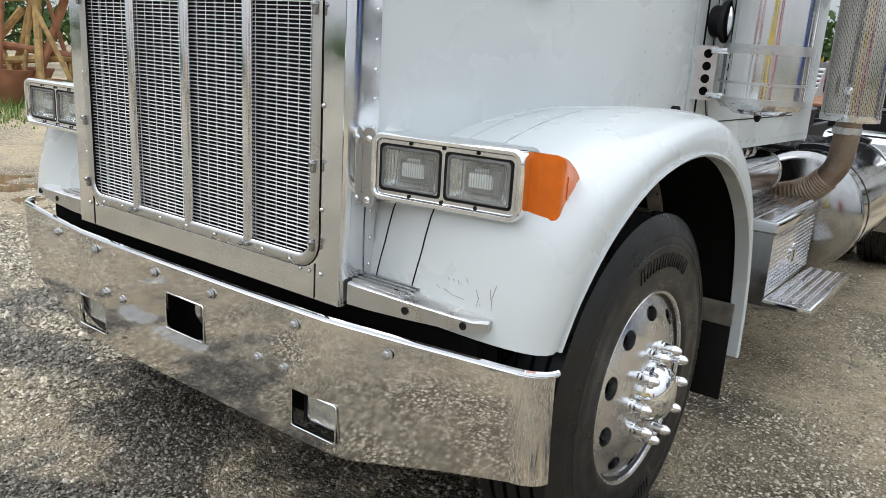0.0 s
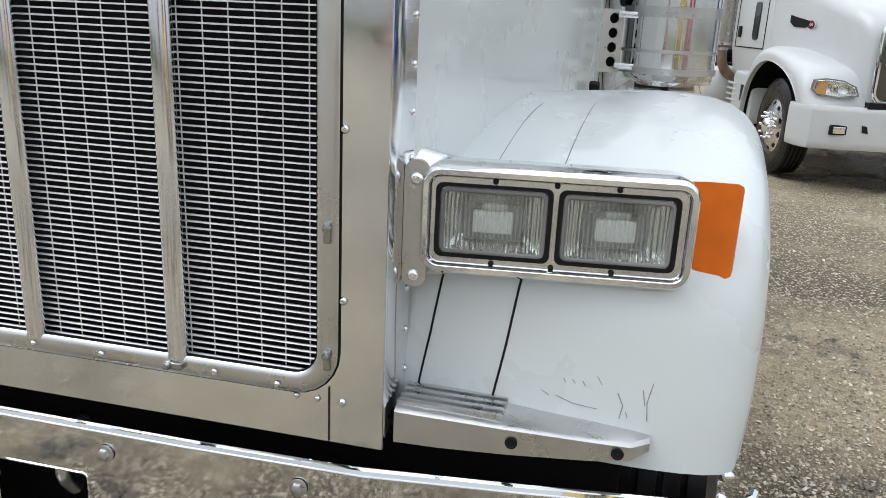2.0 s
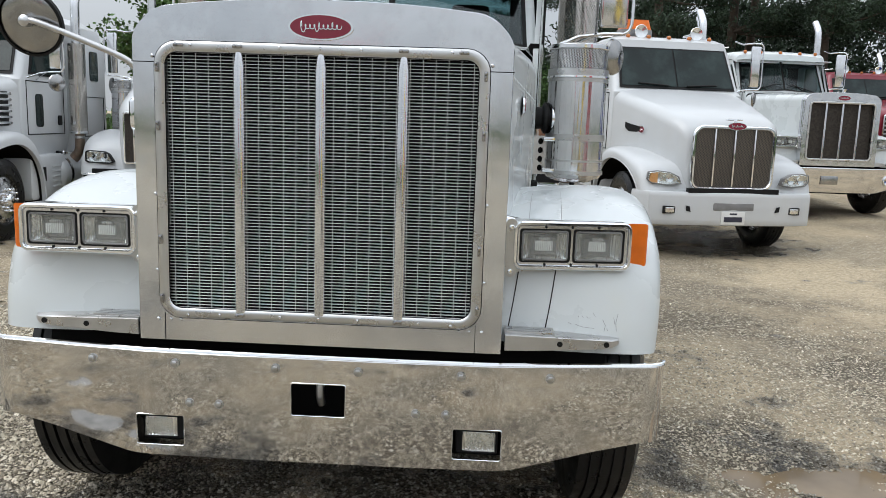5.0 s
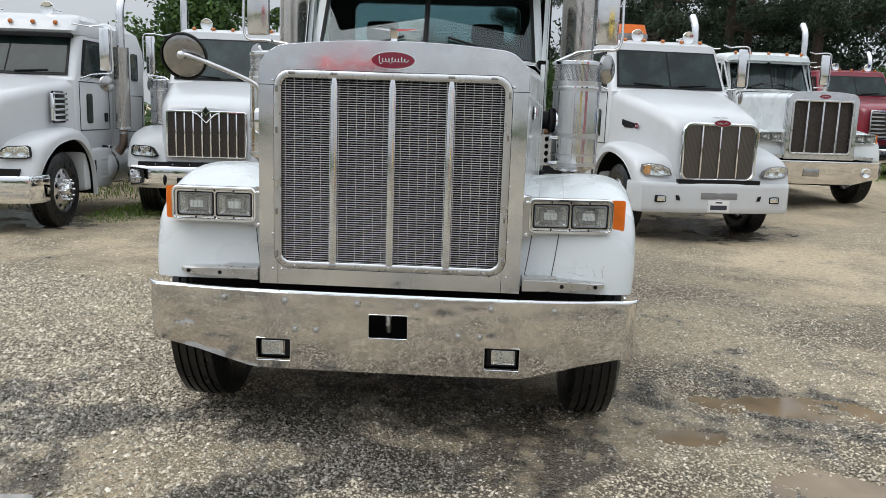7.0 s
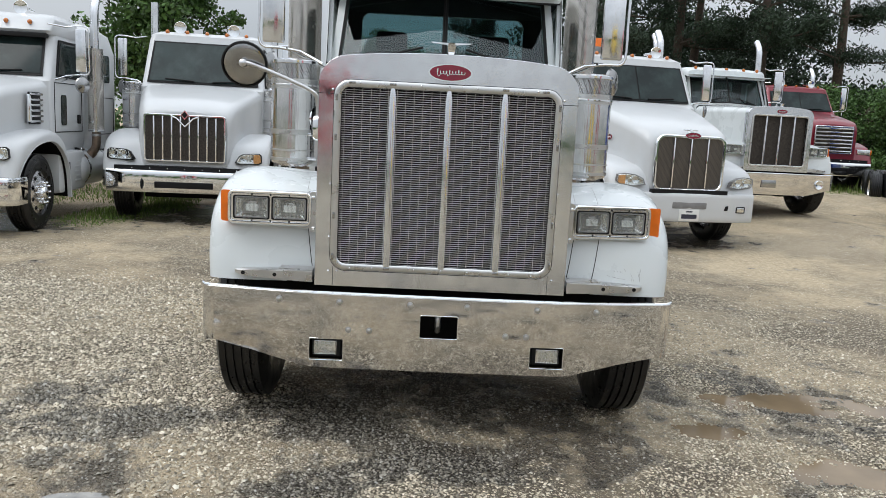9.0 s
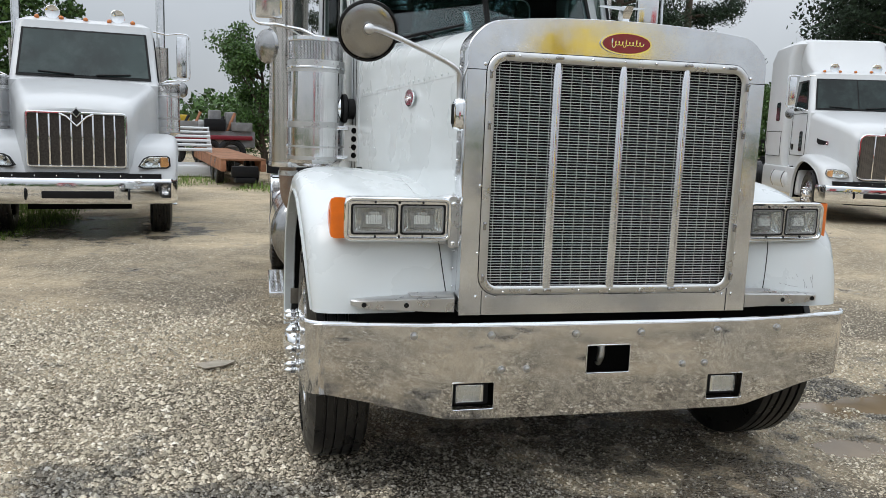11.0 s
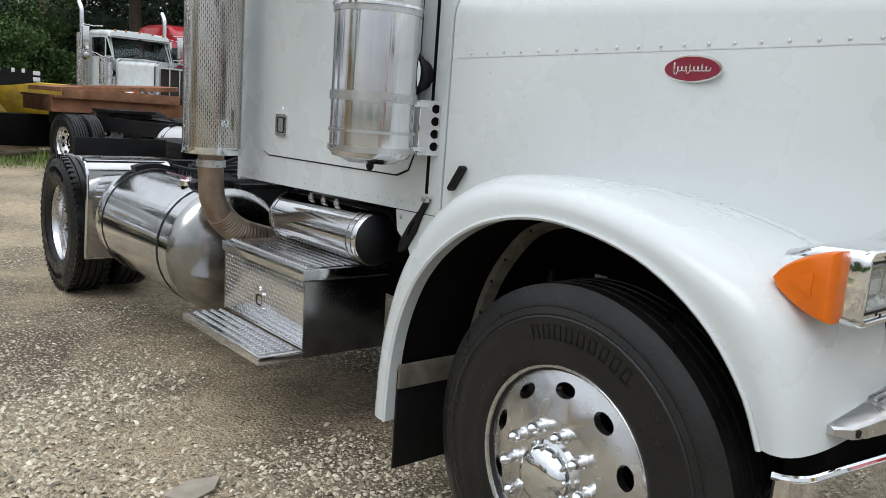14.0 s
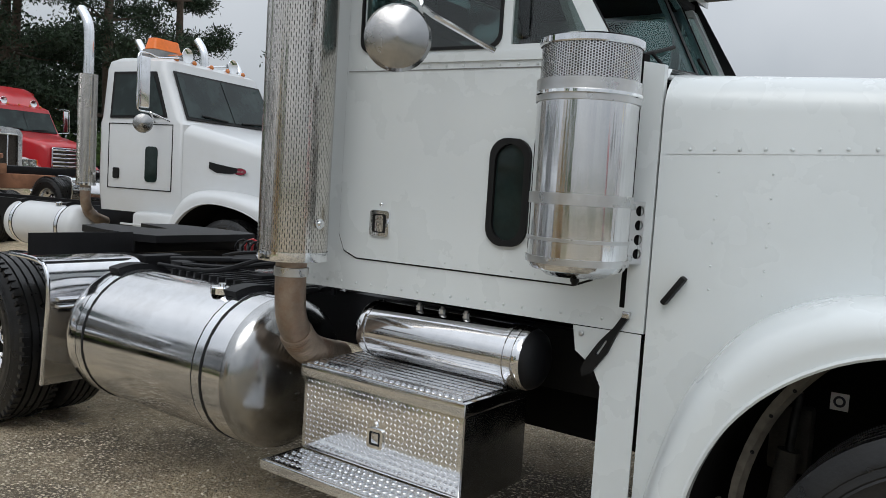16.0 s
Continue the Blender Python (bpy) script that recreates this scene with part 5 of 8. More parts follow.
            for i in range(26):
                for j in range(4):
                    part("grip", shared(("grip",), lambda: turned([(0.0115, 0), (0.0105, 0.005), (0.007, 0.005), (0.006, 0.001)], seg=8), STAINLESS), STAINLESS, bx, m=Matrix.Translation((s * (1.2 + 0.045 * j), 2.4 + 0.03 * i, 0.4395)))
            for i in range(26):
                part("grip", shared(("grip",), lambda: turned([(0.0115, 0), (0.0105, 0.005), (0.007, 0.005), (0.006, 0.001)], seg=8), STAINLESS), STAINLESS, bx, m=Matrix.Translation((s * 1.14, 2.4 + 0.03 * i, 0.8105)))
            lt = part("latch", sheet(rounded(2.735, 2.815, 0.535, 0.615, 0.01, 3), [rounded(2.747, 2.803, 0.547, 0.603, 0.006, 3)], s * 0.008, SIDE), CHROME, bx, "chrome paddle latch", Matrix.Translation((s * 1.166, 0, 0)))
            part("latch_recess", boxed(s * 0.0008 - 0.001, s * 0.0008 + 0.001, 2.745, 2.805, 0.545, 0.605), RUBBER, lt)
            part("paddle", boxed(s * 0.003 - 0.004, s * 0.003 + 0.004, 2.757, 2.793, 0.555, 0.597, bevel=0.003), STAINLESS, lt)
            rivet(bx, s * 1.166, 2.775, 0.632, "-x" if s < 0 else "+x", CHROME, 1.8, "lock")
        at = part("air_tank", turned([(0.118, 0.02), (0.124, 0.03), (0.124, 0.06), (0.124, 0.8), (0.124, 0.83), (0.11, 0.855), (0.07, 0.874), (0, 0.88)], Matrix.Translation((0, 2.27, 0)) @ Matrix.Rotation(radians(-90), 4, "X"), 40), TANK, T, "polished air reservoir above the step box", Matrix.Translation((s * 0.86, -0.035, 0.945)))
        part("tank_end", turned([(0, -0.03), (0.07, -0.022), (0.108, 0.0), (0.119, 0.021)], Matrix.Translation((0, 2.27, 0)) @ Matrix.Rotation(radians(-90), 4, "X"), 40), BLACK, at, "black domed tank end")
        for yy in (2.33, 2.37, 3.07):
            part("tank_bead", arc_strip(0.1245, 0.014, 0, 359.9, 0.004), TANK, at, m=Matrix.Translation((0, yy, 0)))
        for yy in (2.6, 2.72, 2.84):
            part("fitting", shared(("fitting",), lambda: turned([(0.014, 0), (0.014, 0.02), (0.008, 0.024), (0.008, 0.03), (0, 0.03)], seg=8), CAST), CAST, at, m=Matrix.Translation((s * 0.03, yy, 0.12)))
        # quarter fender before the rear wheels
        bm = bmesh.new()
        qf = rear - 0.2
        prof = spline([(qf - 0.2, 1.055), (qf - 0.5, 1.05), (qf - 0.6, 1.0), (qf - 0.625, 0.86), (qf - 0.60, 0.62), (qf - 0.575, 0.36)], 22)
        loft(bm, [[(s * x, p[0], p[1]) for x in (1.33, 1.325, 0.75)] + [(s * x, p[0] + 0.004, p[1] - 0.006) for x in (0.75, 1.33)] for p in prof])
        q = part("quarter_fender", bm, TANK, T, "polished stainless quarter fender")
        for z in (0.80, 0.84):
            part("fender_bead", piped([(s * 0.8, qf - 0.632, z), (s * 1.28, qf - 0.632, z)], 0.012, 8), STAINLESS, q)
        part("fender_edge", piped([(s * 1.332, p[0], p[1]) for p in prof], 0.012, 8), STAINLESS, q)
        part("black_board", boxed(min(s * 0.75, s * 1.38), max(s * 0.75, s * 1.38), qf - 0.50, qf - 0.488, 1.075, 1.20, bevel=0.003), BLACK, T, "plain black board above the quarter fender")
    # ---- frame, deck, fifth wheel
    end = rear + (2.3 if tandem else 1.0)
    for s in (-1, 1):
        part("frame_rail", boxed(min(s * 0.40, s * 0.47), max(s * 0.40, s * 0.47), 0.2, end, 0.74, 1.01, bevel=0.006), BLACK, T)
    part("deck_plate", boxed(-0.55, 0.55, 3.55, 4.4, 1.02, 1.035, bevel=0.004), ALUMINIUM, T, "tread-plate deck behind the cab")
    if main:
        for s in (-1, 1):
            walkway = part("catwalk_rail", boxed(min(s * 0.56, s * 0.58), max(s * 0.56, s * 0.58), 3.6, 4.6, 1.0, 1.05, bevel=0.003), BLACK, T, "black grated catwalk beside the frame")
            for i in range(15):
                part("catwalk_slat", shared(("catslat",), lambda: boxed(0.0, 0.32, -0.007, 0.007, -0.014, 0.014, bevel=0.002), CAST_DARK), CAST_DARK, walkway, m=Matrix.Translation((0.58 if s > 0 else -0.88, 3.63 + 0.066 * i, 1.03)))
    fifth(T, rear)
    part("rear_axle", piped([(-0.95, rear, 0.5), (0.95, rear, 0.5)], 0.11, 12), BLACK, T)
    part("crossmember", boxed(-0.4, 0.4, 3.6, 3.75, 0.78, 0.98), BLACK, T)
    part("gearbox", boxed(-0.35, 0.35, 1.75, 3.3, 0.5, 1.0, bevel=0.05), DEEP, T)
    part("rear_crossmember", boxed(-0.45, 0.45, end - 0.06, end, 0.72, 1.02, bevel=0.01), BLACK, T)
    if main:
        for x, c in ((-0.2, BLACK), (-0.12, RED), (-0.04, BLACK)):
            pts = [(x + 0.045 * math.cos(i * 0.8), 3.9 + i * 0.0085, 1.13 + 0.045 * math.sin(i * 0.8)) for i in range(110)]
            part("coiled_hose", piped(pts, 0.008, 6), c, T, "coiled air hose behind the cab")
        rnd = random.Random(31)
        for k in range(9):
            x, y = rnd.uniform(-0.75, 0.35), rnd.uniform(3.5, 3.8)
            pts = spline([(x, y, 1.05), (x + rnd.uniform(-0.1, 0.1), y + 0.25, 1.1 + rnd.uniform(0.02, 0.12)), (x + rnd.uniform(-0.15, 0.15), y + 0.7, 1.06 + rnd.uniform(0, 0.08)), (x + rnd.uniform(-0.2, 0.2), y + 1.2, 1.05)], 14)
            part("hose", piped(pts, rnd.choice((0.012, 0.016, 0.02)), 7), BLACK, T, "black air and cable hose over the frame")
        for k in range(4):
            y = 4.0 + 0.35 * k
            part("frame_bracket", boxed(-0.72, -0.46, y, y + 0.1, 0.98, 1.06, bevel=0.008), BLACK, T)
    return T


def diamond_mesh(x, s, y0, y1, z0, z1):
    """Raised bars of a chequer plate, leaning by turns, on an upright face."""
    bm = bmesh.new()
    ny, nz = int((y1 - y0) / 0.021), int((z1 - z0) / 0.021)
    for i in range(ny):
        for j in range(nz):
            cy, cz = y0 + (i + 0.5) * (y1 - y0) / ny, z0 + (j + 0.5) * (z1 - z0) / nz
            if abs(cy - 2.775) < 0.05 and 0.525 < cz < 0.65:
                continue
            a = radians(45 if (i + j) % 2 else -45)
            u, w = Vector((0, math.cos(a), math.sin(a))), Vector((0, -math.sin(a), math.cos(a)))
            c = Vector((x, cy, cz))
            ring = [bm.verts.new(c + p) for p in (u * 0.0092, w * 0.0024, u * -0.0092, w * -0.0024)]
            top = [bm.verts.new(c + p + Vector((s * 0.0012, 0, 0))) for p in (u * 0.005, u * -0.005)]
            for f in ((ring[0], ring[1], top[1], top[0]), (ring[1], ring[2], top[1]), (ring[2], ring[3], top[0], top[1]), (ring[3], ring[0], top[0])):
                bm.faces.new(f)
    return bm


def tube_loop(points, wide, high):
    """A flat half-round moulding along a closed loop in the plane x, z, proud towards -y."""
    p = [Vector(q) for q in points]
    n = len(p)
    bm = bmesh.new()
    rings = []
    for i in range(n):
        d = (p[(i + 1) % n] - p[i - 1]).normalized()
        out = Vector((d.z, 0, -d.x))
        prof = ((-0.5, 0.0), (-0.42, 0.6), (-0.2, 1.0), (0.2, 1.0), (0.42, 0.6), (0.5, 0.0))
        rings.append([bm.verts.new(p[i] + out * wide * u + Vector((0, -high * v, 0))) for u, v in prof])
    rings.append(rings[0])
    ring_faces(bm, rings, closed=False)
    return bm


def bumper_line(n):
    """Plan of the bumper's face from one end to the other."""
    half = [(0.0, -0.03), (0.3, -0.03), (0.63, -0.022), (0.9, 0.012), (1.19, 0.054)]
    for i in range(1, 7):
        a = radians(8 + 60 * i / 6)
        half.append((1.19 - 0.07 * math.sin(radians(8)) + 0.07 * math.sin(a) + 0.003 * i, 0.054 + 0.07 * (math.cos(radians(8)) - math.cos(a))))
    half.append((half[-1][0] + 0.006, half[-1][1] + 0.02))
    return [(-x, y) for x, y in reversed(half[1:])] + half


def bumper_mesh(main):
    line = bumper_line(60)
    holes = [(-0.095, 0.105, 0.572, 0.695), (-0.675, -0.495, 0.428, 0.545), (0.495, 0.675, 0.428, 0.545)] if main else []
    xs = sorted({round(v, 4) for h in holes for v in h[:2]})

    def y_at(x):
        for (xa, ya), (xb, yb) in zip(line, line[1:]):
            if xa <= x <= xb and xb > xa:
                return ya + (yb - ya) * (x - xa) / (xb - xa)
        return line[0][1]

    plan = sorted(line + [(x, y_at(x)) for x in xs] + [(x, y_at(x)) for x in (-0.72, 0.72, -1.0, 1.0)], key=lambda p: p[0])
    plan = line[:7] + [p for p in plan if line[6][0] < p[0] < line[-7][0]] + line[-7:]
    zs = sorted({0.385, 0.41, 0.49, 0.62, 0.74, 0.775, 0.785} | {z for h in holes for z in h[2:]})
    bm = bmesh.new()
    cols = []
    for x, y in plan:
        low = 0.385 + max(0, min(1, (abs(x) - 0.70) / 0.45)) * 0.105
        cols.append([bm.verts.new((x, y + 0.004 * ((z - 0.6) / 0.2) ** 2 - 0.04 * (z - 0.6), low + (z - 0.385) * (0.785 - low) / (0.785 - 0.385))) for z in zs])
    for i in range(len(cols) - 1):
        for j in range(len(zs) - 1):
            cx, cz = (plan[i][0] + plan[i + 1][0]) / 2, (zs[j] + zs[j + 1]) / 2
            if any(a < cx < b and c < cz < d for a, b, c, d in holes):
                continue
            bm.faces.new((cols[i][j], cols[i + 1][j], cols[i + 1][j + 1], cols[i][j + 1]))
    bmesh.ops.recalc_face_normals(bm, faces=bm.faces)
    front = next(f for f in bm.faces if abs(f.calc_center_median().x) < 0.3)
    sgn = -1 if front.normal.y < 0 else 1
    r = bmesh.ops.extrude_face_region(bm, geom=list(bm.faces))
    for v in [v for v in r["geom"] if isinstance(v, bmesh.types.BMVert)]:
        v.co += Vector((-0.006 if v.co.x > 1.15 else 0.006 if v.co.x < -1.15 else 0, 0.008, 0))
    return bm


def fifth(T, y):
    """Fifth wheel: slotted coupling plate on its base."""
    out = [(-0.42, y - 0.45), (0.42, y - 0.45), (0.48, y - 0.3), (0.48, y + 0.1), (0.40, y + 0.5), (0.16, y + 0.62), (0.05, y + 0.1), (-0.05, y + 0.1), (-0.16, y + 0.62), (-0.40, y + 0.5), (-0.48, y + 0.1), (-0.48, y - 0.3)]
    f = part("fifth_wheel", sheet(out, (), 0.05, Matrix.Translation((0, 0, 1.1))), BLACK, T, "greasy black fifth-wheel coupling plate")
    part("coupling_base", boxed(-0.45, 0.45, y - 0.25, y + 0.25, 1.01, 1.1, bevel=0.02), BLACK, f)


def cab(T, main, paint, roof_z=2.86):
    """Day cab with a split windscreen, doors with vent windows, and seats inside."""
    y0, y1 = 1.825, 3.42
    k = 0.085
    xa = 0.862
    C = part("cab_floor", boxed(-0.85, 0.85, y0 + 0.02, y1 - 0.02, 1.13, 1.17), DEEP, T, "dark cab floor")
    vent = [(2.10, 2.15), (2.42, 2.15), (2.42, 2.62), (2.36, 2.62)]
    main_win = rounded(2.47, 3.12, 2.15, 2.64, 0.05, 4)
    low_win = rounded(2.31, 2.455, 1.39, 1.78, 0.072, 6)
    for s in (-1, 1):
        M = Matrix(((k * s, 0, 1, s * (xa - k * y0)), (1, 0, 0, 0), (0, 1, 0, 0), (0, 0, 0, 1)))
        body = [(y0, 1.115), (y1, 1.115), (y1, roof_z - 0.1), (2.42, roof_z - 0.1), (2.05, 2.10), (y0, 2.06)]
        side = part("cab_side", sheet(body, [vent, main_win] + ([low_win] if s < 0 else []), s * -0.03, M), paint, T, "white riveted cab side")
        part("cowl_skirt", sheet([(y0 + 0.005, 0.45), (1.965, 0.48), (1.965, 0.90), (2.0, 0.97), (2.07, 1.02), (2.085, 1.112), (y0 + 0.005, 1.112)], (), s * 0.006, M), paint, T, "white cowl skirt panel")
        door_out = [(2.0, 1.36), (2.03, 1.29), (2.1, 1.262), (3.10, 1.262), (3.17, 1.29), (3.2, 1.36), (3.2, 2.62), (3.16, 2.69), (3.1, 2.71), (2.36, 2.71), (2.0, 2.12)]
        grow = [(y + (0.006 if y > 2.6 else -0.004), z - 0.007 if z < 2 else z + 0.006) for y, z in door_out]
        big = [(p[0] + (0.012 if p[0] > 2.75 else -0.012), p[1] + (0.012 if p[1] > 2.4 else -0.012)) for p in main_win]
        part("door_seal", sheet(grow, [[(2.07, 2.13), (2.44, 2.13), (2.44, 2.65), (2.35, 2.65)], big] + ([[(p[0] + (0.008 if p[0] > 2.38 else -0.008), p[1] + (0.008 if p[1] > 1.6 else -0.008)) for p in low_win]] if s < 0 else []), s * 0.002, M), RUBBER, side, m=Matrix.Translation((s * 0.0005, 0, 0)))
        door = part("door", sheet(door_out, [vent, main_win] + ([low_win] if s < 0 else []), s * 0.008, M), paint, T, "white cab door with vent window", Matrix.Translation((s * 0.001, 0, 0)))
        if main:
            part("belt_line", sheet([(2.01, 2.06), (3.19, 2.06), (3.19, 2.064), (2.01, 2.064)], (), s * 0.002, M), GREY, door, m=Matrix.Translation((s * 0.0085, 0, 0)))
            part("window_ledge", sheet(rounded(2.2, 2.95, 2.09, 2.125, 0.01, 3), (), s * 0.008, M), paint, door, m=Matrix.Translation((s * 0.0085, 0, 0)))

            def cx(y):
                return s * (xa + k * (y - y0))
            for i in range(11):
                rivet(door, cx(2.3 + 0.08 * i) + s * 0.009, 2.3 + 0.08 * i, 2.075, "-x" if s < 0 else "+x", paint, 0.8)
            for i in range(19):
                y = 1.9 + i * 0.08
                rivet(side, cx(y) + s * 0.001, y, 1.15, "-x" if s < 0 else "+x", paint, 0.8)
            for i in range(12):
                rivet(door, cx(2.05 + 0.1 * i) + s * 0.009, 2.05 + 0.1 * i, 1.285, "-x" if s < 0 else "+x", paint, 0.6)
            h = part("door_handle", sheet(rounded(2.93, 3.03, 1.365, 1.475, 0.014, 3), [rounded(2.945, 3.015, 1.38, 1.46, 0.01, 3)], s * 0.010, M), CHROME, door, "chrome paddle door handle", Matrix.Translation((s * 0.009, 0, 0)))
            part("handle_recess", sheet(rounded(2.94, 3.02, 1.372, 1.468, 0.01, 3), (), s * 0.002, M), RUBBER, h, m=Matrix.Translation((s * 0.002, 0, 0)))
            part("paddle", sheet(rounded(2.958, 3.0, 1.385, 1.455, 0.008, 3), (), s * 0.008, M), CHROME, h, m=Matrix.Translation((s * 0.004, 0, 0)))
            rivet(door, cx(2.98) + s * 0.009, 2.98, 1.50, "-x" if s < 0 else "+x", CHROME, 1.5, "lock")
            # rubber hood latch strap
            st = part("latch_strap", sheet([(1.868, 1.18), (1.888, 1.185), (1.922, 1.13), (1.977, 1.065), (2.018, 1.0), (2.037, 0.955), (2.029, 0.932), (2.0, 0.945), (1.942, 1.03), (1.918, 1.09), (1.9, 1.125)], [[(1.943, 1.075), (1.953, 1.078), (1.986, 1.02), (1.976, 1.015)]], s * 0.016, M), RUBBER, T, "black rubber hood latch strap", Matrix.Translation((s * 0.008, 0.0, 0.0)))
            part("latch_pin", boxed(s * 0.89 - 0.012, s * 0.89 + 0.012, 1.862, 1.892, 1.168, 1.192, bevel=0.006), CAST, st)
            rivet(side, cx(2.05) + s * 0.008, 2.05, 1.085, "-x" if s < 0 else "+x", CAST, 1.6, "bolt")
        if s < 0:
            part("peep_window", sheet([(p[0] + (0.014 if p[0] > 2.38 else -0.014), p[1] + (0.014 if p[1] > 1.6 else -0.014)) for p in low_win], [[(2.3825 + (p[0] - 2.3825) * 0.86, 1.585 + (p[1] - 1.585) * 0.95) for p in low_win]], s * 0.02, M), RUBBER, door, "oval low door window in a rubber frame", Matrix.Translation((s * 0.004, 0, 0)))
            part("peep_glass", sheet([(2.3825 + (p[0] - 2.3825) * 0.9, 1.585 + (p[1] - 1.585) * 0.96) for p in low_win], (), s * 0.004, M), DARK_GLASS, door, m=Matrix.Translation((s * 0.004, 0, 0)))
        for name, w in (("vent_pane", vent), ("door_pane", main_win)):
            g = part(name, sheet(w, (), s * 0.004, M), DOOR_GLASS, door, "tinted door window pane", Matrix.Translation((s * -0.006, 0, 0)))
            g.visible_shadow = False
        part("window_frame", sheet([(p[0] + (0.012 if p[0] > 2.75 else -0.012), p[1] + (0.012 if p[1] > 2.4 else -0.012)) for p in main_win], [main_win], s * 0.012, M), RUBBER, door, m=Matrix.Translation((s * 0.004, 0, 0)))
    # cowl deck, windscreen frame in two flat halves, roof, back wall
    bm = bmesh.new()
    loft(bm, [[(x, y, z) for x, y, z in s] for s in (
        [(-0.862, y0, 1.95), (-0.845, y0, 2.0), (-0.79, y0, 2.055), (-0.4, y0, 2.082), (0, y0, 2.09), (0.4, y0, 2.082), (0.79, y0, 2.055), (0.845, y0, 2.0), (0.862, y0, 1.95)],
        [(-0.885, 2.12, 1.97), (-0.87, 2.12, 2.05), (-0.82, 2.10, 2.10), (-0.4, 2.03, 2.125), (0, 1.98, 2.135), (0.4, 2.03, 2.125), (0.82, 2.10, 2.10), (0.87, 2.12, 2.05), (0.885, 2.12, 1.97)])], False, (False, False))
    part("cowl_top", bm, paint, T, "white cowl below the windscreen")
    for s in (-1, 1):
        half = [(0.0, 0.0), (0.88, 0.0), (0.84, 0.72), (0.0, 0.72)]
        hole = [(0.012, 0.05), (0.80, 0.05), (0.765, 0.66), (0.012, 0.66)]
        M = Matrix.Translation((0, 1.985, 2.115)) @ Matrix.Rotation(radians(-27), 4, "X") @ Matrix.Rotation(radians(s * 8.5), 4, "Z") @ FRONT
        f = part("windscreen_frame", sheet([(s * x, z) for x, z in half], [[(s * x, z) for x, z in hole]], 0.03, M), paint, T, "white windscreen frame")
        part("windscreen_seal", sheet([(s * x, z) for x, z in [(0.0, 0.03), (0.82, 0.03), (0.785, 0.68), (0.0, 0.68)]], [[(s * x, z) for x, z in [(0.018, 0.055), (0.795, 0.055), (0.76, 0.655), (0.018, 0.655)]]], -0.006, M), RUBBER, f)
        g = part("windscreen", sheet([(s * x, z) for x, z in hole], (), 0.005, M), WINDSCREEN, T, "flat half of a split windscreen", Matrix.Translation((0, 0.002, 0)))
        g.visible_shadow = False
        wp = part("wiper", piped([M @ Vector((s * 0.32, 0.03, -0.02)), M @ Vector((s * 0.42, 0.1, -0.03)), M @ Vector((s * 0.62, 0.05, -0.025))], 0.008, 6), RUBBER, T, "black windscreen wiper")
        part("blade", piped([M @ Vector((s * 0.16, 0.16, -0.018)), M @ Vector((s * 0.62, 0.055, -0.018))], 0.009, 6), RUBBER, wp)
    bm = bmesh.new()
    loft(bm, [hood_section(y, w, z - 0.14, z, 0.1, 0.03) for y, w, z in ((2.28, 0.88, roof_z - 0.06), (2.4, 0.93, roof_z), (3.3, 0.99, roof_z + 0.02), (3.45, 0.97, roof_z - 0.06))], False, (True, True))
    part("roof", bm, paint, T, "white cab roof")
    part("sun_visor", boxed(-0.86, 0.86, 1.98, 2.30, roof_z - 0.17, roof_z - 0.155, bevel=0.004, m=None), BLACK if main else paint, T, "sun visor above the windscreen")
    rw = rounded(-0.74, 0.74, 2.12, 2.66, 0.08, 5)
    part("back_wall", sheet([(-0.99, 1.1), (0.99, 1.1), (0.99, roof_z - 0.05), (-0.99, roof_z - 0.05)], [rw], 0.03), paint, T, "white cab back wall with a window", Matrix.Translation((0, y1 - 0.02, 0)))
    part("back_lining", sheet([(-0.96, 1.15), (0.96, 1.15), (0.96, roof_z - 0.07), (-0.96, roof_z - 0.07)], [rw], 0.01), SEAT, T, "dark cab lining", Matrix.Translation((0, y1 - 0.045, 0)))
    part("roof_lining", boxed(-0.9, 0.9, 2.36, y1 - 0.06, roof_z - 0.2, roof_z - 0.17), SEAT, T)
    g = part("back_window", sheet(rw, (), 0.004), WINDSCREEN, T, "rear cab window", Matrix.Translation((0, y1 - 0.005, 0)))
    g.visible_shadow = False
    for x in (-0.5, -0.28, 0, 0.28, 0.5):
        horn_lamp(T, x * 1.4, 2.32, roof_z + 0.0)
    part("dashboard", boxed(-0.85, 0.85, 2.02, 2.3, 1.75, 2.1, bevel=0.05), DEEP, T, "dark dashboard")
    part("door_trim", boxed(-0.87, -0.82, 1.9, 3.3, 1.2, 2.1), DEEP, T)
    part("door_trim", boxed(0.82, 0.87, 1.9, 3.3, 1.2, 2.1), DEEP, T)
    for s in (-1, 1):
        seat = part("seat", boxed(s * 0.45 - 0.25, s * 0.45 + 0.25, 2.65, 3.1, 1.45, 1.65, bevel=0.06), SEAT, T, "dark high-backed cab seat")
        part("backrest", boxed(s * 0.45 - 0.24, s * 0.45 + 0.24, 3.02, 3.16, 1.6, 2.3, bevel=0.07), SEAT, seat)
        part("headrest", boxed(s * 0.45 - 0.14, s * 0.45 + 0.14, 3.03, 3.14, 2.3, 2.47, bevel=0.05), SEAT, seat)
    w = part("steering_wheel", turned([(0.205, 0.0), (0.22, 0.012), (0.235, 0.0), (0.22, -0.012), (0.205, 0.0)], Matrix.Translation((0.45, 2.48, 2.08)) @ Matrix.Rotation(radians(55), 4, "X"), 28), RUBBER, T, "dark steering wheel")
    part("steering_spoke", boxed(0.25, 0.65, 2.47, 2.49, 2.06, 2.10, bevel=0.005), RUBBER, w)


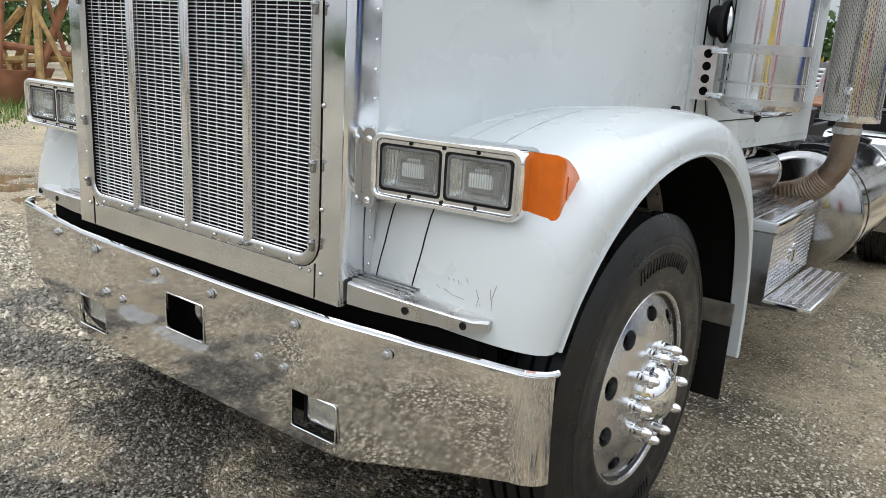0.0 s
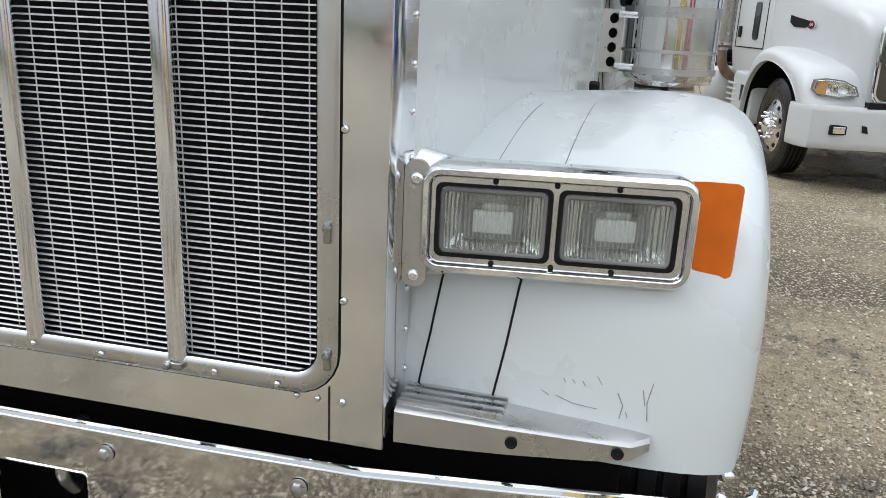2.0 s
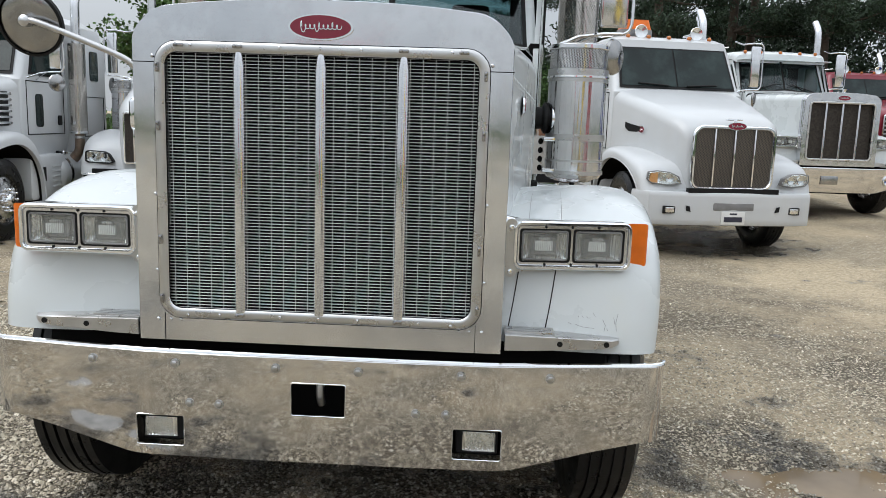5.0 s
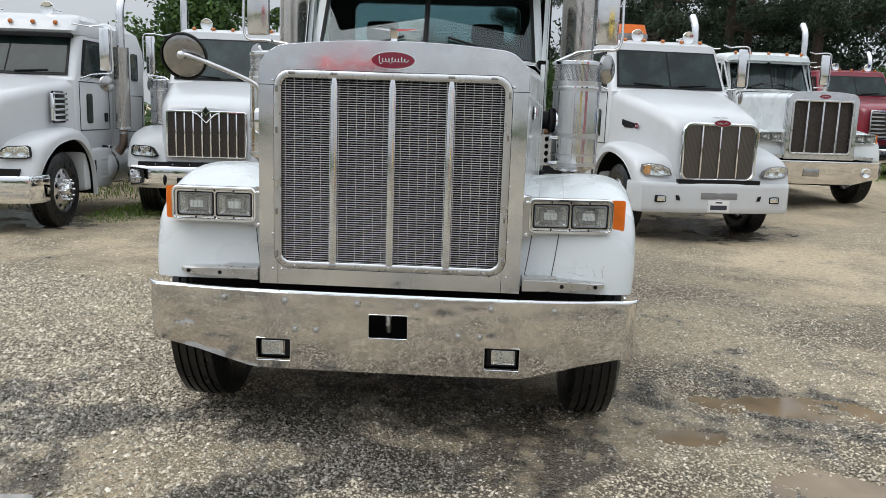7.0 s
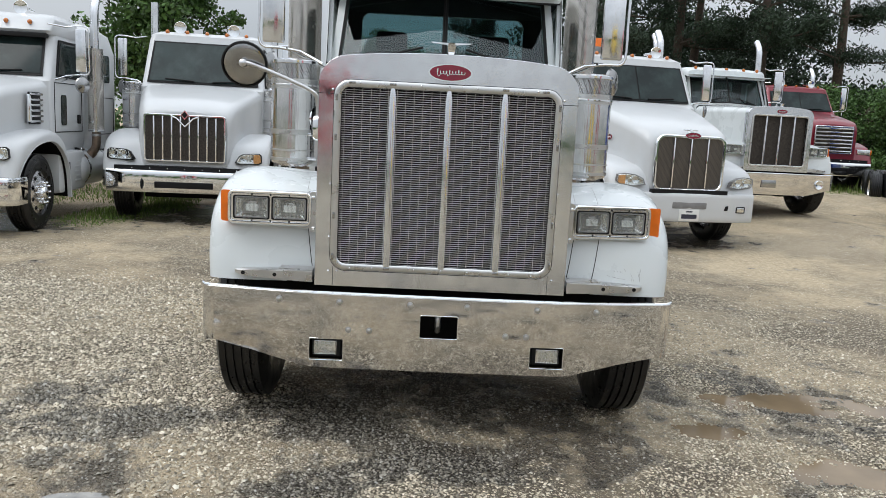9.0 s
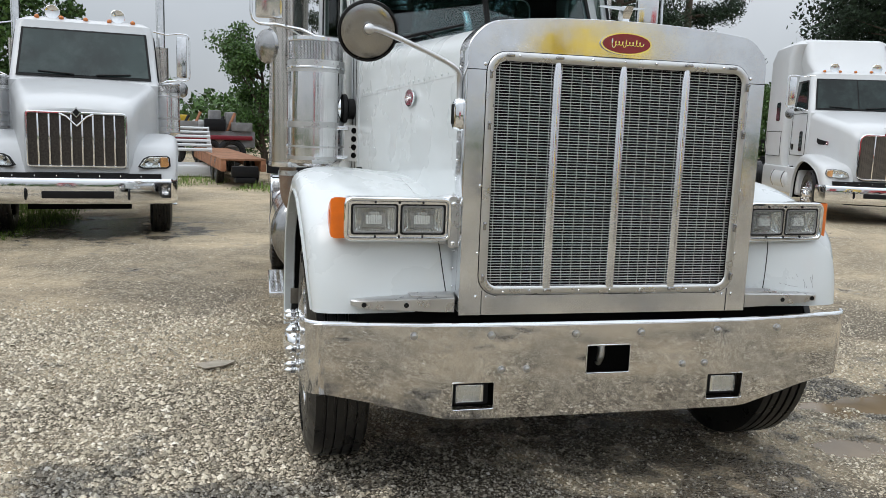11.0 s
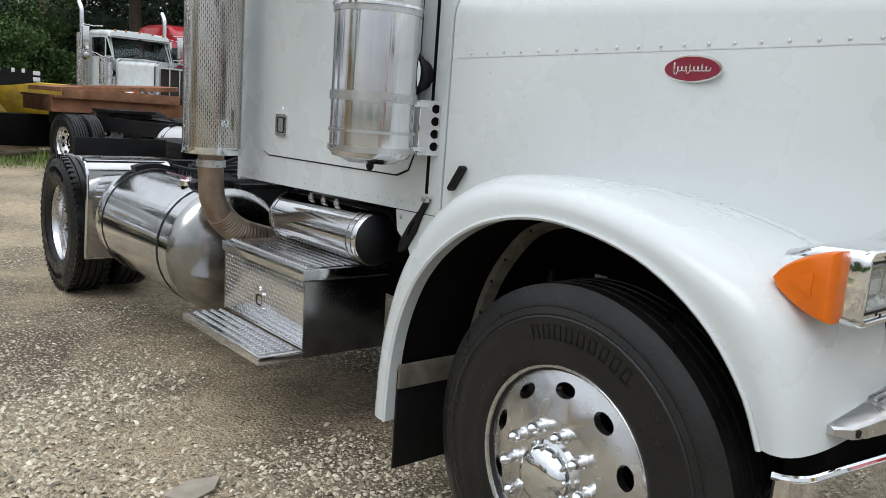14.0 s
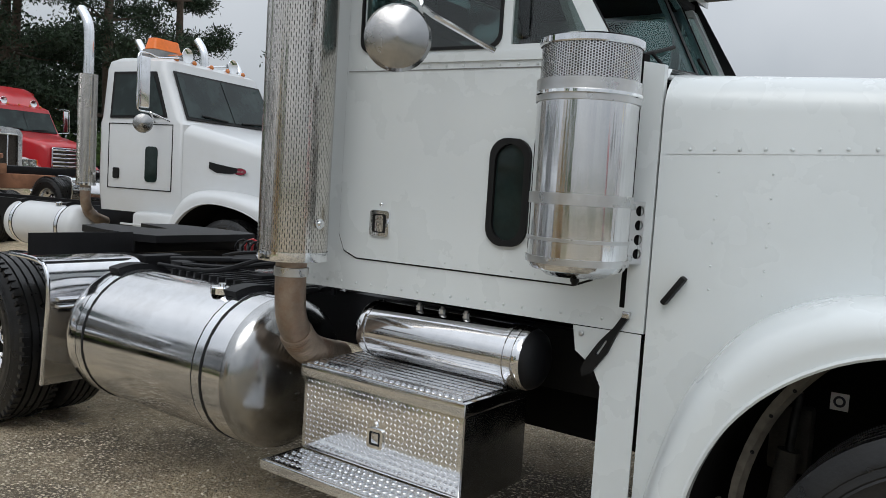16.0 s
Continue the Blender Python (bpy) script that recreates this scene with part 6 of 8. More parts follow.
def rise(x, y):
    """The lot lies level round the truck and climbs a little towards the far rows on one side."""
    return min(0.35, 0.07 * max(0.0, (x - 4) * 0.8 + (y - 8) * 0.5) * min(1.0, max(0.0, x / 4.0))) * (1 - min(1.0, max(0.0, (x - 7.6) / 1.4)) * min(1.0, max(0.0, (17 - y) / 2)))


# ---------------------------------------------------------------- other tractors in the yard
def plan(x, ya, yb, z, r, seg=4):
    return [(p, q, z) for p, q in rounded(-x, x, ya, yb, r, seg)]


def yard_truck(m, label, paint, group="parked trucks", hood=(0.62, 0.95, 1.62, 1.95), length=1.75, axle=0.98, grille="bars", gr=(0.5, 0.80, 1.60), bumper="chrome",
               lights="rect", roof=2.85, sleeper=0.0, sleeper_z=3.1, wheelbase=4.6, tandem=True, stacks=(1,), straight_stack=False, beacon=False, mirrors=True, cleaners=False, round_nose=0.16, plate=False, tank_paint=None, tank_back=0.0, glazing=None, signal=-1, square_lamps=False, lamp_up=0.0, bumper_z=(0.4, 0.76), stack_at=None, swoosh=False, vent=False, split=True, cap=0.0, fairing=0.0):
    T = thing("semi_truck", m, label, "truck", group)
    fw, rw, fz, rz = hood
    glazing = glazing or DARK_GLASS
    cabw = 1.02
    # hood
    bm = bmesh.new()
    secs = []
    for i, t in enumerate((0.0, 0.03, 0.1, 0.3, 0.6, 1.0)):
        y = 0.12 + length * t
        pull = round_nose * (1 - min(1, t / 0.1)) ** 2
        secs.append(hood_section(y, fw + (rw - fw) * t ** 0.9 - pull * 0.35, 0.85 if t < 0.2 else 1.2, fz + (rz - fz) * t ** 0.8 - pull * 0.5, 0.16, 0.04))
    loft(bm, secs, False, (True, False))
    H = part("hood", bm, paint, T, "painted sloping hood")
    # fenders
    dy = axle - 0.72
    sh = [[(p[0] - 0.05, p[1] + dy, p[2] - 0.06) for p in c] for c in (LIP, CROWN, INNER)]
    pull = (dy + 0.02, dy - 0.02, dy - 0.08, 0.14, 0.04)
    sh = [[(p[0], p[1] - (max(0.0, pull[k]) * (0.75 if j == 0 else 1.0) if k < 5 else 0), p[2] + (0.05 if j and 2 <= k < 8 else 0)) for k, p in enumerate(c)] for j, c in enumerate(sh)]
    for s in (-1, 1):
        F = part("fender", fender_mesh(s, *sh, n=26, m=8), paint, T, "rounded front fender")
        part("wheel_well", well_mesh(s, sh[0], 0.45, 14), DEEP, F)
        if lights == "swept":
            pts = [(0.70, 0.93), (0.74, 1.02), (0.86, 1.075), (1.02, 1.09), (1.13, 1.07), (1.15, 0.98), (1.08, 0.92), (0.88, 0.90)]
            if square_lamps:
                pts = [(0.735, 0.935 + lamp_up), (0.80, 1.04 + lamp_up), (0.87, 1.075 + lamp_up), (1.09, 1.085 + lamp_up), (1.125, 1.06 + lamp_up), (1.135, 0.945 + lamp_up), (1.09, 0.92 + lamp_up), (0.78, 0.915 + lamp_up)]
            mx, mz = sum(p[0] for p in pts) / 8, sum(p[1] for p in pts) / 8

            def drawn(k):
                return [(s * (mx + (x - mx) * k), mz + (z - mz) * (2 * k - 1 if k > 0.7 else k)) for x, z in pts]
            hl = part("headlight", sheet(drawn(1.0), (), 0.05), RUBBER if square_lamps else GREY, T, "swept clear headlamp", Matrix.Translation((0, -0.06, 0.0)) @ Matrix.Rotation(radians(s * 11), 4, "Z"))
            part("reflector", loft(bmesh.new(), [[(x, -0.004 - d, z) for x, z in drawn(k)] for k, d in ((0.93, 0.0), (0.9, 0.006), (0.86, 0.004), (0.5, 0.0), (0.3, 0.0))], True, (False, True)), REFLECTOR, hl)
            for cx in (mx - 0.09, mx + 0.07):
                part("lamp_bowl", turned([(0.056, 0.0), (0.054, 0.012), (0.048, 0.01), (0.03, 0.004), (0.0, 0.002)], Matrix.Translation((s * cx, -0.005, mz)) @ Matrix.Rotation(radians(90), 4, "X"), 20), CHROME, hl)
            if signal == s:
                edge = [p for p in drawn(0.9) if abs(p[0]) > 1.05]
                lo, up = min(p[1] for p in edge), max(p[1] for p in edge)
                part("turn_signal", sheet([(s * 1.01, lo), (s * 1.01, up), (s * 1.1, up - 0.006), (s * 1.115, lo + 0.03), (s * 1.09, lo)], (), -0.008), PALE_AMBER, hl, "pale amber turn signal", Matrix.Translation((0, -0.016, 0)))
            l2 = part("lens", sheet(drawn(0.95), (), -0.006), LENS, hl, m=Matrix.Translation((0, -0.026, 0)))
            l2.visible_shadow = False
            part("lamp_rim", tube_loop([(x, -0.02, z) for x, z in drawn(0.98)], 0.012, 0.012), RUBBER if square_lamps else GREY, hl)
        else:
            hl = part("headlight", boxed(min(s * 0.74, s * 1.13), max(s * 0.74, s * 1.13), 0.16, 0.34, 0.97, 1.13, bevel=0.03), CHROME, T, "chrome twin headlamp housing")
            for a in (0.76, 0.945):
                part("headlamp", boxed(min(s * a, s * (a + 0.165)), max(s * a, s * (a + 0.165)), 0.15, 0.17, 0.995, 1.105, bevel=0.01), REFLECTOR, hl)
            part("turn_signal", boxed(min(s * 1.12, s * 1.17), max(s * 1.12, s * 1.17), 0.17, 0.3, 0.99, 1.12, bevel=0.02), AMBER, hl, "amber turn signal")
    # grille
    gw, g0, g1 = gr
    face = 0.085
    fr = rounded(-gw, gw, g0, g1, 0.12 if grille == "mesh" else 0.03, 5)
    G = part("grille", sheet(fr, (), 0.03), NOSE_MESH if grille == "mesh" else GREY_MESH, T, "dark grille in a bright frame", Matrix.Translation((0, face, 0)))
    part("grille_frame", tube_loop([(x, 0, z) for x, z in fr], 0.055 if grille == "mesh" else 0.04, 0.03), CHROME, G)
    if grille == "slats":
        for i in range(7):
            z = g0 + (g1 - g0) * (i + 0.5) / 7
            part("slat", boxed(-gw, gw, -0.03, 0.0, z - 0.022, z + 0.022, bevel=0.008), CHROME, G)
    else:
        nb = 3 if grille == "mesh" else 8
        for i in range(nb):
            x = -gw + 2 * gw * (i + 1) / (nb + 1)
            part("grille_bar", boxed(x - 0.011, x + 0.011, -0.025, 0.0, g0 + 0.02, g1 - 0.02, bevel=0.005), CHROME, G)
    if grille == "mesh":
        oval_emblem(G, Matrix.Translation((0, -0.03, g1 + 0.02)), 0.13, 0.05)
        bm = bmesh.new()
        box(bm, -0.11, 0.11, 0.12, 0.17, fz + 0.07, fz + 0.09, 0.008)
        box(bm, -0.025, 0.025, 0.1, 0.2, fz + 0.0, fz + 0.08, 0.01)
        part("hood_ornament", bm, CHROME, T, "small winged hood ornament")
    elif grille == "bars":
        d = part("emblem", sheet([(0, -0.07), (0.058, 0), (0, 0.07), (-0.058, 0)], (), -0.02), CHROME, G, "diamond-shaped grille emblem", Matrix.Translation((0, -0.025, g1 + 0.01)))
        part("enamel", sheet([(0, -0.05), (0.04, 0), (0, 0.05), (-0.04, 0)], (), -0.004), BLACK, d, m=Matrix.Translation((0, -0.02, 0)))
        for s in (-1, 1):
            part("emblem_wing", piped([(0, -0.03, g1 - 0.16), (s * 0.12, -0.03, g1 - 0.04), (s * 0.2, -0.03, g1 - 0.01)], 0.014, 8), CHROME, G)
    # bumper
    bm = bmesh.new()
    hi = bumper_z[1] if bumper == "chrome" else 0.83
    lo = bumper_z[0]
    ring = [(lo, 0.03), (lo + 0.004, 0.002), (lo + 0.02, -0.012), (lo + 0.08, -0.016), (0.6, -0.018), (hi - 0.06, -0.016), (hi - 0.02, -0.012), (hi - 0.003, 0.0), (hi, 0.03), (hi, 0.12), (lo, 0.12)]
    line = [(-1.2, 0.42), (-1.19, 0.2), (-1.12, 0.07), (-0.8, 0.0), (0, -0.03), (0.8, 0.0), (1.12, 0.07), (1.19, 0.2), (1.2, 0.42)]
    secs = []
    for x, y in line:
        k = 0 if abs(x) < 1.15 else 1
        secs.append([(x - (d * 0.8 if x > 0 else -d * 0.8) * k, y + d * (1 - k), z) for z, d in ring])
    loft(bm, secs)
    B = part("bumper", bm, CHROME if bumper == "chrome" else paint, T, "chrome front bumper" if bumper == "chrome" else "white painted front bumper")
    if bumper != "chrome":
        part("bumper_gap", boxed(-0.62, 0.62, -0.02, 0.06, hi - 0.01, hi + 0.05), BLACK, B)
        part("bumper_recess", boxed(-0.28, 0.28, -0.05, 0.02, 0.60, 0.70, bevel=0.02), GREY, B)
        for s in (-1, 1):
            fl = part("fog_lamp", boxed(s * 0.86 - 0.085, s * 0.86 + 0.085, -0.02, 0.06, 0.55, 0.65, bevel=0.015), BLACK, B, "square fog lamp", Matrix.Translation((0, 0.0, 0)))
            part("lens", boxed(s * 0.86 - 0.06, s * 0.86 + 0.06, -0.027, -0.018, 0.567, 0.635, bevel=0.008), REFLECTOR, fl)
            part("chipped_hole", sheet([(s * 0.58, 0.58), (s * 0.64, 0.59), (s * 0.65, 0.66), (s * 0.60, 0.65)], (), 0.004), BLACK, B, m=Matrix.Translation((0, -0.033, 0)))
    else:
        part("bumper_slot", boxed(-0.42, 0.42, -0.056, 0.0, 0.53, 0.625, bevel=0.012), BLACK, B)
        part("bumper_gap", boxed(-1.0, 1.0, 0.04, 0.12, hi - 0.005, 0.845), BLACK, B)
        for i in range(7):
            rivet(B, -0.75 + 0.25 * i, 0.04, 0.81, "-y", CHROME, 1.6, "bolt")
        for s in (-1, 1):
            part("tow_hook", piped([(s * 0.6, -0.02, 0.52), (s * 0.6, -0.06, 0.55), (s * 0.6, -0.06, 0.62), (s * 0.6, -0.02, 0.65)], 0.014, 8), BLACK, B)
    if plate:
        pl = part("number_plate", boxed(-0.165, 0.165, -0.05, -0.042, 0.42, 0.59, bevel=0.006), PLATE, B, "white number plate with dark bars")
        part("plate_bar", boxed(-0.125, 0.125, -0.053, -0.05, 0.455, 0.52), INK, pl)
        part("plate_bar", boxed(-0.05, 0.05, -0.053, -0.05, 0.55, 0.57), INK, pl)
    # near-black blocks stand for the shade behind bumper and under hood
    part("front_crossmember", boxed(-0.85, 0.85, 0.14, 0.4, 0.5, 0.86), DEEP, T)
    part("engine_bay", boxed(-0.62, 0.62, 0.3, length, 0.36, 1.3), DEEP, T)
    for s in (-1, 1):
        def skin(y):
            return s * (fw + (rw - fw) * ((y - 0.12) / length) ** 0.9 + 0.004)
        if swoosh:
            sw = part("hood_vent", loft(bmesh.new(), [[(skin(y) - s * 0.01, y, zb), (skin(y) + s * 0.006, y, zb), (skin(y) + s * 0.006, y, zt), (skin(y) - s * 0.01, y, zt)] for y, zb, zt in ((1.05, 1.60, 1.63), (1.2, 1.565, 1.65), (1.4, 1.57, 1.68), (1.5, 1.62, 1.70))]), BLACK, H, "dark swept hood vent")
            oval_emblem(sw, Matrix.Translation((skin(1.08), 1.08, 1.60)) @ Matrix.Rotation(radians(90 * s), 4, "Z"), 0.1, 0.045)
        if vent:
            vb = part("hood_vent", boxed(min(skin(1.4), skin(1.4) + s * 0.03), max(skin(1.4), skin(1.4) + s * 0.03), 1.12, 1.5, 1.42, 1.86, bevel=0.02), BLACK, H, "chrome slatted side vent")
            part("vent_frame", boxed(min(skin(1.4), skin(1.4) + s * 0.045), max(skin(1.4), skin(1.4) + s * 0.045), 1.1, 1.16, 1.45, 1.83, bevel=0.015), CHROME, vb)
            for k in range(6):
                z = 1.44 + 0.075 * k
                part("vent_slat", boxed(min(skin(1.4), skin(1.4) + s * 0.05), max(skin(1.4), skin(1.4) + s * 0.05), 1.14, 1.54, z, z + 0.034, bevel=0.01), CHROME, vb)
    # cab
    y0 = 0.12 + length
    y1 = y0 + 1.45
    belt = rz + 0.02
    bm = bmesh.new()
    loft(bm, [plan(cabw * 0.95, y0 - 0.02, y1, 1.0, 0.06), plan(cabw, y0 - 0.02, y1, 1.3, 0.08), plan(cabw, y0 - 0.02, y1, belt - 0.04, 0.08), plan(cabw * 0.985, y0 + 0.05, y1, belt + 0.02, 0.1), plan(cabw * 0.93, y0 + 0.38, y1, roof - 0.16, 0.12), plan(cabw * 0.9, y0 + 0.40, y1, roof - 0.06, 0.14), plan(cabw * 0.8, y0 + 0.52, y1 - 0.08, roof, 0.14)])
    C = part("cab", bm, paint, T, "painted steel cab")
    lean = math.degrees(math.atan2(0.33, roof - 0.16 - belt - 0.02))
    hgt = math.hypot(0.33, roof - 0.18 - belt)
    M = Matrix.Translation((0, y0 + 0.04, belt + 0.02)) @ Matrix.Rotation(radians(-lean), 4, "X") @ FRONT
    part("windscreen_seal", sheet([(-0.91, 0.01), (0.91, 0.01), (0.85, hgt - 0.02), (-0.85, hgt - 0.02)], (), -0.012, M), RUBBER, C)
    for s in (-1, 1):
        half = 0.012 if split else 0.0
        part("windscreen", sheet([(s * half, 0.045), (s * 0.875, 0.045), (s * 0.82, hgt - 0.05), (s * half, hgt - 0.05)], (), -0.018, M), glazing, C, "dark reflecting half of a windscreen")
        part("wiper", piped([M @ Vector((s * 0.15, 0.05, -0.03)), M @ Vector((s * 0.62, 0.08, -0.03))], 0.012, 6), RUBBER, C)
        win = [(y0 + 0.32, belt + 0.07), (y0 + 1.2, belt + 0.05), (y0 + 1.2, roof - 0.24), (y0 + 0.55, roof - 0.24)]
        sm = Matrix(((0, -0.085 * s, 1, s * cabw * 0.985 + 0.085 * s * belt), (1, 0, 0, 0), (0, 1, 0, 0), (0, 0, 0, 1)))
        wf = part("window_seal", sheet([(y0 + 0.27, belt + 0.04), (y0 + 1.24, belt + 0.02), (y0 + 1.24, roof - 0.2), (y0 + 0.52, roof - 0.2)], (), s * 0.022, sm), RUBBER, C)
        part("door_pane", sheet(win, (), s * 0.027, sm), DARK_GLASS, wf)
        dm = Matrix(((0, 0, 1, s * (cabw + 0.001)), (1, 0, 0, 0), (0, 1, 0, 0), (0, 0, 0, 1)))
        dr = part("door_seal", tube_loop2([(y0 + 0.16, 1.3), (y0 + 1.25, 1.3), (y0 + 1.25, belt - 0.05), (y0 + 0.16, belt - 0.05)], s * (cabw + 0.002), 0.008), RUBBER, C)
        part("peep_window", sheet(rounded(y0 + 0.4, y0 + 0.6, 1.4, 1.85, 0.05, 4), (), s * 0.012, dm), DARK_GLASS, C, "small low door window")
        part("door_handle", sheet(rounded(y0 + 1.05, y0 + 1.15, 1.42, 1.56, 0.02, 3), (), s * 0.02, dm), RUBBER, C, "black door handle")
        if mirrors:
            mirror_arm(T, s, cabw - 0.06, y0 + 0.3, belt + 0.12, False)
        if cleaners:
            air_cleaner(T, s, cabw + 0.13, y0 + 0.1, False)
    if cap:
        # deep roof cap over a dark visor, with its lamps on the front
        bm = bmesh.new()
        loft(bm, [plan(cabw * 0.93, y0 + 0.28, y1, roof - 0.14, 0.1), plan(cabw * 0.94, y0 + 0.24, y1, roof - 0.09, 0.1), plan(cabw * 0.93, y0 + 0.36, y1, roof + cap - 0.08, 0.14), plan(cabw * 0.86, y0 + 0.5, y1, roof + cap, 0.16)])
        part("roof_cap", bm, paint, C, "painted roof cap")
        part("sun_visor", boxed(-0.9, 0.9, y0 + 0.2, y0 + 0.34, roof - 0.2, roof - 0.13, bevel=0.02), RUBBER, C, "dark tinted sun visor")
    for x in (-0.66, -0.33, 0, 0.33, 0.66):
        horn_lamp(C, x, y0 + (0.29 if cap else 0.5), roof + (0.02 if cap else 0.0))
    for s in (-1, 1):
        hb = part("air_horn", turned([(0.02, 0), (0.025, 0.3), (0.055, 0.4), (0.105, 0.45), (0.1, 0.455), (0.03, 0.44), (0.0, 0.44)], Matrix.Translation((s * 0.45, y0 + 0.95, roof + 0.08 + cap)) @ Matrix.Rotation(radians(90), 4, "X"), 18), CHROME, C, "chrome roof air horn")
    if beacon:
        bk = part("beacon_bar", boxed(-0.62, -0.1, y0 + 0.9, y0 + 1.15, roof + 0.02, roof + 0.16, bevel=0.03), GREY, C, "roof beacon base")
        bm = bmesh.new()
        loft(bm, [plan(0.25, -0.11, 0.11, roof + 0.16, 0.05), plan(0.21, -0.08, 0.08, roof + 0.31, 0.04)])
        part("beacon_lens", bm, AMBER, bk, "amber beacon lens", Matrix.Translation((-0.36, y0 + 1.02, 0)))
    yb = y1
    if sleeper:
        yb = y1 + sleeper
        bm = bmesh.new()
        loft(bm, [plan(1.1, y1 + 0.02, yb, 1.0, 0.1), plan(1.15, y1 + 0.02, yb, 1.4, 0.12), plan(1.15, y1 + 0.02, yb, sleeper_z - 0.4, 0.14), plan(1.08, y1 - 0.15, yb - 0.03, sleeper_z - 0.12, 0.2), plan(0.9, y1 + 0.0, yb - 0.12, sleeper_z, 0.25)])
        S = part("sleeper", bm, paint, T, "tall painted sleeper compartment")
        if sleeper_z > roof + 0.3:
            bm = bmesh.new()
            loft(bm, [plan(0.82, y0 + 0.55, y1 + 0.3, roof - 0.03, 0.2), plan(0.9, y0 + 0.9, y1 + 0.3, roof + 0.25, 0.2), plan(0.88, y0 + 1.25, y1 + 0.3, sleeper_z - 0.06, 0.2)])
            part("roof_fairing", bm, paint, T, "aerodynamic roof fairing")
        for s in (-1, 1):
            dm = Matrix(((0, 0, 1, s * 1.151), (1, 0, 0, 0), (0, 1, 0, 0), (0, 0, 0, 1)))
            part("sleeper_window", sheet(rounded(y1 + 0.45, y1 + 0.75, 2.1, 2.55, 0.05, 4), (), s * 0.012, dm), DARK_GLASS, S)
            part("locker_door", tube_loop2([(y1 + 0.2, 1.25), (yb - 0.2, 1.25), (yb - 0.2, 1.85), (y1 + 0.2, 1.85)], s * 1.152, 0.008), RUBBER, S)
    ra = axle + wheelbase
    for s in (-1, 1):
        wheel(T, s * 1.0, axle, s, True, 0.52, 0, False)
        for y in ((ra, ra + 1.32) if tandem else (ra,)):
            axle_pair(T, 1.1, y, s)
        if s in stacks or -s in stacks and len(stacks) > 1:
            sx, sy = stack_at or (1.08, yb + 0.14)
            st = stack(T, s, sx, sy, 1.3, roof - 0.25, 0.12, curved=not straight_stack)
            if straight_stack:
                part("stack_pipe", piped([(0, 0, roof - 0.3), (0, 0, roof + 0.6)], 0.07, 14), STAINLESS, st)
        fuel_tank(T, s, 0.93, 0.72, 0.3, y0 + 0.75 + tank_back, y0 + 2.1 + tank_back, tank_paint)
        part("step_box", boxed(min(s * 0.7, s * 1.12), max(s * 0.7, s * 1.12), y0 - 0.05, y0 + 0.68, 0.42, 0.9, bevel=0.02), ALUMINIUM, T, "metal step box below the door")
        part("frame_rail", boxed(min(s * 0.40, s * 0.47), max(s * 0.40, s * 0.47), 0.3, ra + 2.2, 0.74, 1.0), BLACK, T)
        if fairing:
            fa = part("side_fairing", loft(bmesh.new(), [[(s * x, y, z) for y, z in rounded(y0 - 0.1 + g, y0 + fairing - g, 0.42 + g, 1.02 - g, 0.06, 4)] for x, g in ((0.8, 0.0), (1.1, 0.0), (1.15, 0.01), (1.165, 0.03))]), paint, T, "white side fairing with a step pocket")
            part("step_pocket", boxed(min(s * 1.15, s * 1.168), max(s * 1.15, s * 1.168), y0 + 0.12, y0 + 0.32, 0.66, 0.86, bevel=0.006), RUBBER, fa)
            for k in range(5):
                part("louvre", boxed(min(s * 1.15, s * 1.172), max(s * 1.15, s * 1.172), y0 + 0.5, y0 + 0.85, 0.56 + 0.07 * k, 0.585 + 0.07 * k, bevel=0.006), paint, fa)
    part("front_axle", piped([(-0.9, axle, 0.5), (0.9, axle, 0.5)], 0.06, 8), BLACK, T)
    part("gearbox", boxed(-0.35, 0.35, length, y1, 0.5, 1.0, bevel=0.05), DEEP, T)
    fifth(T, ra + (0.6 if tandem else 0))
    part("crossmember", boxed(-0.42, 0.42, ra + 2.1, ra + 2.18, 0.72, 1.02), BLACK, T)
    return T


def tube_loop2(points, x, r):
    """A thin seam round a closed loop in the plane y, z."""
    return piped([(x, y, z) for y, z in points] + [(x, *points[0])], r, 6)


def row(x, y, turn):
    return pose(x, y, rise(x, y + 2) - 0.02, 0, 0, turn)


# ---------------------------------------------------------------- ground
PUDDLES = ((2.4, 1.0, 0.5, 0.17), (1.75, 0.42, 0.3, 0.12), (2.3, -0.1, 0.45, 0.18), (-1.61, -0.79, 0.17, 0.1), (-1.12, -0.74, 0.2, 0.06), (-5.6, 1.9, 1.3, 0.4), (3.5, 0.2, 0.6, 0.22), (1.45, -0.5, 0.4, 0.15), (3.2, 0.9, 0.35, 0.1), (-2.1, -1.3, 0.3, 0.15))


def ground_z(x, y):
    z = rise(x, y) - 0.03
    if abs(x) < 30 and abs(y) < 30:
        z += noise.noise(Vector((x * 0.5, y * 0.5, 0))) * 0.010 + noise.noise(Vector((x * 1.9, y * 1.9, 3))) * 0.006
    near = 0.0
    for cx, cy, a, b in PUDDLES:
        q = ((x - cx) / a) ** 2 + ((y - cy) / b) ** 2
        if q < 9:
            near = max(near, math.exp(-q * 0.7))
    if near:
        z -= near * (0.036 + 0.04 * noise.noise(Vector((x * 3.5, y * 3.5, 9))) + 0.03 * noise.noise(Vector((x * 11, y * 11, 2))))
    return z


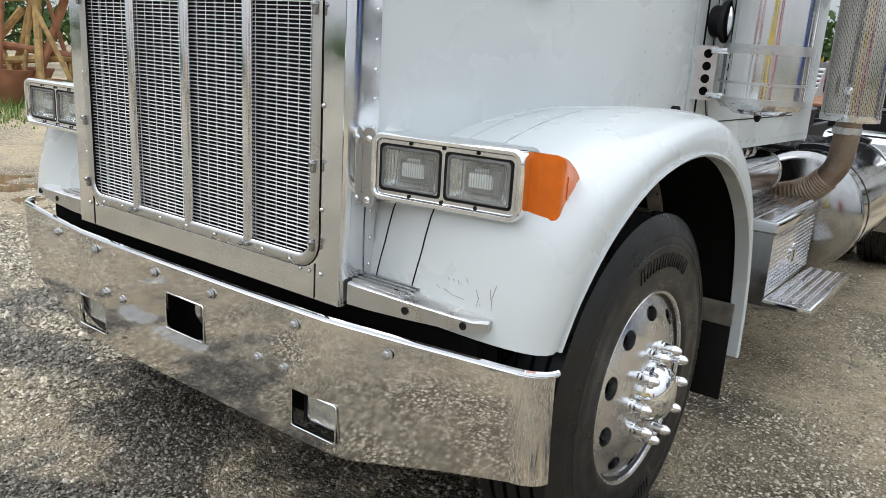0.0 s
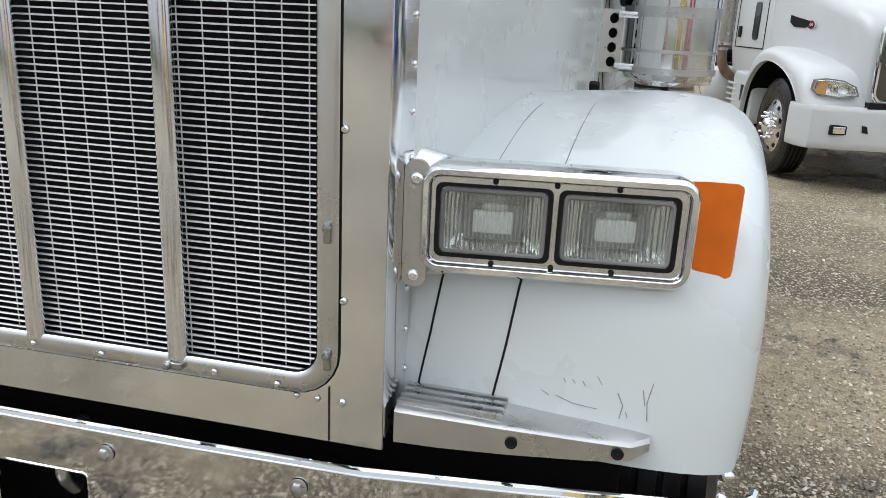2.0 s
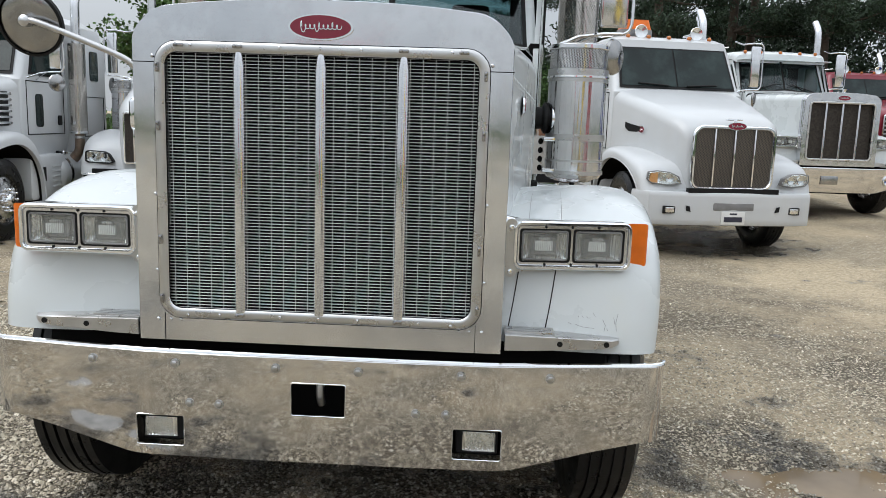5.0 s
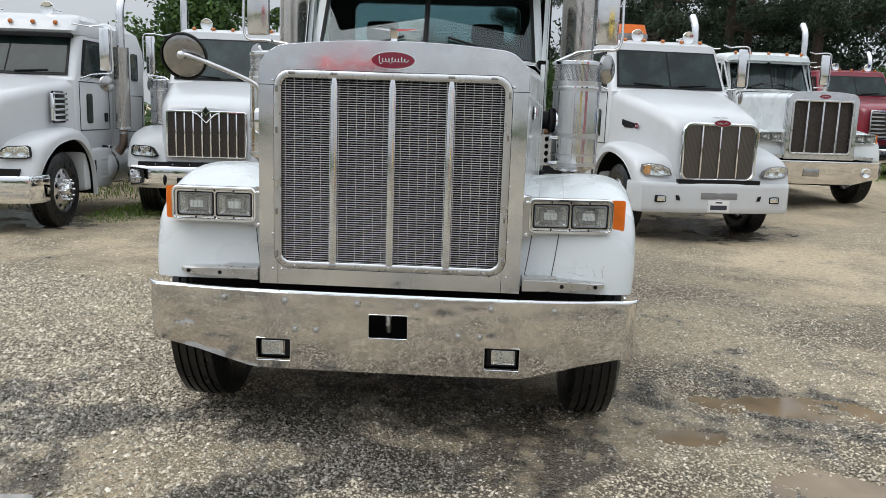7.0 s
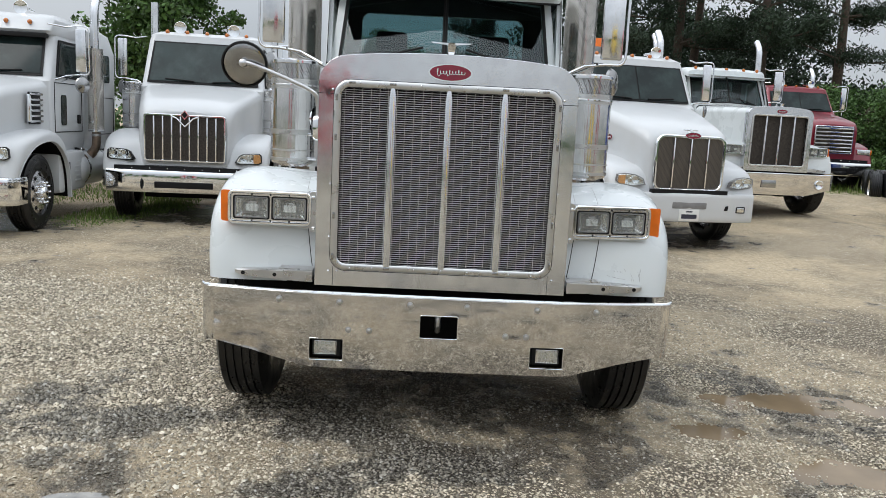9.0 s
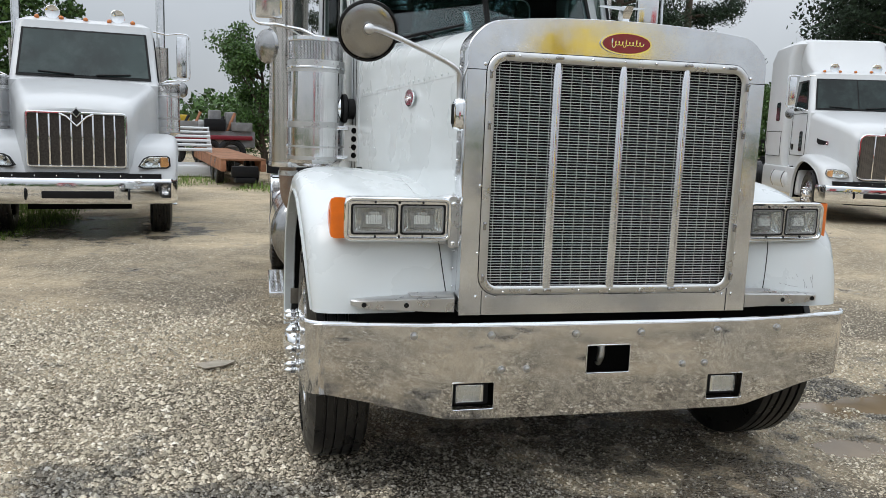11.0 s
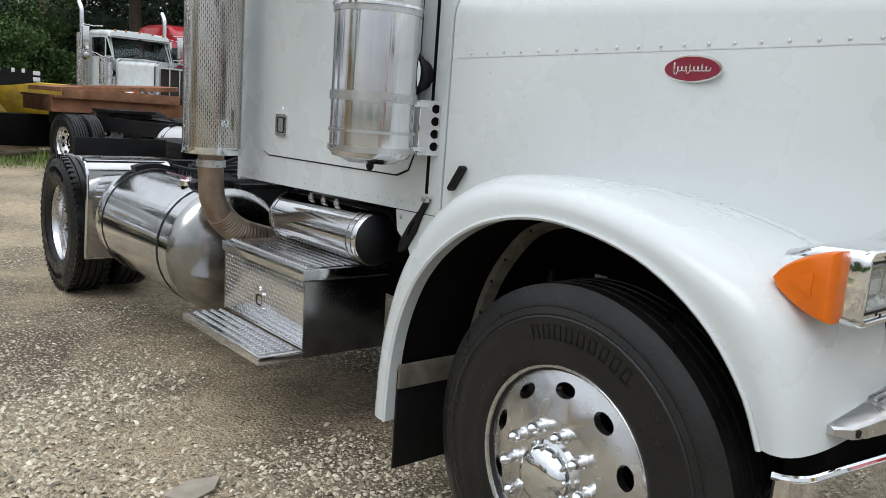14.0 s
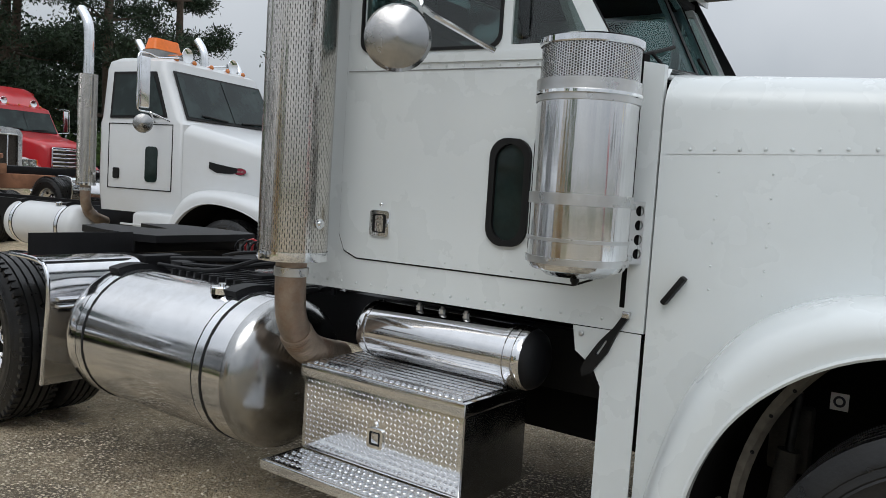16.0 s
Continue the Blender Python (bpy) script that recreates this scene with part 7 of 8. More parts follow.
def ground_mesh():
    xs = sorted(set([round(v, 3) for v in np.linspace(-6.9, 4.2, 180)] + list(np.linspace(-40, 40, 81)) + [-900, -300, -120, -70, 70, 120, 300, 900]))
    ys = sorted(set([round(v, 3) for v in np.linspace(-2.4, 3.0, 120)] + list(np.linspace(-40, 60, 101)) + [-900, -300, -120, -70, 90, 150, 300, 900]))
    vs = [(x, y, ground_z(x, y)) for y in ys for x in xs]
    k = len(xs)
    fs = [(j * k + i, j * k + i + 1, (j + 1) * k + i + 1, (j + 1) * k + i) for j in range(len(ys) - 1) for i in range(k - 1)]
    me = bpy.data.meshes.new("ground")
    me.from_pydata(vs, [], fs)
    for p in me.polygons:
        p.use_smooth = True
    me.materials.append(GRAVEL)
    return me


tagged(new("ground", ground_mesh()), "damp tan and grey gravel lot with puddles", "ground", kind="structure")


def scatter(name, pts, sizes, mat, label, seed, flat=0.85):
    """Many small angular stones in one mesh."""
    rnd = np.random.RandomState(seed)
    base = np.array([(1, 0, 0), (0.35, 0.9, 0.05), (-0.75, 0.6, 0), (-0.8, -0.55, 0.1), (0.3, -0.95, 0), (0.25, 0.1, 0.85), (-0.3, -0.15, 0.75)], float)
    tri = [(0, 1, 5), (1, 2, 6), (1, 6, 5), (2, 3, 6), (3, 4, 6), (4, 5, 6), (4, 0, 5)]
    n = len(pts)
    a = rnd.rand(n) * 6.283
    v = np.repeat(base[None], n, 0) * (1 + 0.5 * (rnd.rand(n, 7, 3) - 0.5))
    v[:, :, 0] *= 1.15
    v[:, :, 1] *= 0.92
    v[:, :, 2] *= flat
    # each stone lies tipped a little its own way
    tx, ty = (rnd.rand(n, 1) - 0.5) * 1.1, (rnd.rand(n, 1) - 0.5) * 1.1
    v[:, :, 2] += v[:, :, 0] * tx + v[:, :, 1] * ty + 0.12
    c, s = np.cos(a)[:, None], np.sin(a)[:, None]
    x, y = v[:, :, 0] * c - v[:, :, 1] * s, v[:, :, 0] * s + v[:, :, 1] * c
    out = np.stack([x, y, v[:, :, 2]], -1) * sizes[:, None, None] + pts[:, None, :]
    f = (np.array(tri)[None] + 7 * np.arange(n)[:, None, None]).reshape(-1, 3)
    me = bpy.data.meshes.new(name)
    me.from_pydata(out.reshape(-1, 3).tolist(), [], f.tolist())
    me.materials.append(mat)
    return tagged(new(name, me), label, "gravel", kind="stuff")


def gravel_points(n, x0, x1, y0, y1, lo, hi, seed):
    rnd = np.random.RandomState(seed)
    p = np.stack([x0 + (x1 - x0) * rnd.rand(n), y0 + (y1 - y0) * rnd.rand(n), np.zeros(n)], -1)
    keep = np.array([noise.noise(Vector((q[0] * 0.55, q[1] * 0.55, 7))) + 0.35 * noise.noise(Vector((q[0] * 2.1, q[1] * 2.1, 1))) > -0.28 + 0.5 * (r - 0.5) for q, r in zip(p, rnd.rand(n))])
    # thinner towards the rim, so that the patch has no edge
    rim = np.minimum(np.minimum(p[:, 0] - x0, x1 - p[:, 0]) / (0.14 * (x1 - x0)), np.minimum(p[:, 1] - y0, y1 - p[:, 1]) / (0.14 * (y1 - y0)))
    p = p[keep & (rim > rnd.rand(n) * 0.9)]
    p[:, 2] = [ground_z(q[0], q[1]) for q in p]
    return p, lo + (hi - lo) * rnd.rand(len(p)) ** 1.7


for args in ((125000, -5.6, 4.2, -3.4, 4.4, 0.0045, 0.012, 1), (46000, -2.6, 2.8, -2.2, 1.8, 0.0035, 0.009, 5), (30000, -7.5, 8.5, -6, 10, 0.005, 0.013, 2), (22000, -4.9, -0.8, -1.6, 4.0, 0.009, 0.019, 3)):
    P, S = gravel_points(*args)
    scatter("gravel", P, S, STONE, "loose pale limestone chippings on the lot", args[-1])


def puddle(cx, cy, a, b, k):
    """A level sheet of water; the dip in the ground gives its shore."""
    me = finish(sheet(ellipse(cx, cy, a * 2.5, b * 2.5, 32), (), -0.03, Matrix.Translation((0, 0, rise(cx, cy) - 0.048 - 0.0015 * k))))
    me.materials.append(CLEAR_WATER if cx < 0 and cx > -3 else MUD_WATER)
    tagged(new("puddle", me), "shallow muddy rain puddle in the gravel", "puddle", kind="structure")


for k, q in enumerate(PUDDLES):
    puddle(*q, k)


# ---------------------------------------------------------------- plants
def leaf_cloud(centres, radii, per, size, seed, droop=0.0, long=1.0, wide=0.32):
    """Leaf quads in clumps; returns vertices and faces."""
    rnd = np.random.RandomState(seed)
    c = np.repeat(np.array(centres, float), per, 0)
    r = np.repeat(np.array(radii, float), per)
    n = len(c)
    d = rnd.normal(size=(n, 3))
    d /= np.linalg.norm(d, axis=1)[:, None]
    d[:, 2] *= 0.7
    p = c + d * (r * rnd.rand(n) ** 0.45)[:, None]
    u = rnd.normal(size=(n, 3))
    u[:, 2] -= droop
    u /= np.linalg.norm(u, axis=1)[:, None]
    w = np.cross(u, rnd.normal(size=(n, 3)))
    w /= np.linalg.norm(w, axis=1)[:, None]
    s = size * (0.6 + 0.8 * rnd.rand(n))[:, None]
    v = np.stack([p, p + u * s * long * 0.5 + w * s * wide, p + u * s * long, p + u * s * long * 0.5 - w * s * wide], 1)
    return v.reshape(-1, 3), (np.arange(4)[None] + 4 * np.arange(n)[:, None])


def cloud_mesh(v, f, mat):
    me = bpy.data.meshes.new("leaves")
    me.from_pydata(v.tolist(), [], f.tolist())
    me.materials.append(mat)
    return me


def limb_points(a, b, rnd, wob):
    a, b = Vector(a), Vector(b)
    return spline([a] + [a.lerp(b, t) + Vector((rnd.uniform(-wob, wob), rnd.uniform(-wob, wob), rnd.uniform(-wob, wob))) for t in (0.35, 0.7)] + [b], 8)


def pine(x, y, h, seed, label="tall dark pine with ragged gaps in its crown", dense=1.0):
    rnd = random.Random(seed)
    T = thing("pine_tree", pose(x, y, 0), label, "tree", "pines behind the yard")
    trunk = limb_points((0, 0, -0.1), (rnd.uniform(-0.4, 0.4), rnd.uniform(-0.4, 0.4), h), rnd, 0.15)
    bm = piped(trunk, [0.30 - 0.26 * i / 8 for i in range(9)], 10)
    cs, rs = [], []
    for i in range(int(26 * dense)):
        t = 0.28 + 0.72 * (i + rnd.random()) / (26 * dense)
        base = trunk[min(8, int(t * 8))]
        a = rnd.random() * 6.283
        reach = (1.0 - 0.72 * t) * h * 0.36 * rnd.uniform(0.6, 1.15)
        tip = base + Vector((math.cos(a) * reach, math.sin(a) * reach, reach * rnd.uniform(-0.05, 0.35)))
        pts = limb_points(base, tip, rnd, 0.12)
        tube(bm, pts, [0.06 - 0.05 * k / 8 for k in range(9)], 5)
        for k in (4, 5, 6, 7, 8):
            for _ in range(2):
                cs.append(pts[k] + Vector((rnd.uniform(-.35, .35), rnd.uniform(-.35, .35), rnd.uniform(-.1, .3))))
                rs.append(rnd.uniform(0.35, 0.8))
    part("trunk", bm, BARK, T, "rough brown trunk and limbs")
    v, f = leaf_cloud(cs, rs, int(115 * dense), 0.15, seed, -0.2, 1.15, 0.17)
    part("crown", cloud_mesh(v, f, NEEDLE), NEEDLE, T, "clumps of dark needles")


def broadleaf(x, y, h, spread, seed, label="leafy green tree at the lot's edge", name="tree", per=110, size=0.14):
    rnd = random.Random(seed)
    T = thing(name, pose(x, y, 0), label, "tree" if name == "tree" else "bush", "trees round the yard")
    trunk = limb_points((0, 0, -0.1), (rnd.uniform(-0.3, 0.3), rnd.uniform(-0.3, 0.3), h * 0.75), rnd, 0.15)
    bm = piped(trunk, [h * 0.028 * (1 - 0.8 * i / 8) for i in range(9)], 8)
    cs, rs = [], []
    for i in range(30):
        t = 0.15 + 0.85 * rnd.random()
        base = trunk[min(8, int(t * 8))]
        a = rnd.random() * 6.283
        reach = spread * rnd.uniform(0.35, 1.0) * math.sin(0.5 + 2.3 * t * 0.9)
        tip = Vector((math.cos(a) * reach, math.sin(a) * reach, h * (0.12 + 0.85 * t) * rnd.uniform(0.85, 1.05)))
        pts = limb_points(base, tip, rnd, 0.15)
        tube(bm, pts, [h * 0.009 * (1 - 0.85 * k / 8) for k in range(9)], 5)
        for k in (4, 6, 7, 8):
            cs.append(pts[k] + Vector((rnd.uniform(-.3, .3), rnd.uniform(-.3, .3), rnd.uniform(-.2, .3))))
            rs.append(rnd.uniform(0.45, 0.95) * spread / 3.2)
    part("trunk", bm, BARK, T)
    v, f = leaf_cloud(cs, rs, per, size, seed)
    part("crown", cloud_mesh(v, f, LEAF), LEAF, T, "uneven crown of small green leaves")


def grass_patch(cells, n, seed, h=0.28, label="rough green grass and weeds"):
    """cells: (cx, cy, rx, ry) ellipses."""
    rnd = np.random.RandomState(seed)
    vs, fs = [], []
    for cx, cy, rx, ry in cells:
        k = int(n * rx * ry)
        a, r = rnd.rand(k) * 6.283, np.sqrt(rnd.rand(k))
        x, y = cx + rx * r * np.cos(a), cy + ry * r * np.sin(a)
        hh = h * (0.4 + 0.9 * rnd.rand(k)) * (1.15 - r)
        t = rnd.rand(k) * 6.283
        for i in range(k):
            dx, dy = math.cos(t[i]), math.sin(t[i])
            b, z0 = len(vs), rise(x[i], y[i]) - 0.04
            vs += [(x[i] - 0.012 * dy, y[i] + 0.012 * dx, z0), (x[i] + 0.012 * dy, y[i] - 0.012 * dx, z0), (x[i] + dx * hh[i] * 0.4, y[i] + dy * hh[i] * 0.4, z0 + hh[i])]
            fs.append((b, b + 1, b + 2))
    me = bpy.data.meshes.new("grass")
    me.from_pydata(vs, [], fs)
    me.materials.append(GRASS)
    tagged(new("grass", me), label, "grass", kind="stuff")


# ---------------------------------------------------------------- the place
long_nose_truck(pose(0, 0, 0, 0, 0, 1.0), "white long-hood semi truck with chrome bumper, main subject", main=True)
# hood mirror and chrome side lamp on the passenger side of the grille shell
hm = bpy.data.objects["semi_truck"]
fm = part("hood_mirror", turned([(0, 0.0), (0.10, 0.004), (0.112, 0.012), (0.105, 0.018), (0.06, 0.022), (0, 0.024)], Matrix.Translation((-1.045, 0.07, 1.945)) @ Matrix.Rotation(radians(108), 4, "X"), 36), TANK_HEAD, hm, "round convex mirror on a hood arm")
part("mirror_rim", turned([(0.108, 0.0), (0.117, 0.002), (0.117, 0.018), (0.108, 0.022)], Matrix.Translation((-1.045, 0.07, 1.945)) @ Matrix.Rotation(radians(108), 4, "X"), 36), RUBBER, fm)
part("mirror_arm", piped(spline([(-1.045, 0.03, 1.95), (-0.98, 0.02, 1.935), (-0.78, 0.04, 1.86), (-0.69, 0.06, 1.815), (-0.672, 0.07, 1.77), (-0.672, 0.07, 1.68)], 24), 0.011, 10), CAST, fm)
part("mirror_hub", turned([(0.02, 0), (0.02, 0.03), (0.012, 0.036), (0, 0.037)], Matrix.Translation((-1.045, 0.045, 1.945)) @ Matrix.Rotation(radians(90), 4, "X"), 14), CAST, fm)
lamp = part("side_lamp", loft(bmesh.new(), [[(x, y, z) for y, z in rounded(0.035 + g, 0.105 - g, 1.575 + g, 1.705 - g, 0.025, 4)] for x, g in ((-0.655, 0.0), (-0.672, 0.0), (-0.69, 0.006), (-0.696, 0.016))]), CHROME, hm, "small ribbed chrome side marker lamp")
for k in range(3):
    part("lamp_slot", boxed(-0.6985, -0.692, 0.052 + 0.014 * k, 0.058 + 0.014 * k, 1.6, 1.68, bevel=0.0015), RUBBER, lamp)

long_nose_truck(row(6.35, 10.9, 8), "white long-hood truck with mesh grille, parked in the row", "parked trucks")
yard_truck(row(3.72, 7.65, 12), "white aerodynamic truck with amber roof beacon and painted bumper", WHITE_B, hood=(0.66, 1.0, 1.68, 2.16), gr=(0.55, 0.87, 1.66), roof=3.0, grille="mesh", bumper="paint", lights="swept", beacon=True, plate=True, stacks=(-1, 1), axle=1.05, round_nose=0.3, wheelbase=7.0, tandem=False, tank_back=0.95, tank_paint=WHITE_B, swoosh=True, fairing=0.66)
yard_truck(row(-3.88, 7.9, 8.5) @ Matrix.Scale(1.02, 4), "white tractor with barred grille and diamond emblem", WHITE_B, hood=(0.66, 0.98, 1.7, 2.07), gr=(0.57, 0.93, 1.6), grille="bars", lights="swept", straight_stack=True, stacks=(-1, 1), axle=0.95, cleaners=True, roof=3.0, glazing=GREEN_GLASS, split=False, square_lamps=True, signal=1, bumper_z=(0.455, 0.785))
yard_truck(row(-6.55, 5.7, 5), "white sleeper truck with chrome bumper beside weeds", WHITE_B, hood=(0.7, 1.0, 1.75, 2.05), gr=(0.5, 0.9, 1.65), grille="slats", lights="swept", sleeper=1.15, sleeper_z=3.0, axle=1.0, wheelbase=5.4, length=1.6, roof=2.85, signal=0, vent=True, cap=0.16, fairing=0.95, square_lamps=True, lamp_up=0.06, stack_at=(1.25, 2.95), stacks=(1,), tank_paint=WHITE_B)
yard_truck(row(10.55, 10.45, -20), "white aerodynamic sleeper truck parked at an angle", WHITE_B, hood=(0.64, 1.0, 1.85, 2.28), gr=(0.55, 0.9, 1.78), roof=3.2, grille="mesh", lights="swept", sleeper=1.7, sleeper_z=4.0, axle=1.15, wheelbase=6.1, round_nose=0.3, swoosh=True, fairing=3.0, tank_paint=WHITE_B)
yard_truck(row(11.3, 18.7, 4) @ Matrix.Scale(1.08, 4), "dark red truck with slatted chrome grille", DARK_RED, hood=(0.7, 1.0, 1.8, 2.1), gr=(0.52, 1.0, 1.7), grille="slats", lights="rect", axle=1.0)
long_nose_truck(row(5.0, 20.5, 8), "white long-hood truck parked behind a trailer", "parked trucks")
yard_truck(row(7.6, 22.0, 8), "bright red sleeper truck in the back row", RED, hood=(0.68, 1.0, 1.75, 2.05), gr=(0.5, 0.9, 1.65), grille="slats", sleeper=1.5, sleeper_z=3.4, axle=1.0, wheelbase=5.6)

yard_truck(row(14.0, 8.0, -28), "blue sleeper truck with bright tanks beside the angled one", BLUE, hood=(0.68, 1.0, 1.75, 2.05), gr=(0.5, 0.9, 1.65), grille="slats", sleeper=1.5, sleeper_z=3.9, axle=1.0, wheelbase=5.6)
# the row across the drive, mirrored in the grille shell
yard_truck(row(-3.4, -17.5, 180), "red truck with chrome grille across the drive", RED, "trucks across the drive", hood=(0.68, 1.0, 1.75, 2.05), gr=(0.5, 0.9, 1.65), grille="slats", sleeper=1.5, sleeper_z=3.4, axle=1.0, wheelbase=5.6)
yard_truck(row(5.5, -8.5, 180), "yellow truck with tall sleeper across the drive", YELLOW_PAINT, "trucks across the drive", hood=(0.68, 1.0, 1.75, 2.05), gr=(0.5, 0.9, 1.65), grille="slats", sleeper=1.5, sleeper_z=3.8, axle=1.0, wheelbase=5.6)
yard_truck(row(8.2, -6.6, 225), "red truck with tall sleeper across the drive", RED, "trucks across the drive", hood=(0.68, 1.0, 1.75, 2.05), gr=(0.5, 0.9, 1.65), grille="slats", sleeper=1.5, sleeper_z=3.8, axle=1.0, wheelbase=5.6)


# ---------------------------------------------------------------- trailers and yard clutter
def trailer_wheels(T, xs, y, side, z=0.5):
    for x in xs:
        w = part("wheel", shared(("twheel",), rim_mesh(-0.05), GREY), GREY, T, m=Matrix.Translation((x, y, z)) @ Matrix.Rotation(radians(90 * side), 4, "X"))
        part("tyre", shared(("tyre", 0.28, 0.5, True), tyre_mesh(0.28, 0.5, False), TYRE), TYRE, w)


def plank_deck(T, x0, x1, y0, y1, z, mat, n):
    for i in range(n):
        a = y0 + (y1 - y0) * i / n
        part("plank", boxed(x0, x1, a + 0.006, a + (y1 - y0) / n - 0.006, z, z + 0.05, bevel=0.004), mat, T)


T = thing("gooseneck_trailer", pose(2.5, 18.2, rise(2.5, 18.2), 0, 0, 4), "rusty gooseneck lowboy trailer with tandem wheels", "trailer", "trailers")
part("main_beam", boxed(-1.5, 2.3, -1.0, 1.0, 0.85, 1.14, bevel=0.02), RUST, T)
plank_deck(T, -1.5, -1.3, -1.15, 1.15, 1.14, DECK, 9)
gn = part("gooseneck", sheet([(-1.35, -1.1), (1.1, -1.1), (1.35, -0.7), (1.35, 0.7), (1.1, 1.1), (-1.35, 1.1)], [rounded(-0.75, 0.75, -0.75, -0.1, 0.05, 3), rounded(-0.75, 0.75, 0.15, 0.75, 0.05, 3)], 0.09, Matrix.Translation((0, 0, 1.36)) @ Matrix.Rotation(radians(-4), 4, "Y")), RUST, T, "rusty raised gooseneck plate")
part("neck_skirt", boxed(-1.3, 1.2, -1.12, -1.04, 1.14, 1.34, bevel=0.01), DECK, gn)
part("neck_beam", boxed(1.1, 2.9, -0.7, 0.7, 1.12, 1.3, bevel=0.03), BLACK, T)
trailer_wheels(T, (-0.42, 0.55), -1.15, 1, 0.47)
trailer_wheels(T, (-0.42, 0.55), 1.15, -1, 0.47)

T = thing("lowboy_trailer", pose(-0.7, 17.0, 0), "black steel lowboy with raised gooseneck deck", "trailer", "trailers")
bm = bmesh.new()
loft(bm, [[(-0.72, 0.0, 0.12), (0.55, 0.0, 0.12), (0.72, 0.0, 1.2), (0.72, 0.0, 1.38), (-0.74, 0.0, 1.38)], [(-0.72, 1.4, 0.12), (0.55, 1.4, 0.12), (0.72, 1.4, 1.2), (0.72, 1.4, 1.38), (-0.74, 1.4, 1.38)]])
part("neck_frame", bm, BLACK, T, "black upright neck frame")
for x, z0, z1 in ((-0.5, 0.25, 0.6), (0.1, 0.25, 0.6), (-0.2, 0.75, 1.1)):
    part("rib", boxed(x - 0.18, x + 0.18, -0.05, 0.0, z0, z1, bevel=0.02), BLACK, T)
part("step_bar", boxed(-0.6, 0.45, -0.07, -0.01, 0.66, 0.71, bevel=0.01), GREY, T)
nk = part("neck_deck", loft(bmesh.new(), [[(-0.7, -0.2, 1.42), (0.2, -0.2, 1.42), (1.0, -0.2, 1.5), (1.55, -0.2, 1.6), (1.55, -0.2, 1.8), (-0.7, -0.2, 1.84)], [(-0.7, 2.6, 1.42), (0.2, 2.6, 1.42), (1.0, 2.6, 1.5), (1.55, 2.6, 1.6), (1.55, 2.6, 1.8), (-0.7, 2.6, 1.84)]]), BLACK, T, "black upper deck")
for i in range(8):
    part("rib", boxed(-0.6 + 0.12 * i, -0.55 + 0.12 * i, -0.23, -0.2, 1.55, 1.8, bevel=0.006), GREY, nk)
for x, z, w in ((0.42, 1.6, 0.13), (0.42, 1.72, 0.13), (1.38, 1.6, 0.13), (1.38, 1.72, 0.13), (0.75, 1.75, 0.06), (1.0, 1.75, 0.06), (1.18, 1.75, 0.06)):
    part("reflector", boxed(x, x + w, -0.22, -0.2, z, z + 0.08, bevel=0.006), PLATE, nk)
part("low_beam", boxed(-0.7, 0.7, 1.4, 9, 0.35, 0.7, bevel=0.02), BLACK, T)

T = thing("flat_trailer", pose(-2.1, 17.0, 0, 0, 0, 10), "flat equipment trailer with worn planked deck", "trailer", "trailers")
part("front_bumper", boxed(-0.32, 0.32, -0.1, 0.15, 0.22, 0.5, bevel=0.03), BLACK, T)
part("coupler", boxed(-0.25, 0.25, -0.2, 0.2, 0.1, 0.22, bevel=0.02), BLACK, T)
part("side_beam", boxed(-0.55, -0.42, 0.2, 9, 0.35, 0.62, bevel=0.02), RUST, T)
part("side_beam", boxed(0.42, 0.55, 0.2, 9, 0.35, 0.62, bevel=0.02), RUST, T)
plank_deck(T, -0.55, 0.55, 0.2, 9, 0.62, DECK, 30)
for k in (1.5, 2.5, 6.5, 7.6):
    for s in (-1, 1):
        w = part("wheel", shared(("twheel",), rim_mesh(-0.05), GREY), GREY, T, m=Matrix.Translation((s * 0.45, k, 0.32)) @ Matrix.Rotation(radians(90 * s), 4, "Y") @ Matrix.Diagonal((0.7, 0.7, 0.7, 1)))
        part("tyre", shared(("tyre", 0.28, 0.5, True), tyre_mesh(0.28, 0.5, False), TYRE), TYRE, w)

T = thing("dump_trailer", pose(-4.6, 26, 0, 0, 0, 10), "grey trailer loaded with red steel parts", "trailer", "trailers")
part("bed", boxed(-2.4, 2.4, -1.1, 1.1, 0.7, 1.25, bevel=0.03), GREY, T)
for i in range(5):
    part("red_beam", boxed(-2.0 + 0.9 * i, -1.3 + 0.9 * i, -1.2, -0.9, 1.25, 1.55 + 0.1 * (i % 2), bevel=0.03), BLACK if i % 2 else GREY, T)
part("tail_light_bar", boxed(-2.3, 2.3, -1.22, -1.12, 0.95, 1.1, bevel=0.02), DARK_RED, T)
trailer_wheels(T, (-1.4, -0.4, 0.8, 1.6), -1.0, 1)
for x0, x1, z1, m in ((-2.35, -1.75, 2.0, GREY), (-0.2, 0.25, 1.75, YELLOW), (0.9, 1.3, 1.95, GREY), (1.45, 1.8, 1.9, GREY), (0.35, 0.75, 1.6, WHITE_B)):
    part("load_box", boxed(x0, x1, -0.8, -0.2, 1.25, z1, bevel=0.08), m, T)
for k in range(9):
    part("strut", piped([(-1.6 + 0.38 * k, -1.05, 1.2), (-1.3 + 0.38 * k, -0.9, 1.62 + 0.12 * (k % 3))], 0.05, 6), (DARK_RED, BLACK, RUST)[k % 3], T)
T = thing("yellow_machine", pose(1.35, 20.6, 0, 0, 0, 5), "faded yellow loader arm and body", "machine")
part("body", boxed(-0.9, 1.1, -0.7, 0.9, 0.5, 1.6, bevel=0.08), YELLOW, T)
part("arm", boxed(-1.1, -0.8, -1.6, 0.6, 0.9, 1.25, bevel=0.04, m=Matrix.Rotation(radians(18), 4, "X")), YELLOW, T)
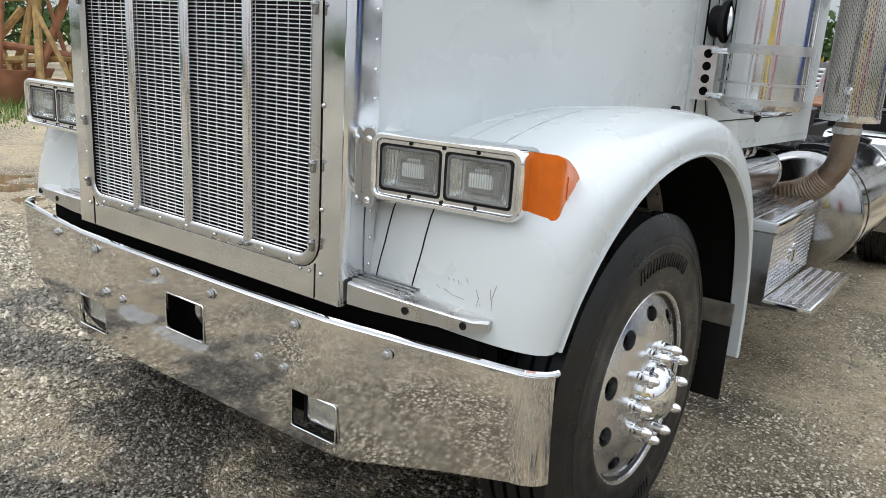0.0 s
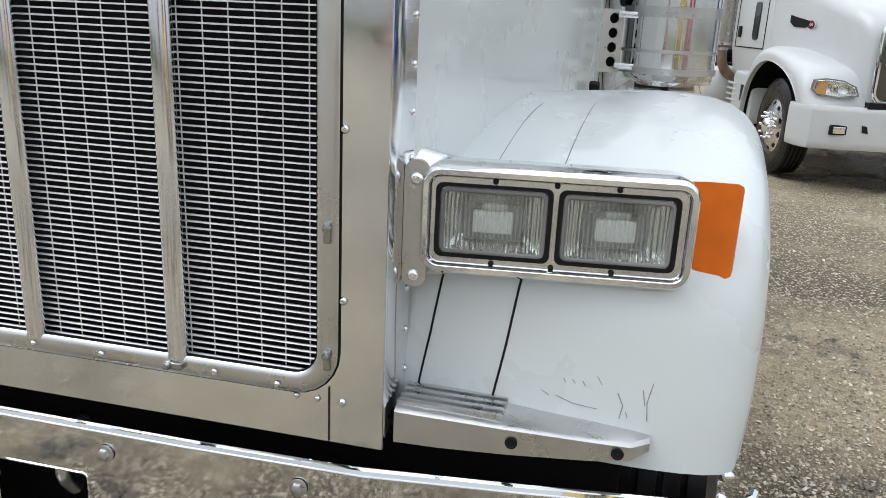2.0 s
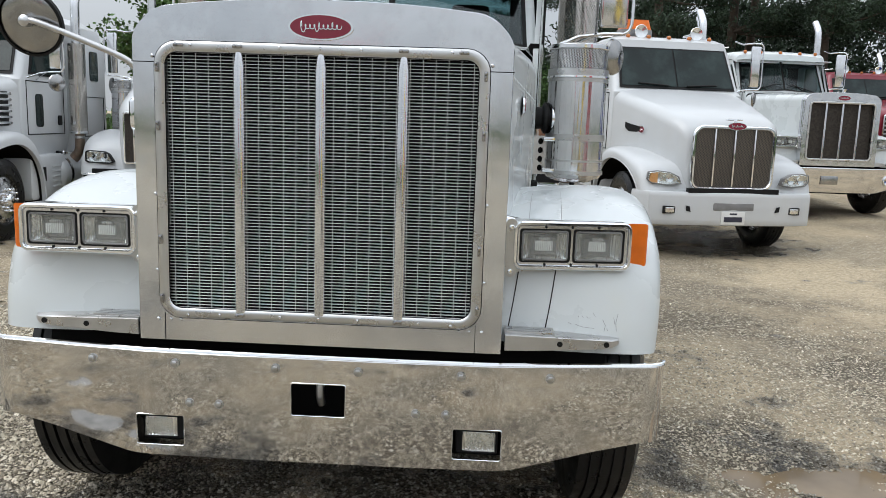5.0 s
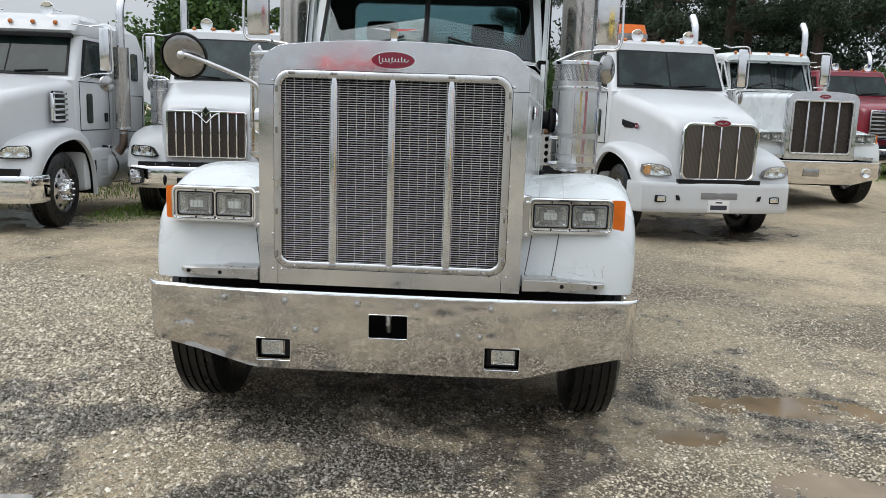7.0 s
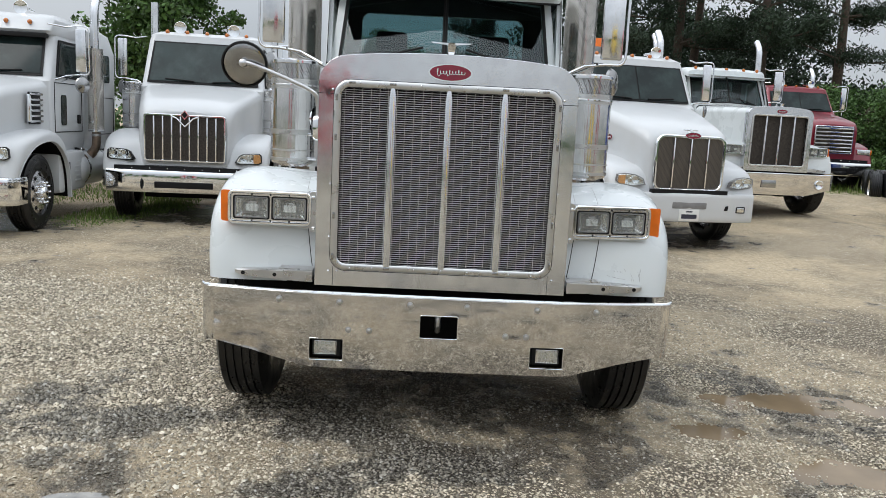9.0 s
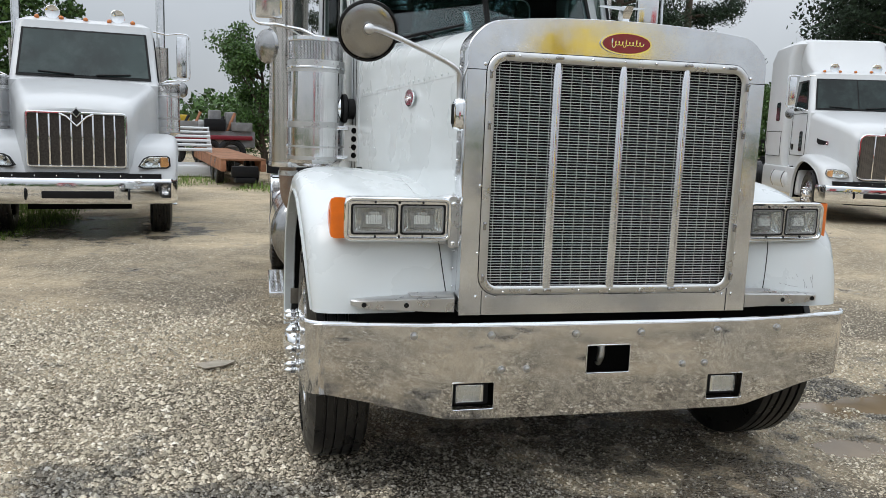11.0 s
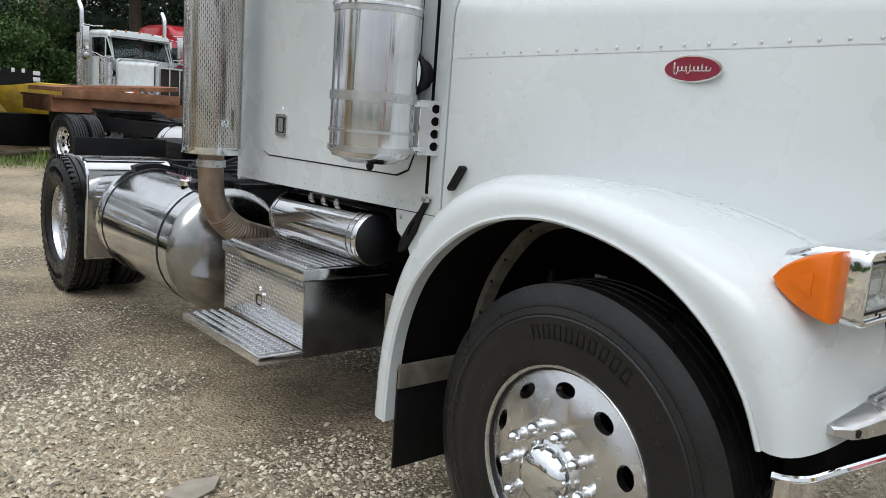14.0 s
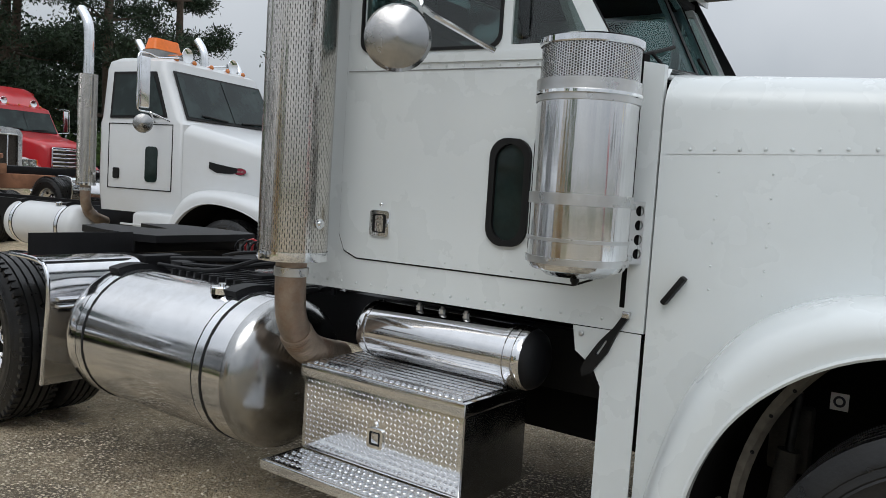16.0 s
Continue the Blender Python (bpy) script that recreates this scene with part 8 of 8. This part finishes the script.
part("bucket", boxed(-1.3, 0.2, -2.0, -1.5, 0.2, 0.9, bevel=0.05), BLACK, T)

T = thing("rail_rack", pose(-3.9, 20.5, 0, 0, 0, 8), "stack of white tubular steel frames", "rack")
for i in range(6):
    part("rail", piped([(-0.7, 0.3 * i, 0.1), (-0.7, 0.3 * i, 0.75 + 0.12 * i), (0.75, 0.3 * i, 0.75 + 0.12 * i), (0.75, 0.3 * i, 0.1)], 0.05, 8), WHITE_B, T)
part("base_plate", boxed(-0.8, 0.8, -0.3, 1.8, 0.0, 0.3, bevel=0.03), WHITE_B, T)

part("body", sheet([(-1.9, 2.16), (-1.83, 2.05), (-1.71, 2.1), (-1.64, 2.2), (-1.77, 2.22)], (), 0.006, Matrix.Translation((0, 0, 0.006))), CARD, thing("scrap_board", pose(0, 0, -0.016), "flat tan scrap of card on the gravel", "scrap"))

T = thing("timber_rack", pose(-12.2, 5.6, 0, 0, 0, 35), "rusty frame with leaning yellow timbers in weeds", "timber")
rr = random.Random(4)
for i in range(30):
    x = -2.2 + 0.16 * i + rr.uniform(-0.1, 0.1)
    top = rr.uniform(1.4, 3.6)
    part("post", piped([(x, rr.uniform(-0.5, 0.5), -0.05), (x + rr.uniform(-1.3, 1.3), rr.uniform(-0.3, 0.6), top)], rr.uniform(0.035, 0.08), 8), TIMBER if i % 4 else RUST, T)
for z in (0.6, 1.1, 1.7, 2.4):
    part("cross_beam", piped([(-2.2, 0.1, z), (2.5, 0.0, z + rr.uniform(-0.6, 0.6))], 0.07, 8), RUST if z == 1.1 else TIMBER, T)
part("tub", loft(bmesh.new(), [plan(0.55, -0.5, 0.3, 0.0, 0.2), plan(0.75, -0.7, 0.5, 0.6, 0.2), plan(0.7, -0.65, 0.45, 0.6, 0.2), plan(0.5, -0.45, 0.25, 0.12, 0.2)]), RUST, T, "rusty steel tub", Matrix.Translation((-1.0, 0, 0)))

T = thing("far_trailer", pose(19, 29, rise(19, 29), 0, 0, 20), "long black flatbed at the wood's edge", "trailer", "trailers")
part("deck", boxed(-4.5, 4.5, -1.2, 1.2, 0.9, 1.3, bevel=0.03), BLACK, T)
trailer_wheels(T, (-3.4, -2.2, 2.6), -1.0, 1)

# ---------------------------------------------------------------- woods and weeds
for i, (x, y, h) in enumerate(((7.2, 31, 13), (10.5, 33, 15), (14, 31, 14), (17.5, 32, 14), (4.5, 34, 14), (12.2, 36, 16), (1.5, 39, 12), (29, 31, 13), (32, 26, 13), (35, 21, 13), (33, 32, 14))):
    pine(x, y, h, 100 + i)
for i, (x, y, h, s) in enumerate(((-12.2, 30, 10.5, 3.4), (-1.7, 29, 5.4, 2.5), (1.2, 31, 4.4, 2.6), (3.6, 33, 5.0, 3.0), (-25, 24, 6, 3), (22, 30, 4.6, 3.4), (27, 27, 4.6, 3.4), (-24, 9, 6, 3.2), (-27, 3, 7, 3.6), (17, 28, 4.2, 3.0), (14.5, 28, 3.6, 2.6))):
    broadleaf(x, y, h, s, 200 + i, per=230 if i == 0 else 60 if abs(x) > 20 else 165, size=0.2 if i == 0 or abs(x) > 20 else 0.115)


def woods():
    """Dense undergrowth in a belt round the yard, low on the open side, with tall pines on the other."""
    rnd = random.Random(77)
    cs, rs = [], []
    for k in range(1100):
        b = rnd.uniform(-180, 180)
        r = rnd.uniform(36, 50)
        x, y = r * math.sin(radians(b)), r * math.cos(radians(b))
        top = 1.6 if -70 < b < -12 else 3.2 if -12 <= b < 14 else 3.6 if 0 < b < 60 else 1.5
        cs.append((x, y, rnd.uniform(0.1, 1.0) * top))
        rs.append(rnd.uniform(0.9, 1.7) * (0.6 if top < 2 else 1))
    v, f = leaf_cloud(cs, rs, 95, 0.32, 78)
    tagged(new("woods", cloud_mesh(v, f, LEAF)), "dense green undergrowth round the yard", "woods", kind="stuff")
    cs, rs = [], []
    for k in range(520):
        b = rnd.choice((rnd.uniform(6, 32), rnd.uniform(38, 62)))
        r = rnd.uniform(42, 54)
        cs.append((r * math.sin(radians(b)), r * math.cos(radians(b)), rnd.uniform(1, 9.0 if b < 26 else 4.0 if b < 36 else 10.0)))
        rs.append(rnd.uniform(1.3, 2.3))
    v, f = leaf_cloud(cs, rs, 300, 0.27, 79, -0.2, 1.0, 0.26)
    tagged(new("woods", cloud_mesh(v, f, NEEDLE)), "tall dark pine woods behind the yard", "woods", kind="stuff")


woods()
grass_patch([(-6.0, 13, 1.8, 3), (-1.3, 16.6, 1.2, 1.0), (0.9, 16.8, 2.2, 1.2), (-12.8, 5, 3.8, 3.5), (13, 20, 5, 3), (-9, 10, 2.5, 3), (18, 25, 6, 4), (-5.5, 19, 3, 3), (-5.3, 11.0, 0.8, 1.5)], 420, 9)
grass_patch([(-5.3, 8.6, 0.7, 1.5), (-4.9, 9.8, 0.6, 1.2), (-8.6, 7.5, 1.2, 2.2)], 1500, 10, 0.13, "short damp green grass between the parked trucks")
